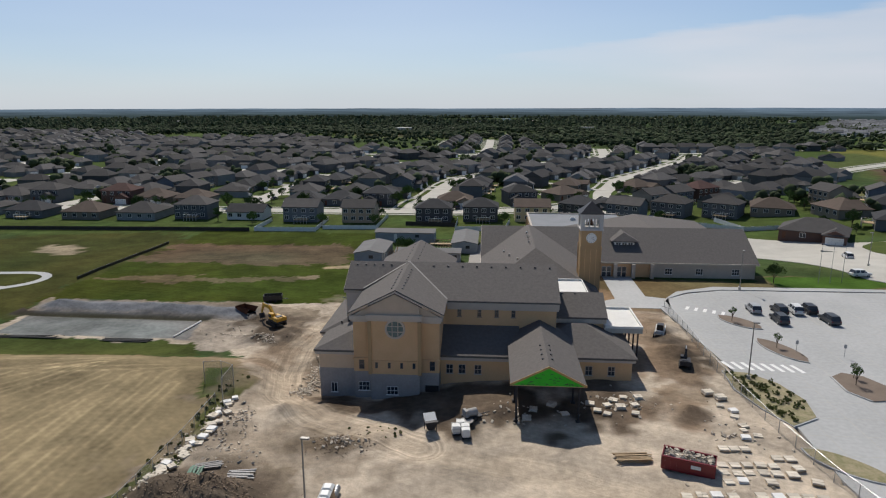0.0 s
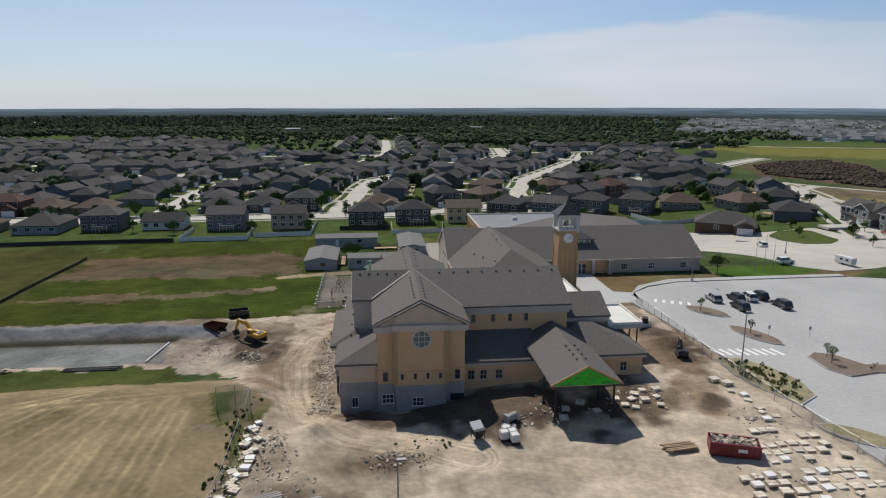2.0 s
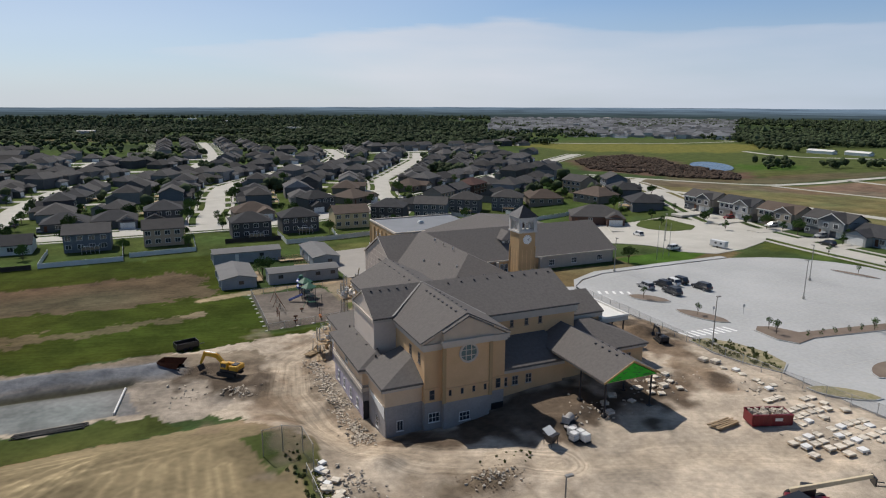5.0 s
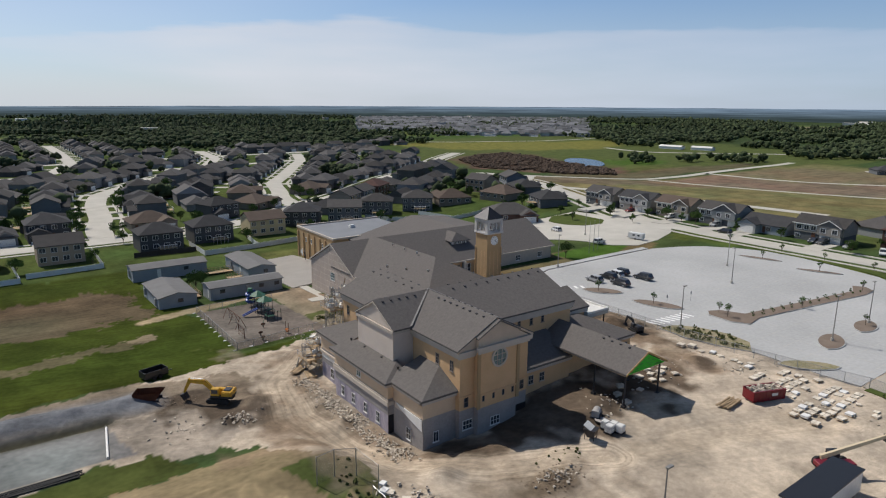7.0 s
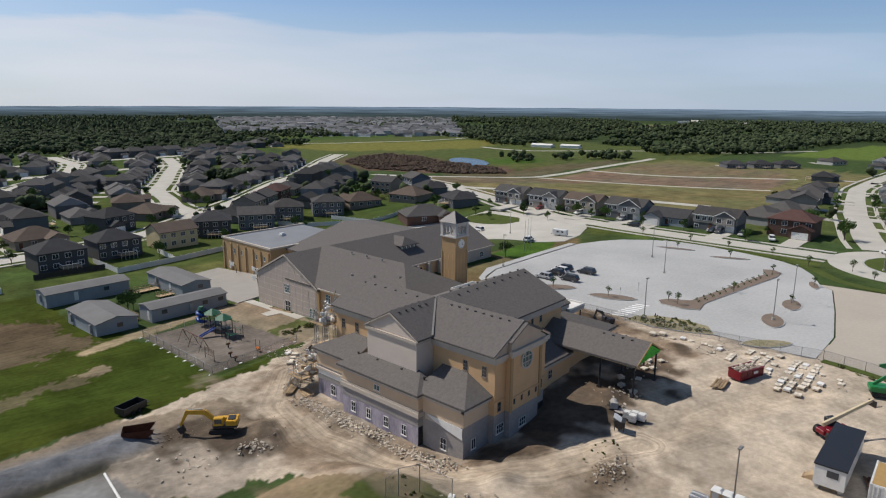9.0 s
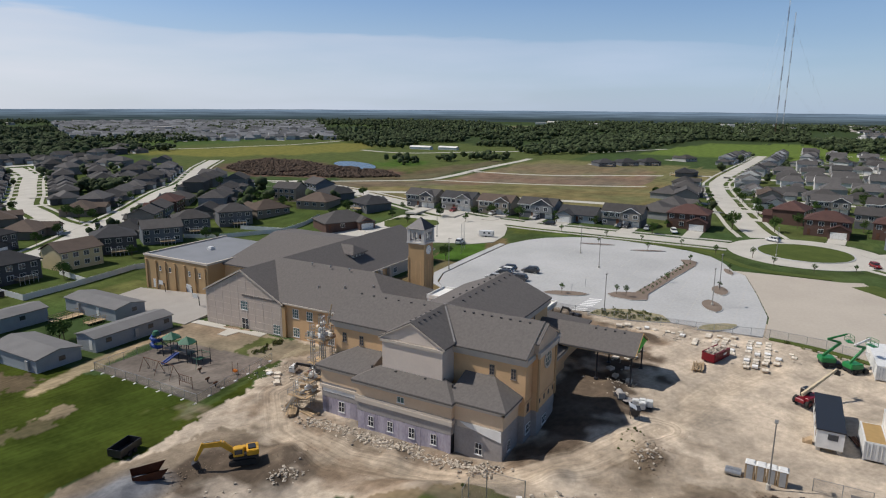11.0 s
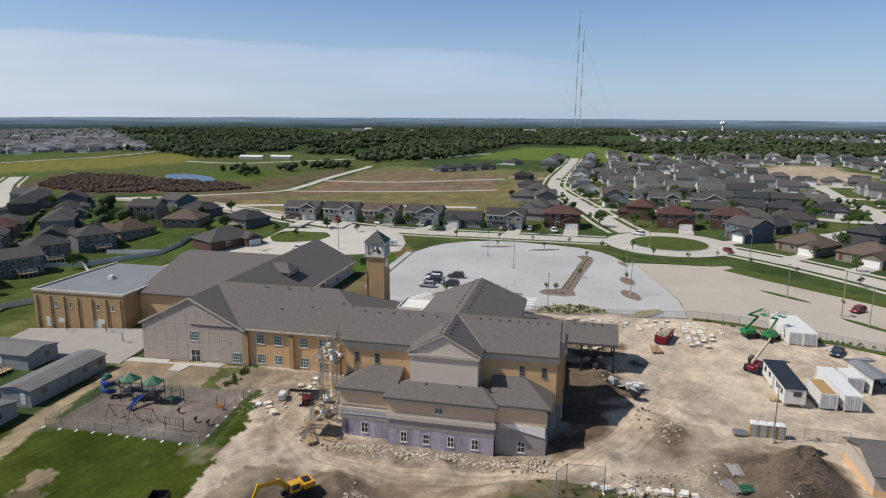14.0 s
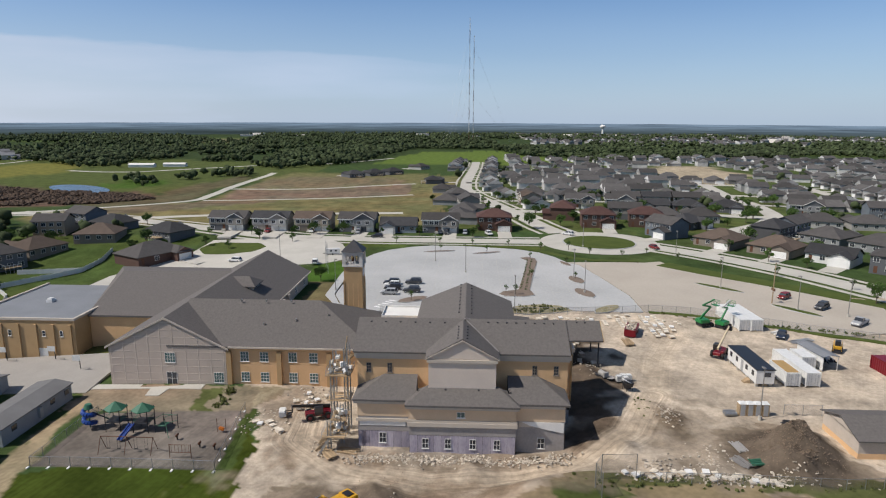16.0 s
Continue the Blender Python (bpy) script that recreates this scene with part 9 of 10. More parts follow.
part("shell", bm, M["rust_steel"], rust)
bm = B()
for s in (-1, 1):
    box(bm, -2.0, 2.0, s * 0.9 - 0.12, s * 0.9 + 0.12, -0.5, 0.0)
part("skids", bm, M["steel_dark"], rust)

# ---- portable classrooms ----
def portable(x0, x1, y0, y1, along_axis, label, doors=()):
    """A long shed on skirting; the ridge runs along along_axis."""
    cx, cy = (x0 + x1) / 2, (y0 + y1) / 2
    z = min(gz(x0, y0), gz(x1, y1)) + 0.1
    r = thing("portable_classroom", label, "portable building", (cx, cy, z), group="portable classrooms")
    w, d = x1 - x0, y1 - y0
    bm = B()
    box(bm, -w / 2, w / 2, -d / 2, d / 2, 0.5, 3.1)
    part("wall", bm, M["vinyl_grey"], r)
    bm = B()
    box(bm, -w / 2 - 0.04, w / 2 + 0.04, -d / 2 - 0.04, d / 2 + 0.04, -0.3, 0.5)
    part("skirting", bm, M["vinyl_grey"], r)
    o = 0.3
    bm = B()
    rise = 0.22 * (d if along_axis == "x" else w) / 2
    gable(bm, -w / 2 - o, w / 2 + o, -d / 2 - o, d / 2 + o, 3.15, 3.15 + rise, along_axis, 0.15)
    part("roof", bm, M["portable_roof"], r)
    for s in (-1, 1):
        bm = B()
        if along_axis == "x":
            faces(bm, [(s * w / 2, -d / 2, 3.09), (s * w / 2, d / 2, 3.09), (s * w / 2, 0, 3.1 + rise * 0.9), (s * (w / 2 - 0.1), -d / 2, 3.09), (s * (w / 2 - 0.1), d / 2, 3.09), (s * (w / 2 - 0.1), 0, 3.1 + rise * 0.9)], [(0, 1, 2), (5, 4, 3), (0, 3, 4, 1), (1, 4, 5, 2), (2, 5, 3, 0)])
        else:
            faces(bm, [(-w / 2, s * d / 2, 3.09), (w / 2, s * d / 2, 3.09), (0, s * d / 2, 3.1 + rise * 0.9), (-w / 2, s * (d / 2 - 0.1), 3.09), (w / 2, s * (d / 2 - 0.1), 3.09), (0, s * (d / 2 - 0.1), 3.1 + rise * 0.9)], [(0, 1, 2), (5, 4, 3), (0, 3, 4, 1), (1, 4, 5, 2), (2, 5, 3, 0)])
        part("gable_end", bm, M["vinyl_grey"], r)
    for side, u, kind in doors:
        ww, z0, z1 = (0.95, 0.55, 2.6) if kind == "door" else ((1.2, 1.6, 2.5) if kind == "window" else (0.8, 0.9, 2.6))
        bm = B()
        t = 0.06 if kind != "unit" else 0.45
        if side in "NS":
            y = d / 2 if side == "N" else -d / 2
            s = 1 if side == "N" else -1
            box(bm, u - ww / 2, u + ww / 2, *sorted((y, y + s * t)), z0, z1)
        else:
            x = w / 2 if side == "E" else -w / 2
            s = 1 if side == "E" else -1
            box(bm, *sorted((x, x + s * t)), u - ww / 2, u + ww / 2, z0, z1)
        part(kind if kind != "unit" else "wall_air_conditioner", bm, {"door": M["vinyl_white"], "window": M["dark_glass"], "unit": M["silver"]}[kind], r)
    return r


portable(-37.5, -29.2, 171.5, 187.0, "y", "blue-grey portable classroom with a shallow shingle roof", (("S", 0.5, "window"), ("W", -5.2, "unit"), ("W", 5.2, "unit"), ("E", -3, "door")))
portable(-26.0, -8.3, 172.0, 178.0, "x", "long blue-grey portable classroom beside the playground", (("S", 3.5, "window"), ("S", 7.4, "window"), ("S", 0, "unit"), ("W", -1.5, "door"), ("S", -6, "window")))
portable(-37.0, -18.0, 202.0, 209.0, "x", "long blue-grey portable classroom with a ramp", (("S", -3, "door"), ("S", 4, "window"), ("W", 0, "unit")))
portable(-11.5, -4.0, 187.0, 206.0, "y", "blue-grey portable classroom near the ball court", (("S", 1, "window"), ("W", -3, "door"), ("W", 4, "unit")))
# timber ramps and landings between them
for x0, y0, x1, y1 in ((-29, 176, -27, 186), (-19, 198, -12, 200.5), (-16, 190, -12, 192)):
    r = thing("timber_ramp", "weathered timber ramp with railings between portables", "ramp", ((x0 + x1) / 2, (y0 + y1) / 2, gz(x0, y0)), group="timber ramps")
    w, d = x1 - x0, y1 - y0
    bm = B()
    box(bm, -w / 2, w / 2, -d / 2, d / 2, 0.4, 0.52)
    part("deck", bm, M["timber"], r)
    for s in (-1, 1):
        for t in np.linspace(-1, 1, 6):
            bm = B()
            p = (s * w / 2, t * d / 2) if d > w else (t * w / 2, s * d / 2)
            cyl(bm, (*p, -0.2), (*p, 1.5), 0.05, n=5)
            part("post", bm, M["timber"], r)
        a, b = (((s * w / 2, -d / 2), (s * w / 2, d / 2)) if d > w else ((-w / 2, s * d / 2), (w / 2, s * d / 2)))
        for z in (1.0, 1.5):
            bm = B()
            cyl(bm, (*a, z), (*b, z), 0.05, n=5)
            part("rail", bm, M["timber"], r)

# ---- fences ----
def wire_mat():
    m = bpy.data.materials.new("chain_link")
    m.use_nodes = True
    N, L = m.node_tree.nodes, m.node_tree.links
    b = N["Principled BSDF"]
    b.inputs["Base Color"].default_value = (0.32, 0.33, 0.33, 1)
    b.inputs["Metallic"].default_value, b.inputs["Roughness"].default_value = 0.7, 0.5
    tr = N.new("ShaderNodeBsdfTransparent")
    mix = N.new("ShaderNodeMixShader")
    mix.inputs[0].default_value = 0.22
    L.new(tr.outputs[0], mix.inputs[1])
    L.new(b.outputs[0], mix.inputs[2])
    L.new(mix.outputs[0], N["Material Output"].inputs[0])
    return m


M["chain_link"] = wire_mat()


def chain_fence(pts, h, label, gap=3.0, foot=None):
    x0, y0 = pts[0]
    f = thing("chain_link_fence", label, "fence", (x0, y0, gz(x0, y0)), group="site fences")
    post_bm = B()
    cyl(post_bm, (0, 0, -0.2), (0, 0, h + 0.05), 0.045, n=6)
    post_me = mesh_of(post_bm, "post", M["galvanised"])
    z0 = gz(x0, y0)
    line = []
    for a, b in zip(pts, pts[1:]):
        n = max(1, round(math.dist(a, b) / gap))
        line += [(a[0] + (b[0] - a[0]) * i / n, a[1] + (b[1] - a[1]) * i / n) for i in range(n)]
    line.append(pts[-1])
    loc = [Vector((x - x0, y - y0, gz(x, y) - z0)) for x, y in line]
    for p in loc:
        share("post", post_me, f, Matrix.Translation(p))
    bm, rail = B(), B()
    for p, q in zip(loc, loc[1:]):
        up = Vector((0, 0, h))
        faces(bm, [p, q, q + up, p + up], [(0, 1, 2, 3)])
        cyl(rail, p + up, q + up, 0.03, n=5)
    part("wire_mesh", bm, M["chain_link"], f)
    part("top_rail", rail, M["galvanised"], f)
    if foot:
        foot_bm = B()
        box(foot_bm, -0.3, 0.3, -0.14, 0.14, -0.05, 0.14)
        foot_me = mesh_of(foot_bm, "ballast_block", M["white_trim"])
        for p in loc[::1]:
            share("ballast_block", foot_me, f, Matrix.Translation(p + Vector((-0.5, 0, 0))))
    return f


chain_fence([PLAY[0], PLAY[1]], 1.5, "low grey chain-link fence with white ballast blocks", 3.0, True)
chain_fence([PLAY[1], PLAY[2]], 1.5, "low chain-link fence beside the portables", 3.0)
chain_fence([PLAY[3], PLAY[0]], 1.5, "low chain-link fence with white ballast blocks", 3.0, True)
chain_fence([(-36.6, 78), (-36.4, 68), (-37, 52), (-36.5, 47)], 1.5, "chain-link fence beside the dry field")
chain_fence([(33.6, 122), (33.9, 108), (33.6, 95), (34.2, 84), (35, 74), (36.5, 64), (38, 57.5)], 1.8, "temporary chain-link fence along the new car park", 3.0)
chain_fence([(38, 57.5), (36.5, 48), (31, 38), (24.5, 26), (20, 14)], 1.8, "temporary chain-link fence along the yard", 3.0)
chain_fence([(-15.5, 50), (-15.5, 44)], 1.8, "chain-link gate panel at the yard entrance", 3.0)
bm = B()
ribbon(bm, [(37.3, 57.5), (36, 48), (30.5, 38), (24, 26), (19.5, 14), (12, 2)], 1.6, top=0.2)
solid("grass_verge", bm, M["grass"], "weedy strip under the yard fence", "grass")
# backstop of the ball field
stop = thing("ball_backstop", "chain-link ball backstop of three tall panels", "backstop", (-38, 80.5, gz(-38, 80.5)))
bs = [(-2.6, 3.2), (-0.2, 3.6), (2.0, 2.4), (2.3, -2.2)]
for p in bs:
    bm = B()
    cyl(bm, (*p, -0.2), (*p, 3.6), 0.06, n=6)
    part("post", bm, M["galvanised"], stop)
for p, q in zip(bs, bs[1:]):
    bm = B()
    faces(bm, [(*p, 0), (*q, 0), (*q, 3.55), (*p, 3.55)], [(0, 1, 2, 3)])
    pan = part("wire_panel", bm, M["chain_link"], stop)
    bm = B()
    for z in (3.55,):
        cyl(bm, (*p, z), (*q, z), 0.035, n=5)
    pane_of(bm, M["bronze_pole"], pan, "rail")


def board_fence(pts, h, material, label, gap=2.4):
    x0, y0 = pts[0]
    z0 = gz(x0, y0)
    f = thing("board_fence", label, "fence", (x0, y0, z0), group="garden fences")
    bm = B()
    cbox(bm, (0, 0, h / 2), (0.13, 0.13, h + 0.25))
    pm = mesh_of(bm, "post", material)
    for a, b in zip(pts, pts[1:]):
        n = max(1, round(math.dist(a, b) / gap))
        ang = math.degrees(math.atan2(b[1] - a[1], b[0] - a[0]))
        bm = B()
        L = math.dist(a, b) / n
        nb = max(4, int(L / 0.3))
        edge_pts = []
        for i in range(nb):
            edge_pts += [(L * i / nb, -0.012), (L * i / nb + 0.02, -0.035), (L * (i + 1) / nb - 0.02, -0.035)]
        prism(bm, edge_pts + [(L, -0.012)] + [(L, 0.02), (0, 0.02)], 0.05, h)
        me = mesh_of(bm, "panel", material)
        for i in range(n):
            x, y = a[0] + (b[0] - a[0]) * i / n, a[1] + (b[1] - a[1]) * i / n
            m = pose(x - x0, y - y0, gz(x, y) - z0, 0, 0, ang)
            share("panel", me, f, m)
            share("post", pm, f, m)
    return f


WF = M["fence_white"]
board_fence([(-62, 240), (-61, 217.5), (-82.5, 216.5), (-82.5, 236)], 1.5, WF, "white vinyl fence round a back garden")
board_fence([(-40.2, 248), (-40.6, 223), (-59.5, 221.5)], 1.5, WF, "white vinyl fence round a back garden")
board_fence([(-12.5, 240), (-12.5, 222.5), (4.5, 224), (22, 227), (30, 222), (44, 224.5), (56, 231)], 1.6, WF, "long white vinyl fence behind the gym")
board_fence([(5, 224), (7, 240)], 1.6, WF, "white vinyl fence between gardens")
board_fence([(56, 231), (66, 242), (73, 238), (88, 229), (101, 229), (113, 232)], 1.6, WF, "white vinyl fence along the gardens")
board_fence([(66, 242), (61, 253)], 1.6, WF, "white vinyl fence between gardens")
board_fence([(88, 229), (84, 248)], 1.6, WF, "white vinyl fence between gardens")
board_fence([(-212, 213), (-172, 212), (-112, 215), (-84, 216)], 1.4, M["fence_dark"], "dark timber fence at the field's edge")
board_fence([(-31, 231), (-13, 230)], 1.6, M["fence_dark"], "dark timber garden fence")

# ---- playground ----
play = thing("play_structure", "play structure with two green roofs, decks and slides", "playground", (-20.5, 153, gz(-20.5, 153) + 0.1))
for cx, cy in ((0.5, 4.2), (0.3, -0.4)):
    for dx in (-1.2, 1.2):
        for dy in (-1.2, 1.2):
            bm = B()
            cyl(bm, (cx + dx, cy + dy, -0.2), (cx + dx, cy + dy, 3.6), 0.07, n=8)
            part("post", bm, M["steel_dark"], play)
    bm = B()
    box(bm, cx - 1.2, cx + 1.2, cy - 1.2, cy + 1.2, 1.4, 1.5)
    part("deck", bm, M["steel_dark"], play)
    bm = B()
    n = 6
    ring = [(cx + 1.8 * math.cos(i * math.pi / 3), cy + 1.8 * math.sin(i * math.pi / 3), 3.5) for i in range(n)]
    faces(bm, ring + [(cx, cy, 4.6)] + [(x, y, z - 0.08) for x, y, z in ring], [(i, (i + 1) % n, 6) for i in range(n)] + [(7 + i, 7 + (i + 1) % n, (i + 1) % n, i) for i in range(n)] + [tuple(range(12, 6, -1))])
    part("canopy", bm, M["play_green"], play, "green hexagonal roof")
    for s in (-1, 1):
        bm = B()
        for k in range(9):
            cyl(bm, (cx - 1.2 + k * 0.3, cy + s * 1.2, 1.5), (cx - 1.2 + k * 0.3, cy + s * 1.2, 2.3), 0.025, n=5)
        cyl(bm, (cx - 1.2, cy + s * 1.2, 2.3), (cx + 1.2, cy + s * 1.2, 2.3), 0.03, n=5)
        part("guard_rail", bm, M["play_green"], play)
bm = B()
for s in (-0.35, 0.35):
    link(bm, (-0.9, 0.9 + s, 1.55), (-4.0, 1.4 + s, 0.3), 0.12, 0.12)
link(bm, (-0.9, 0.9, 1.5), (-4.0, 1.4, 0.22), 0.06, 0.06)
faces(bm, [(-0.9, 0.55, 1.5), (-0.9, 1.25, 1.5), (-4.0, 1.75, 0.22), (-4.0, 1.05, 0.22)], [(0, 1, 2, 3)])
part("slide", bm, M["blue"], play, "straight blue plastic slide")
bm = B()
pts = []
for i in range(33):
    a = i * 0.42
    pts.append((0.4 + 0.85 * math.cos(a), 8.6 + 0.85 * math.sin(a), 3.2 - i * 0.09))
for p, q in zip(pts, pts[1:]):
    cyl(bm, p, q, 0.36, 0.36, 8)
part("spiral_slide", bm, M["blue"], play, "blue spiral tube slide")
bm = B()
cyl(bm, (0.4, 8.6, 0), (0.4, 8.6, 3.8), 0.09, n=8)
cyl(bm, (0.4, 8.6, 3.3), (0.4, 8.6, 4.0), 0.75, 0.5, 10)
part("slide_hood", bm, M["play_green"], play, "green dome over the spiral slide")
bm = B()
link(bm, (0.5, 5.4, 1.5), (0.4, 8.0, 2.6), 0.1, 0.1)
for s in (-0.4, 0.4):
    cyl(bm, (0.5 + s, 5.4, 2.4), (0.4 + s, 8.0, 3.4), 0.035, n=5)
    cyl(bm, (0.5 + s, 1.0, 2.3), (0.5 + s, 3.0, 2.3), 0.035, n=5)
box(bm, 0.0, 1.0, 0.8, 3.0, 1.4, 1.48)
part("bridge", bm, M["steel_dark"], play)
for cx, cy in ((1.2, -3.2), (-0.8, -4.4), (1.0, -5.6), (2.4, -4.0), (-0.6, -2.6)):
    bm = B()
    cyl(bm, (cx, cy, -0.2), (cx, cy, 2.4), 0.06, n=6)
    part("climber_post", bm, M["steel_dark"], play)
bm = B()
for a, b in (((0.3, -1.6, 1.5), (1.2, -3.2, 2.2)), ((1.2, -3.2, 2.2), (1.0, -5.6, 2.2)), ((1.0, -5.6, 1.4), (-0.8, -4.4, 1.4)), ((-0.8, -4.4, 1.2), (-0.6, -2.6, 1.2)), ((-0.8, -4.4, 2.1), (-2.4, -5.6, 0)), ((2.4, -4.0, 1.6), (1.2, -3.2, 1.6))):
    cyl(bm, a, b, 0.05, n=6)
box(bm, -0.5, 1.0, -4.2, -3.0, 0.9, 0.98)
part("climbing_bars", bm, M["play_green"], play)
swing = thing("swing_set", "long red-brown swing frame with four seats", "swing", (-27.4, 151.5, gz(-27, 151) + 0.1))
for y in (-4, 0, 4):
    for s in (-1, 1):
        bm = B()
        cyl(bm, (s * 1.1, y, 0), (0, y, 2.4), 0.05, n=6)
        part("leg", bm, M["rust_steel"], swing)
bm = B()
cyl(bm, (0, -4.1, 2.4), (0, 4.1, 2.4), 0.06, n=6)
part("top_bar", bm, M["rust_steel"], swing)
for y in (-2.9, -1.3, 1.3, 2.9):
    bm = B()
    for s in (-0.22, 0.22):
        cyl(bm, (0, y + s, 0.5), (0, y + s, 2.4), 0.015, n=4)
    box(bm, -0.11, 0.11, y - 0.25, y + 0.25, 0.47, 0.52)
    part("seat", bm, M["rubber"], swing)
goal = thing("climbing_frame", "low red-brown bar frame", "play frame", (-28.8, 142.8, gz(-28.8, 142.8) + 0.1))
bm = B()
for y in (-1.6, 1.6):
    cyl(bm, (0, y, 0), (0, y, 2.2), 0.06, n=6)
for z in (0.9, 2.1):
    cyl(bm, (0, -1.6, z), (0, 1.6, z), 0.04, n=5)
for y in np.linspace(-1.3, 1.3, 6):
    cyl(bm, (0, y, 0.9), (0, y, 2.1), 0.025, n=4)
part("bars", bm, M["rust_steel"], goal)
orange = thing("tire_swing", "orange and yellow spring rocker on posts", "play rocker", (-20.6, 139.8, gz(-20.6, 139.8) + 0.1))
bm = B()
for y in (-0.7, 0.7):
    cyl(bm, (0, y, 0), (0, y, 2.3), 0.05, n=6)
part("posts", bm, M["rust_steel"], orange)
bm = B()
cbox(bm, (0, 0, 0.6), (0.6, 0.9, 0.5), Matrix.Rotation(0.3, 3, "X"))
bmesh.ops.bevel(bm, geom=bm.edges[:], offset=0.12, segments=2, affect="EDGES")
part("seat", bm, M["orange"], orange)
for x, y in ((-25.5, 141.3), (-23.3, 145.8), (-26, 138.8)):
    sp = thing("spring_rider", "small dark spring rider in the mulch", "play rocker", (x, y, gz(x, y) + 0.1), group="spring riders")
    bm = B()
    cyl(bm, (0, 0, 0), (0, 0, 0.5), 0.12, n=8)
    part("spring", bm, M["steel_dark"], sp)
    bm = B()
    cbox(bm, (0, 0, 0.7), (0.9, 0.3, 0.4))
    bmesh.ops.bevel(bm, geom=bm.edges[:], offset=0.1, segments=2, affect="EDGES")
    part("seat", bm, M["rust_steel"], sp)
for x, y in ((8.2, 186.5), (8.2, 197), (3, 178)):
    hoop = thing("basketball_hoop", "basketball hoop on a dark curved post", "hoop", (x, y, gz(x, y) + 0.1), group="ball court hoops")
    bm = B()
    cyl(bm, (1.2, 0, 0), (1.0, 0, 2.8), 0.09, n=8)
    cyl(bm, (1.0, 0, 2.8), (0.1, 0, 3.3), 0.08, n=8)
    part("post", bm, M["steel_dark"], hoop)
    bm = B()
    box(bm, 0.0, 0.06, -0.8, 0.8, 2.8, 3.9)
    part("backboard", bm, M["white_paint"], hoop)

# ---- stones, pallets and building materials ----
def stone_pallet(seed, nx, ny, nz, label, material):
    r = random.Random(seed)
    root = thing("stone_pallet", label, "building stone", group="pallets of stone")
    bm = B()
    prof = [(-0.5, 0), (-0.4, 0), (-0.4, 0.1), (-0.06, 0.1), (-0.06, 0), (0.06, 0), (0.06, 0.1), (0.4, 0.1), (0.4, 0), (0.5, 0), (0.5, 0.13), (-0.5, 0.13)]
    faces(bm, [(-0.6, y, z) for y, z in prof] + [(0.6, y, z) for y, z in prof], [tuple(range(12))[::-1], tuple(range(12, 24))] + [(i, (i + 1) % 12, 12 + (i + 1) % 12, 12 + i) for i in range(12)])
    part("pallet", bm, M["timber"], root)
    for k in range(nz):
        for i in range(nx):
            for j in range(ny):
                bm = B()
                w, d, h = 1.15 / nx, 1.0 / ny, 0.16
                cbox(bm, (-0.575 + (i + 0.5) * w + r.uniform(-0.02, 0.02), -0.5 + (j + 0.5) * d + r.uniform(-0.02, 0.02), 0.14 + (k + 0.5) * h), (w * 0.94, d * 0.92, h * 0.94), Matrix.Rotation(r.uniform(-0.05, 0.05), 3, "Z"))
                part("stone", bm, material, root)
    return root


PALLETS = [stone_pallet(1, 1, 2, 2, "pale limestone slabs stacked on a pallet", M["stone_block"]), stone_pallet(2, 2, 2, 2, "pale stone blocks stacked on a pallet", M["stone_block"]),
           stone_pallet(3, 1, 1, 3, "wrapped white slab stack on a pallet", M["white_trim"]), stone_pallet(4, 3, 2, 4, "tall stack of pale bricks on a pallet", M["stone_block"])]
pal_used = set()


def put_pallet(k, x, y, turn, s=1.0, dz=0.0):
    m = at(x, y, turn, dz) @ Matrix.Diagonal((s, s, 0.62, 1))
    if k not in pal_used:
        pal_used.add(k)
        PALLETS[k].matrix_basis = m
        return
    keep = PALLETS[k].scale.copy()
    PALLETS[k].scale = (1, 1, 1)
    copy_thing(PALLETS[k], m)
    PALLETS[k].scale = keep


rng = random.Random(17)
# neat rows beside the dumpster: x of the first, y, how many, pitch
for x0, y0, n, pitch in ((25.6, 66.2, 5, 1.42), (25.3, 64.6, 6, 1.45), (25.4, 63.0, 6, 1.46), (20.4, 60.2, 10, 1.5), (21.0, 58.8, 9, 1.5), (20.2, 57.2, 10, 1.55), (27.0, 69.7, 4, 1.3), (32.4, 68.0, 2, 1.4)):
    for i in range(n):
        if rng.random() < 0.93:
            put_pallet(rng.choice((0, 0, 0, 2, 1)), x0 + i * pitch + rng.uniform(-0.12, 0.12), y0 + rng.uniform(-0.15, 0.15) + 0.03 * i, rng.uniform(-5, 5) + 1, rng.uniform(0.92, 1.08))
for x, y in ((24.2, 55.6), (26.4, 55.4), (30.5, 56), (28.6, 53), (30, 53.5), (30.6, 72.4), (31.0, 74.2), (31.4, 75.4), (32.2, 73.0), (31.2, 77.8), (31.6, 79.4), (33.8, 66.0), (34.6, 63.4), (30.4, 80.8)):
    put_pallet(rng.choice((0, 1, 2, 0)), x, y, rng.uniform(-25, 25), rng.uniform(0.65, 1.05))
for x, y in ((13.6, 81), (14.3, 79), (15.8, 80.5), (16.8, 82), (17.4, 79.8), (18.3, 82.8), (19.0, 78.2), (19.4, 80.6), (15.4, 78), (20.2, 82.6), (6, 79), (8.5, 80.5), (5, 76.5), (10, 78)):
    put_pallet(rng.choice((0, 1, 3)), x, y, rng.uniform(-30, 30), rng.uniform(0.8, 1.1))
for i in range(34):                      # the long line of stone beside the dry field
    t = i / 33
    put_pallet(rng.choice((0, 1, 2, 1)), -35.2 + rng.uniform(-0.7, 0.9) + 0.6 * math.sin(t * 5), 79 - t * 21 + rng.uniform(-0.5, 0.5), rng.uniform(-50, 50), rng.uniform(0.7, 1.1), rng.choice((0, 0, 0.15)))
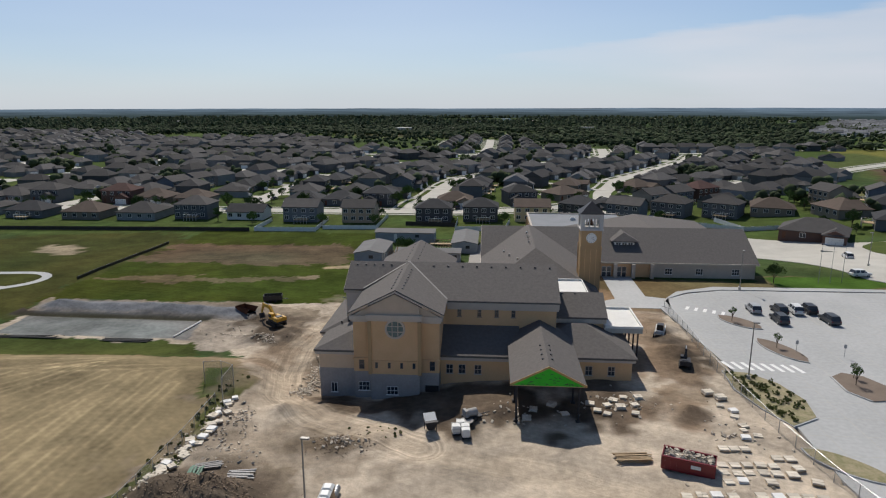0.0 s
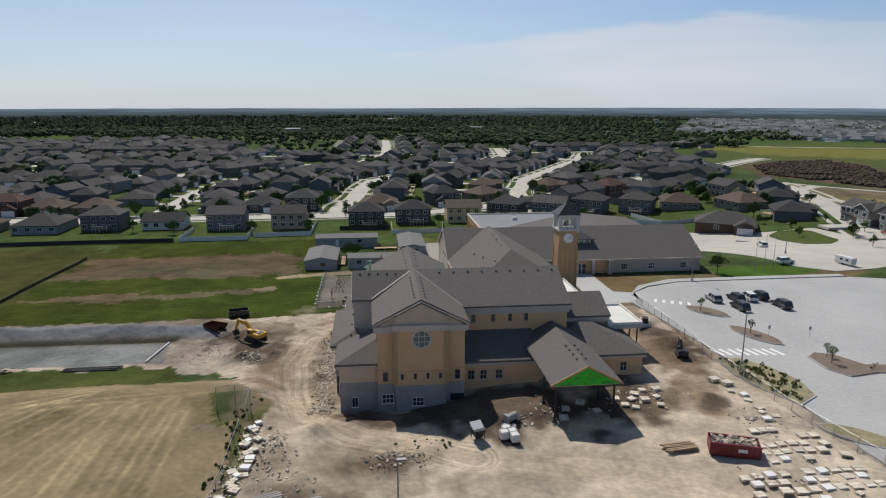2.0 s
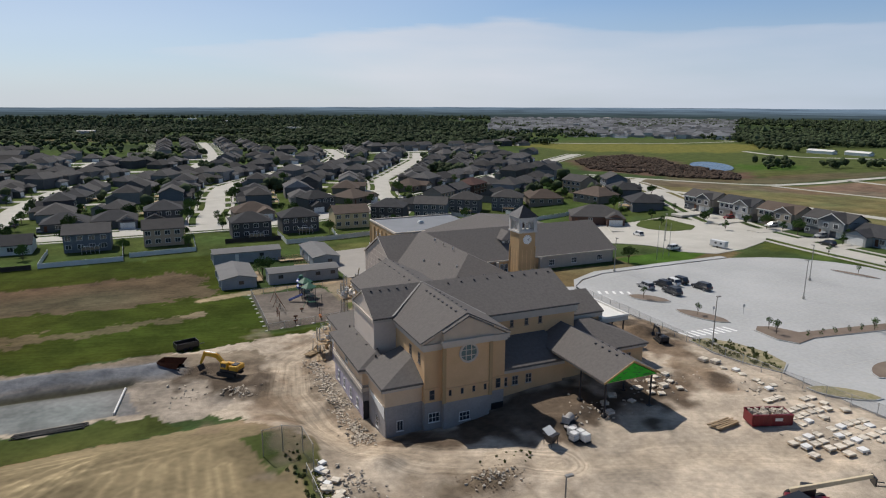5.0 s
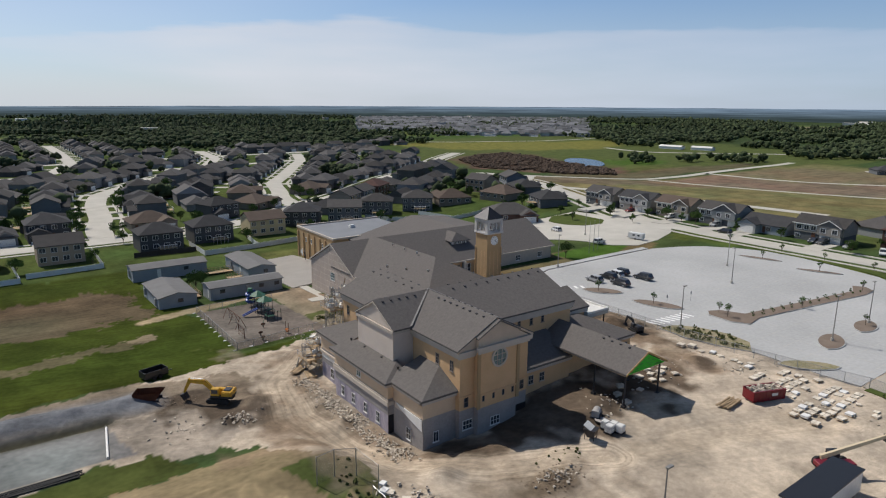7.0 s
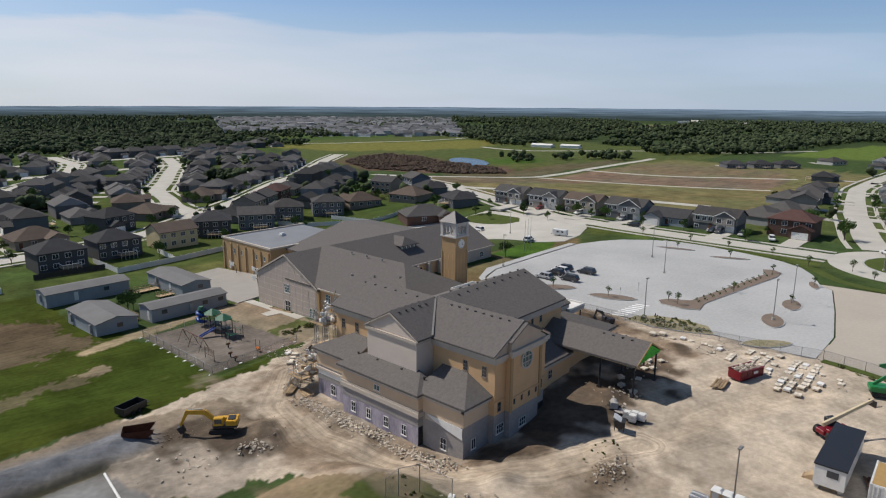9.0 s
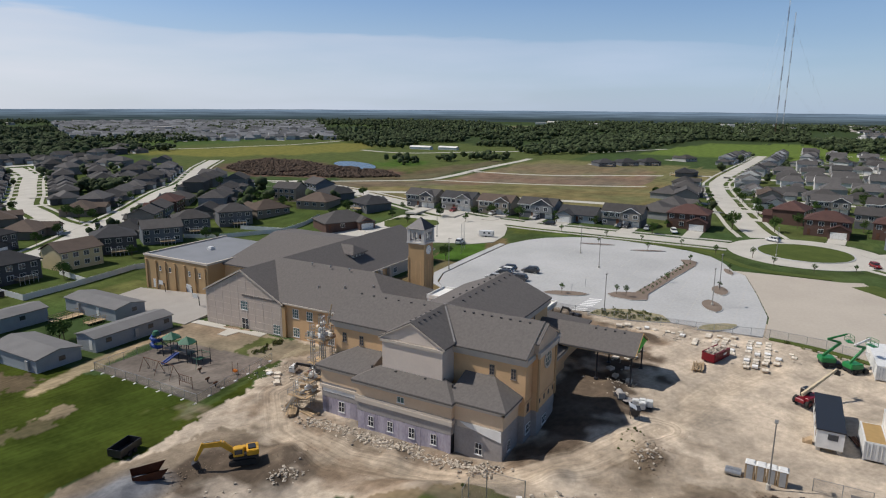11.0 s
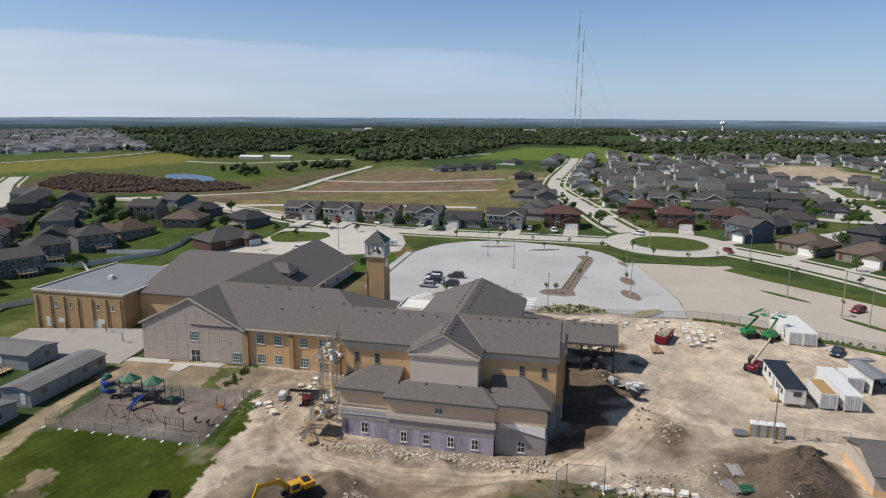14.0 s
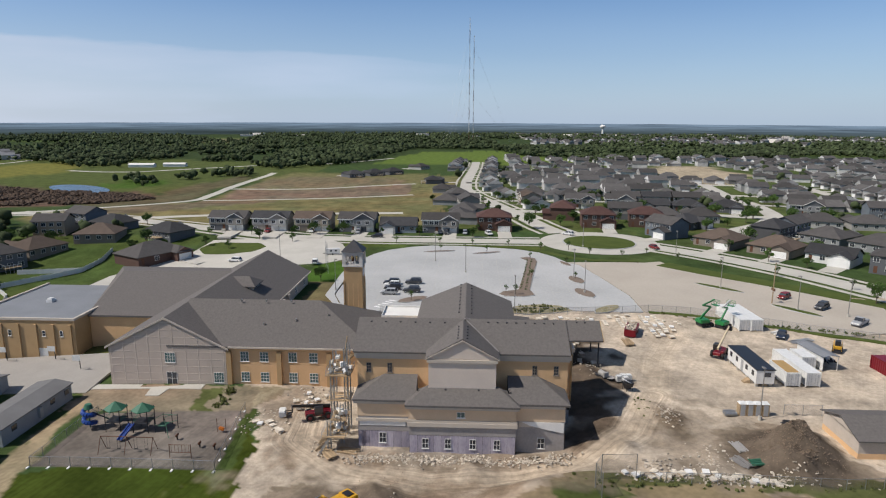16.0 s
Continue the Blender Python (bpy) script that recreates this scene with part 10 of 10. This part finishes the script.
for x, y in ((-17.5, 134.6), (-17, 133.2), (-16.6, 135.6), (-18, 132.4), (-19, 131.4), (-20, 130.6), (-9.2, 129), (-8, 127.4), (-7.2, 128.8), (-10.4, 128), (-6.2, 126), (-5.4, 129.5), (-11.5, 129.8), (-8.6, 131)):
    put_pallet(rng.choice((0, 1, 3, 2)), x, y, rng.uniform(-60, 60), rng.uniform(0.7, 1.05))
for x, y in ((30.0, 84.6), (31.2, 83.2)):
    put_pallet(3, x, y, 12, 1.2)
# broken stone along the foot of the church and around the yard: too many to count
def litter(name, spots, label, material, lo=0.12, hi=0.55, seed=3):
    r = random.Random(seed)
    bm = B()
    vs, fs = [], []
    for x, y, n, sx, sy in spots:
        for i in range(n):
            px, py = r.gauss(x, sx), r.gauss(y, sy)
            s = (r.uniform(lo, hi), r.uniform(lo, hi) * 0.7, r.uniform(lo, hi) * 0.4)
            m = Euler((r.uniform(-0.5, 0.5), r.uniform(-0.5, 0.5), r.uniform(0, 6))).to_matrix()
            c = Vector((px, py, gz(px, py) + float(heap_z(px, py)) + s[2] * 0.3))
            b = len(vs)
            vs += [m @ Vector((i2 * s[0] / 2 * r.uniform(0.7, 1), j2 * s[1] / 2 * r.uniform(0.7, 1), k2 * s[2] / 2)) + c for k2 in (-1, 1) for i2, j2 in ((-1, -1), (1, -1), (1, 1), (-1, 1))]
            fs += [tuple(b + q for q in f) for f in ((4, 5, 6, 7), (0, 1, 5, 4), (1, 2, 6, 5), (2, 3, 7, 6), (3, 0, 4, 7))]
    bm.free()
    me = bpy.data.meshes.new(name)
    me.from_pydata(vs, [], fs)
    me.materials.append(material)
    return tagged(new(name, me), label, "rubble", kind="stuff")


litter("stone_rubble", [(-27.2, y, 55, 0.85, 1.1) for y in np.arange(87, 119, 2)] + [(-35.2, y, 13, 0.8, 1.0) for y in np.arange(58, 79, 2)] + [(-48, 112, 25, 3.0, 3.0), (-40.5, 109.5, 70, 1.4, 0.9), (-32, 73, 60, 1, 3), (28, 58, 50, 3, 4), (-17.3, 68.8, 60, 1.4, 0.9), (18, 81, 70, 2.5, 2), (-8, 128, 90, 3, 2), (-36, 62, 50, 0.8, 5), (-30, 66, 60, 2, 1.5), (-16, 134, 90, 2.5, 2.5), (-24, 122, 70, 1.5, 1.5), (30, 73, 60, 2, 3), (4, 78, 40, 3, 2)], "pale broken stone and mortar scattered on the earth", M["rubble"])
litter("clods", [(-36.5, 112, 45, 2.6, 2.2), (-40.5, 109.5, 50, 1.2, 0.8), (-28, 54.5, 900, 3.2, 2.6), (30, 103, 200, 1.0, 6), (-17.3, 68.4, 220, 1.8, 1.1), (-45, 121, 120, 3, 1.2), (26, 80, 60, 2, 2)], "dark clods of dug earth", M["soil_dark"], 0.06, 0.26, 5)


def lumber(x, y, turn, n, L, label, material=None, dz=0.0, spread=0.5):
    r = random.Random(int(x * 7 + y * 3))
    root = thing("lumber_stack", label, "lumber", (x, y, gz(x, y) + float(heap_z(x, y)) + dz), turn, group="stacks of lumber and scaffold")
    for i in range(n):
        bm = B()
        l = L * r.uniform(0.75, 1.0)
        cbox(bm, (r.uniform(-0.2, 0.2), (i % 5 - 2) * 0.32 * spread * 2 + r.uniform(-0.06, 0.06), 0.08 + (i // 5) * 0.11), (l, 0.22, 0.06), Matrix.Rotation(r.uniform(-0.07, 0.07), 3, "Z"))
        part("plank", bm, material or M["timber"], root)


lumber(16.4, 67.4, 4, 16, 4.2, "weathered scaffold planks beside the dumpster", M["timber"], 0, 0.6)
lumber(-26.2, 121.4, 35, 15, 4.0, "weathered scaffold planks stacked by the wall")
lumber(-25.5, 118.6, 80, 12, 3.4, "timber planks leaning in a heap")
lumber(-31.0, 62.8, 20, 12, 3.2, "dark grey steel racks lying on the earth", M["flashing"])
lumber(-26.7, 61.4, 8, 10, 3.0, "faded green racks on the earth", M["window_grey"])
lumber(-31.5, 60.5, 100, 10, 3.0, "green and grey racks on the earth", M["play_green"])
lumber(19, 30.5, 110, 14, 6.0, "long blue-white pipes laid in the yard", M["silver"])
lumber(24, 33, 120, 12, 4.0, "wrapped green and white panels", M["white_trim"])
lumber(-19, 50, 60, 12, 3.5, "dark scrap steel lying in a heap", M["steel_dark"])
lumber(1, 44.5, 20, 10, 3.0, "brown scrap timber between the containers", M["rust_steel"])
lumber(-85, 107.5, 2, 8, 13.0, "black pipes laid along the gravel pad", M["rubber"])
lumber(-66, 107.0, 2, 10, 10.0, "black pipes laid along the gravel pad", M["rubber"])
pipe = thing("drain_pipe", "white plastic drain pipe at the end of the gravel pad", "pipe", (-57.6, 113.5, gz(-57.6, 113.5)), 82)
bm = B()
cyl(bm, (-4.5, 0, 0.2), (4.5, 0, 0.2), 0.16, n=12)
part("tube", bm, M["white_trim"], pipe)
bm = B()
ribbon(bm, [(-102, 194), (-101, 161), (-101, 146)], 0.08, top=0.8, t=0.1)
solid("silt_fence", bm, M["black_paint"], "black silt fence along the field", "fence")
# mixer, totes, hopper in front of the church
mixer = thing("mortar_mixer", "white and grey towed mortar mixer", "mixer", (-2.0, 76.2, gz(-2, 76)), 30)
bm = B()
cyl(bm, (-0.7, 0, 1.0), (0.6, 0, 1.0), 0.5, 0.55, 16)
box(bm, -1.1, -0.72, -0.5, 0.5, 0.6, 1.5)
part("drum", bm, M["window_grey"], mixer)
bm = B()
box(bm, -1.2, 1.2, -0.7, 0.7, 0.45, 0.6)
box(bm, 1.2, 2.6, -0.05, 0.05, 0.45, 0.55)
part("frame", bm, M["steel_dark"], mixer)
for s in (-1, 1):
    bm = B()
    cyl(bm, (0, s * 0.75, 0.35), (0, s * 0.95, 0.35), 0.35, n=12)
    part("wheel", bm, M["rubber"], mixer)
for x, y, k in ((-3.8, 72.4, 1), (-2.7, 72.6, 1), (-3.3, 73.5, 1), (-2.6, 71.6, 0)):
    t = thing("water_tote", "white caged water tote on a pallet", "tank", (x, y, gz(x, y)), 10, group="water totes")
    bm = B()
    box(bm, -0.5, 0.5, -0.5, 0.5, 0.15, 1.15)
    bmesh.ops.bevel(bm, geom=bm.edges[:], offset=0.08, segments=2, affect="EDGES")
    part("tank", bm, M["white_paint"], t)
    bm = B()
    box(bm, -0.55, 0.55, -0.55, 0.55, 0, 0.14)
    part("pallet", bm, M["steel_dark"], t)
    if k:
        for z in (0.4, 0.8, 1.2):
            for a, b in (((-0.53, -0.53), (0.53, -0.53)), ((0.53, -0.53), (0.53, 0.53)), ((0.53, 0.53), (-0.53, 0.53)), ((-0.53, 0.53), (-0.53, -0.53))):
                bm = B()
                cyl(bm, (*a, z), (*b, z), 0.02, n=4)
                part("cage_bar", bm, M["galvanised"], t)
hopper = thing("sand_hopper", "dark steel hopper with a white lid", "hopper", (-7.0, 72.8, gz(-7, 72.8)), 20)
bm = B()
faces(bm, [(-0.4, -0.4, 0.3), (0.4, -0.4, 0.3), (0.4, 0.4, 0.3), (-0.4, 0.4, 0.3), (-0.8, -0.8, 1.5), (0.8, -0.8, 1.5), (0.8, 0.8, 1.5), (-0.8, 0.8, 1.5)], [(3, 2, 1, 0), (4, 5, 6, 7), (0, 1, 5, 4), (1, 2, 6, 5), (2, 3, 7, 6), (3, 0, 4, 7)])
part("bin", bm, M["steel_dark"], hopper)
bm = B()
cbox(bm, (0, 0.3, 1.75), (1.5, 1.2, 0.08), Matrix.Rotation(0.5, 3, "X"))
part("lid", bm, M["white_paint"], hopper)
for sx in (-0.6, 0.6):
    for sy in (-0.6, 0.6):
        bm = B()
        cyl(bm, (sx, sy, 0), (sx, sy, 1.4), 0.05, n=5)
        part("leg", bm, M["steel_dark"], hopper)
tub = thing("mortar_tub", "round dark mortar tub", "tub", (-2.6, 74.9, gz(-2.6, 74.9)))
bm = B()
cyl(bm, (0, 0, 0), (0, 0, 0.5), 0.8, 0.95, 16)
part("shell", bm, M["rubber"], tub)
bm = B()
cyl(bm, (0, 0, 0.35), (0, 0, 0.504), 0.85, n=16)
part("mortar", bm, M["render_grey"], tub)
crate = thing("toilet_block", "row of tan portable toilets with white roofs", "portable toilet", (-15.8, 55.0, gz(-15.8, 55)), 0)
for i in range(4):
    y = (i - 1.5) * 1.2
    bm = B()
    box(bm, -0.55, 0.55, y - 0.56, y + 0.56, 0, 2.05)
    cab = part("cabin", bm, M["timber"], crate)
    bm = B()
    faces(bm, [(-0.6, y - 0.59, 2.05), (0.6, y - 0.59, 2.05), (0.6, y + 0.59, 2.05), (-0.6, y + 0.59, 2.05), (-0.35, y - 0.4, 2.3), (0.35, y - 0.4, 2.3), (0.35, y + 0.4, 2.3), (-0.35, y + 0.4, 2.3)], [(3, 2, 1, 0), (4, 5, 6, 7), (0, 1, 5, 4), (1, 2, 6, 5), (2, 3, 7, 6), (3, 0, 4, 7)])
    pane_of(bm, M["white_paint"], cab, "roof")
    bm = B()
    box(bm, -0.58, -0.545, y - 0.35, y + 0.35, 0.1, 1.95)
    pane_of(bm, M["silver"], cab, "door")
drum = thing("pipe_roll", "grey corrugated pipe rolls lying on the earth", "pipe", (-15.5, 58.6, gz(-15.5, 58.6)), 90)
for i in range(2):
    bm = B()
    for k in range(6):
        cyl(bm, (-0.9 + k * 0.3, i * 0.75, 0.36), (-0.9 + k * 0.3 + 0.2, i * 0.75, 0.36), 0.36, n=12)
        cyl(bm, (-0.75 + k * 0.3, i * 0.75, 0.36), (-0.75 + k * 0.3 + 0.2, i * 0.75, 0.36), 0.31, n=12)
    part("roll", bm, M["galvanised"], drum)
wb = thing("white_tank", "white boxed tank beside the haul road", "tank", (-14.2, 131.8, gz(-14.2, 131.8)), 15)
bm = B()
box(bm, -1.0, 1.0, -0.6, 0.6, 0.1, 1.15)
bmesh.ops.bevel(bm, geom=bm.edges[:], offset=0.12, segments=2, affect="EDGES")
part("tank", bm, M["white_paint"], wb)
bm = B()
for x in (-0.8, 0.8):
    box(bm, x - 0.1, x + 0.1, -0.6, 0.6, 0, 0.12)
part("skids", bm, M["timber"], wb)
# mast-climbing scaffold at the north-west corner, loaded with wrapped stone
scaf = thing("mast_scaffold", "steel mast scaffold with a loaded work platform", "scaffold", (-22.6, 119.6, gz(-22.6, 119.6)))
for dx, dy, H in ((2.2, 0.0, 14.6), (4.4, 0.0, 14.6), (2.2, 2.2, 12.5), (4.4, 2.2, 13.4), (-0.6, 0.2, 6.5), (-2.6, 1.8, 4.6)):
    for cx in (-0.25, 0.25):
        for cy in (-0.25, 0.25):
            bm = B()
            cyl(bm, (dx + cx, dy + cy, -0.2), (dx + cx, dy + cy, H), 0.055, n=5)
            part("standard", bm, M["galvanised"], scaf)
    bm = B()
    for z in np.arange(0.3, H, 0.6):
        for a, b in (((-0.25, -0.25), (0.25, -0.25)), ((0.25, -0.25), (0.25, 0.25)), ((0.25, 0.25), (-0.25, 0.25)), ((-0.25, 0.25), (-0.25, -0.25))):
            cyl(bm, (dx + a[0], dy + a[1], z), (dx + b[0], dy + b[1], z + 0.3), 0.035, n=4)
    part("lattice", bm, M["galvanised"], scaf)
for z, x0, x1, y0, y1 in ((10.2, 1.4, 5.2, -0.8, 3.0), (6.0, 1.6, 5.0, -0.6, 2.8), (2.4, -3.4, 0.4, -0.8, 2.8), (4.6, -2.2, 1.2, -0.8, 1.6)):
    bm = B()
    for yy in np.arange(y0, y1, 0.28):
        box(bm, x0, x1, yy, yy + 0.29, z, z + 0.06)
    part("platform", bm, M["timber"], scaf)
    bm = B()
    for zz in (z + 0.5, z + 1.0):
        for a, b in (((x0, y0), (x1, y0)), ((x0, y0), (x0, y1)), ((x0, y1), (x1, y1))):
            cyl(bm, (*a, zz), (*b, zz), 0.035, n=4)
    for a in ((x0, y0), (x1, y0), (x0, y1), (x1, y1)):
        cyl(bm, (*a, z), (*a, z + 1.05), 0.035, n=4)
    part("guard_rail", bm, M["galvanised"], scaf)
rng = random.Random(8)
for i in range(34):                      # wrapped stone on the top deck, more on the lower ones
    bm = B()
    if i < 22:
        p = (rng.uniform(1.8, 4.8), rng.uniform(-0.4, 2.6), 10.5 + rng.uniform(0, 2.6) * rng.random())
    elif i < 28:
        p = (rng.uniform(-3.0, 0.0), rng.uniform(-0.4, 2.4), 2.7 + rng.uniform(0, 0.7))
    else:
        p = (rng.uniform(-2.0, 0.8), rng.uniform(-0.5, 1.2), 4.9 + rng.uniform(0, 0.7))
    cbox(bm, p, (rng.uniform(0.4, 1.1), rng.uniform(0.3, 0.9), rng.uniform(0.3, 0.7)), Euler([rng.uniform(-0.5, 0.5) for _ in range(3)]).to_matrix())
    bmesh.ops.bevel(bm, geom=bm.edges[:], offset=0.03, segments=1, affect="EDGES")
    part("wrapped_load", bm, (M["white_trim"], M["stone_block"], M["membrane"], M["timber"])[i % 4], scaf, "wrapped pale material")
for i in range(12):                      # planks leaning on the decks
    bm = B()
    x = rng.uniform(-3.6, 1.0)
    link(bm, (x, 3.4 + rng.uniform(-0.6, 0.9), 0.0), (x + rng.uniform(-0.8, 0.8), 1.4, rng.uniform(2.0, 3.6)), 0.18, 0.06)
    part("plank", bm, M["timber"] if i % 3 else M["galvanised"], scaf)
bm = B()
link(bm, (4.2, 0.6, 12.0), (4.9, 0.2, 15.6), 0.12, 0.08)
part("hoist_arm", bm, M["timber"], scaf)
# store shed in the corner of the site
shed = thing("store_shed", "low tan block shed with a grey shingle roof", "shed", (-24.5, 38, gz(-24.5, 38)), 0)
bm = B()
box(bm, -4.6, 4.6, -10, 8.2, -0.5, 3.0)
part("wall", bm, M["stone_veneer"], shed)
bm = B()
box(bm, -4.63, 4.63, -10.03, 8.23, -0.5, 0.9)
part("plinth", bm, M["stucco"], shed)
bm = B()
gable(bm, -5.1, 5.1, -10.5, 8.6, 3.0, 4.6, "y", 0.2)
part("roof", bm, M["shingle"], shed)
bm = B()
faces(bm, [(-4.6, 8.2, 2.9), (4.6, 8.2, 2.9), (0, 8.2, 4.4), (-4.6, 8.0, 2.9), (4.6, 8.0, 2.9), (0, 8.0, 4.4)], [(0, 1, 2), (5, 4, 3), (0, 3, 4, 1), (1, 4, 5, 2), (2, 5, 3, 0)])
part("gable_end", bm, M["stone_veneer"], shed)
bm = B()
box(bm, -4.66, -4.58, 3.2, 4.4, 1.7, 2.4)
part("window", bm, M["dark_glass"], shed)
# low shrubs in the long island and weeds on the bank: small, many
def tufts(name, spots, label, material, size, seed):
    r = random.Random(seed)
    vs, fs = [], []
    for x, y, z, s in spots:
        v, f = leaf_cloud(r, [(x, y, z + s * 0.5, s * 0.6)], 22, size)
        b = len(vs)
        vs += v
        fs += [tuple(b + i for i in q) for q in f]
    me = bpy.data.meshes.new(name)
    me.from_pydata(vs, [], fs)
    me.materials.append(material)
    return tagged(new(name, me), label, "shrubs", kind="stuff")


r9 = random.Random(9)
shr = [(56 + i * 1.55 + r9.uniform(-0.3, 0.3), 86.0 - i * 0.20 + (0.8 if i % 2 else -0.5), LOT + 0.2, r9.uniform(0.4, 0.75)) for i in range(25)]
tufts("island_shrubs", shr, "small dark shrubs planted in the mulch", M["leaf"], 0.12, 10)
weeds = [(x, y, LOT + 0.15, r9.uniform(0.25, 0.7)) for x, y in ((r9.uniform(34.5, 42), r9.uniform(76, 92)) for _ in range(130)) if inside(np.array([x]), np.array([y]), [(34.8, 92), (38, 91.5), (40.6, 88), (42, 83), (41, 78.4), (37.7, 76), (35.8, 80), (34.4, 86)])[0]]
weeds += [(-37 + r9.gauss(0, 0.7), r9.uniform(48, 88), gz(-37, 65), r9.uniform(0.15, 0.4)) for _ in range(60)]
weeds += [(r9.uniform(-12, -3), 144.2 + r9.gauss(0, 0.7), gz(-5, 144), r9.uniform(0.3, 0.8)) for _ in range(40)]
weeds += [(r9.gauss(-13, 1.6), r9.gauss(71.5, 0.9), gz(-13, 71), r9.uniform(0.15, 0.35)) for _ in range(16)]
weeds += [(36.5 + r9.gauss(0, 0.6) - (57 - y) * 0.33, y, gz(30, y), r9.uniform(0.3, 0.7)) for y in (r9.uniform(14, 57) for _ in range(60))]
tufts("weeds", weeds, "rank weeds and tufts of grass", M["leaf_weed"], 0.16, 11)

# far landmarks
for x, y, L, a in ((529.5, 434, 25, 95), (540.5, 405, 22, 95)):
    sh = thing("long_shed", "long white farm shed at the edge of the woods", "shed", (x, y, gz(x, y)), a, group="white sheds by the woods")
    bm = B()
    box(bm, -L / 2, L / 2, -4, 4, -0.3, 2.6)
    part("wall", bm, M["vinyl_white"], sh)
    bm = B()
    gable(bm, -L / 2 - 0.4, L / 2 + 0.4, -4.4, 4.4, 2.6, 4.0, "x", 0.15)
    part("roof", bm, M["membrane"], sh)
wt_ = thing("water_tower", "pale far-off water tower above the trees", "water tower", (1737, -261, gz(1737, -261)))
bm = B()
cyl(bm, (0, 0, -1), (0, 0, 24), 3.2, 2.6, 12)
part("shaft", bm, M["white_trim"], wt_)
bm = B()
cyl(bm, (0, 0, 22), (0, 0, 26), 3, 8, 16)
cyl(bm, (0, 0, 26), (0, 0, 30), 8, 8, 16)
cyl(bm, (0, 0, 30), (0, 0, 33), 8, 2, 16)
part("bowl", bm, M["white_trim"], wt_)


def sheds(name, spots, label):
    """Low flat-roofed buildings too far off to count."""
    r = random.Random(31)
    bm = B()
    for x, y in spots:
        w, d, h = r.uniform(14, 38), r.uniform(10, 22), r.uniform(5, 9)
        cbox(bm, (x, y, gz(x, y) + h / 2), (w, d, h), Matrix.Rotation(r.uniform(0, 3), 3, "Z"))
    return tagged(new(name, mesh_of(bm, name, M["far_block"])), label, "buildings", kind="stuff")


r31 = random.Random(32)
M["far_block"] = mat("far_block", (0.62, 0.59, 0.55), (0.42, 0.39, 0.36), 0.01, 0.1, 0.9, spread=0.4, island=True)
spots = [(r31.uniform(1300, 2150), r31.uniform(-1100, -520)) for _ in range(80)] + [(r31.uniform(1500, 1800), r31.uniform(-300, 700)) for _ in range(14)] + [(r31.uniform(-700, 700), r31.uniform(1350, 2000)) for _ in range(7)] + [(r31.uniform(1000, 1500), r31.uniform(1300, 1700)) for _ in range(10)]
spots += [(-60, 1010), (-130, 960), (-640, 1290), (150, 1040), (640, 1015), (655, 1030)]
sheds("far_blocks", [p for p in spots if math.hypot(p[0], p[1] - 80) < 1830], "pale commercial buildings scattered in the distance")
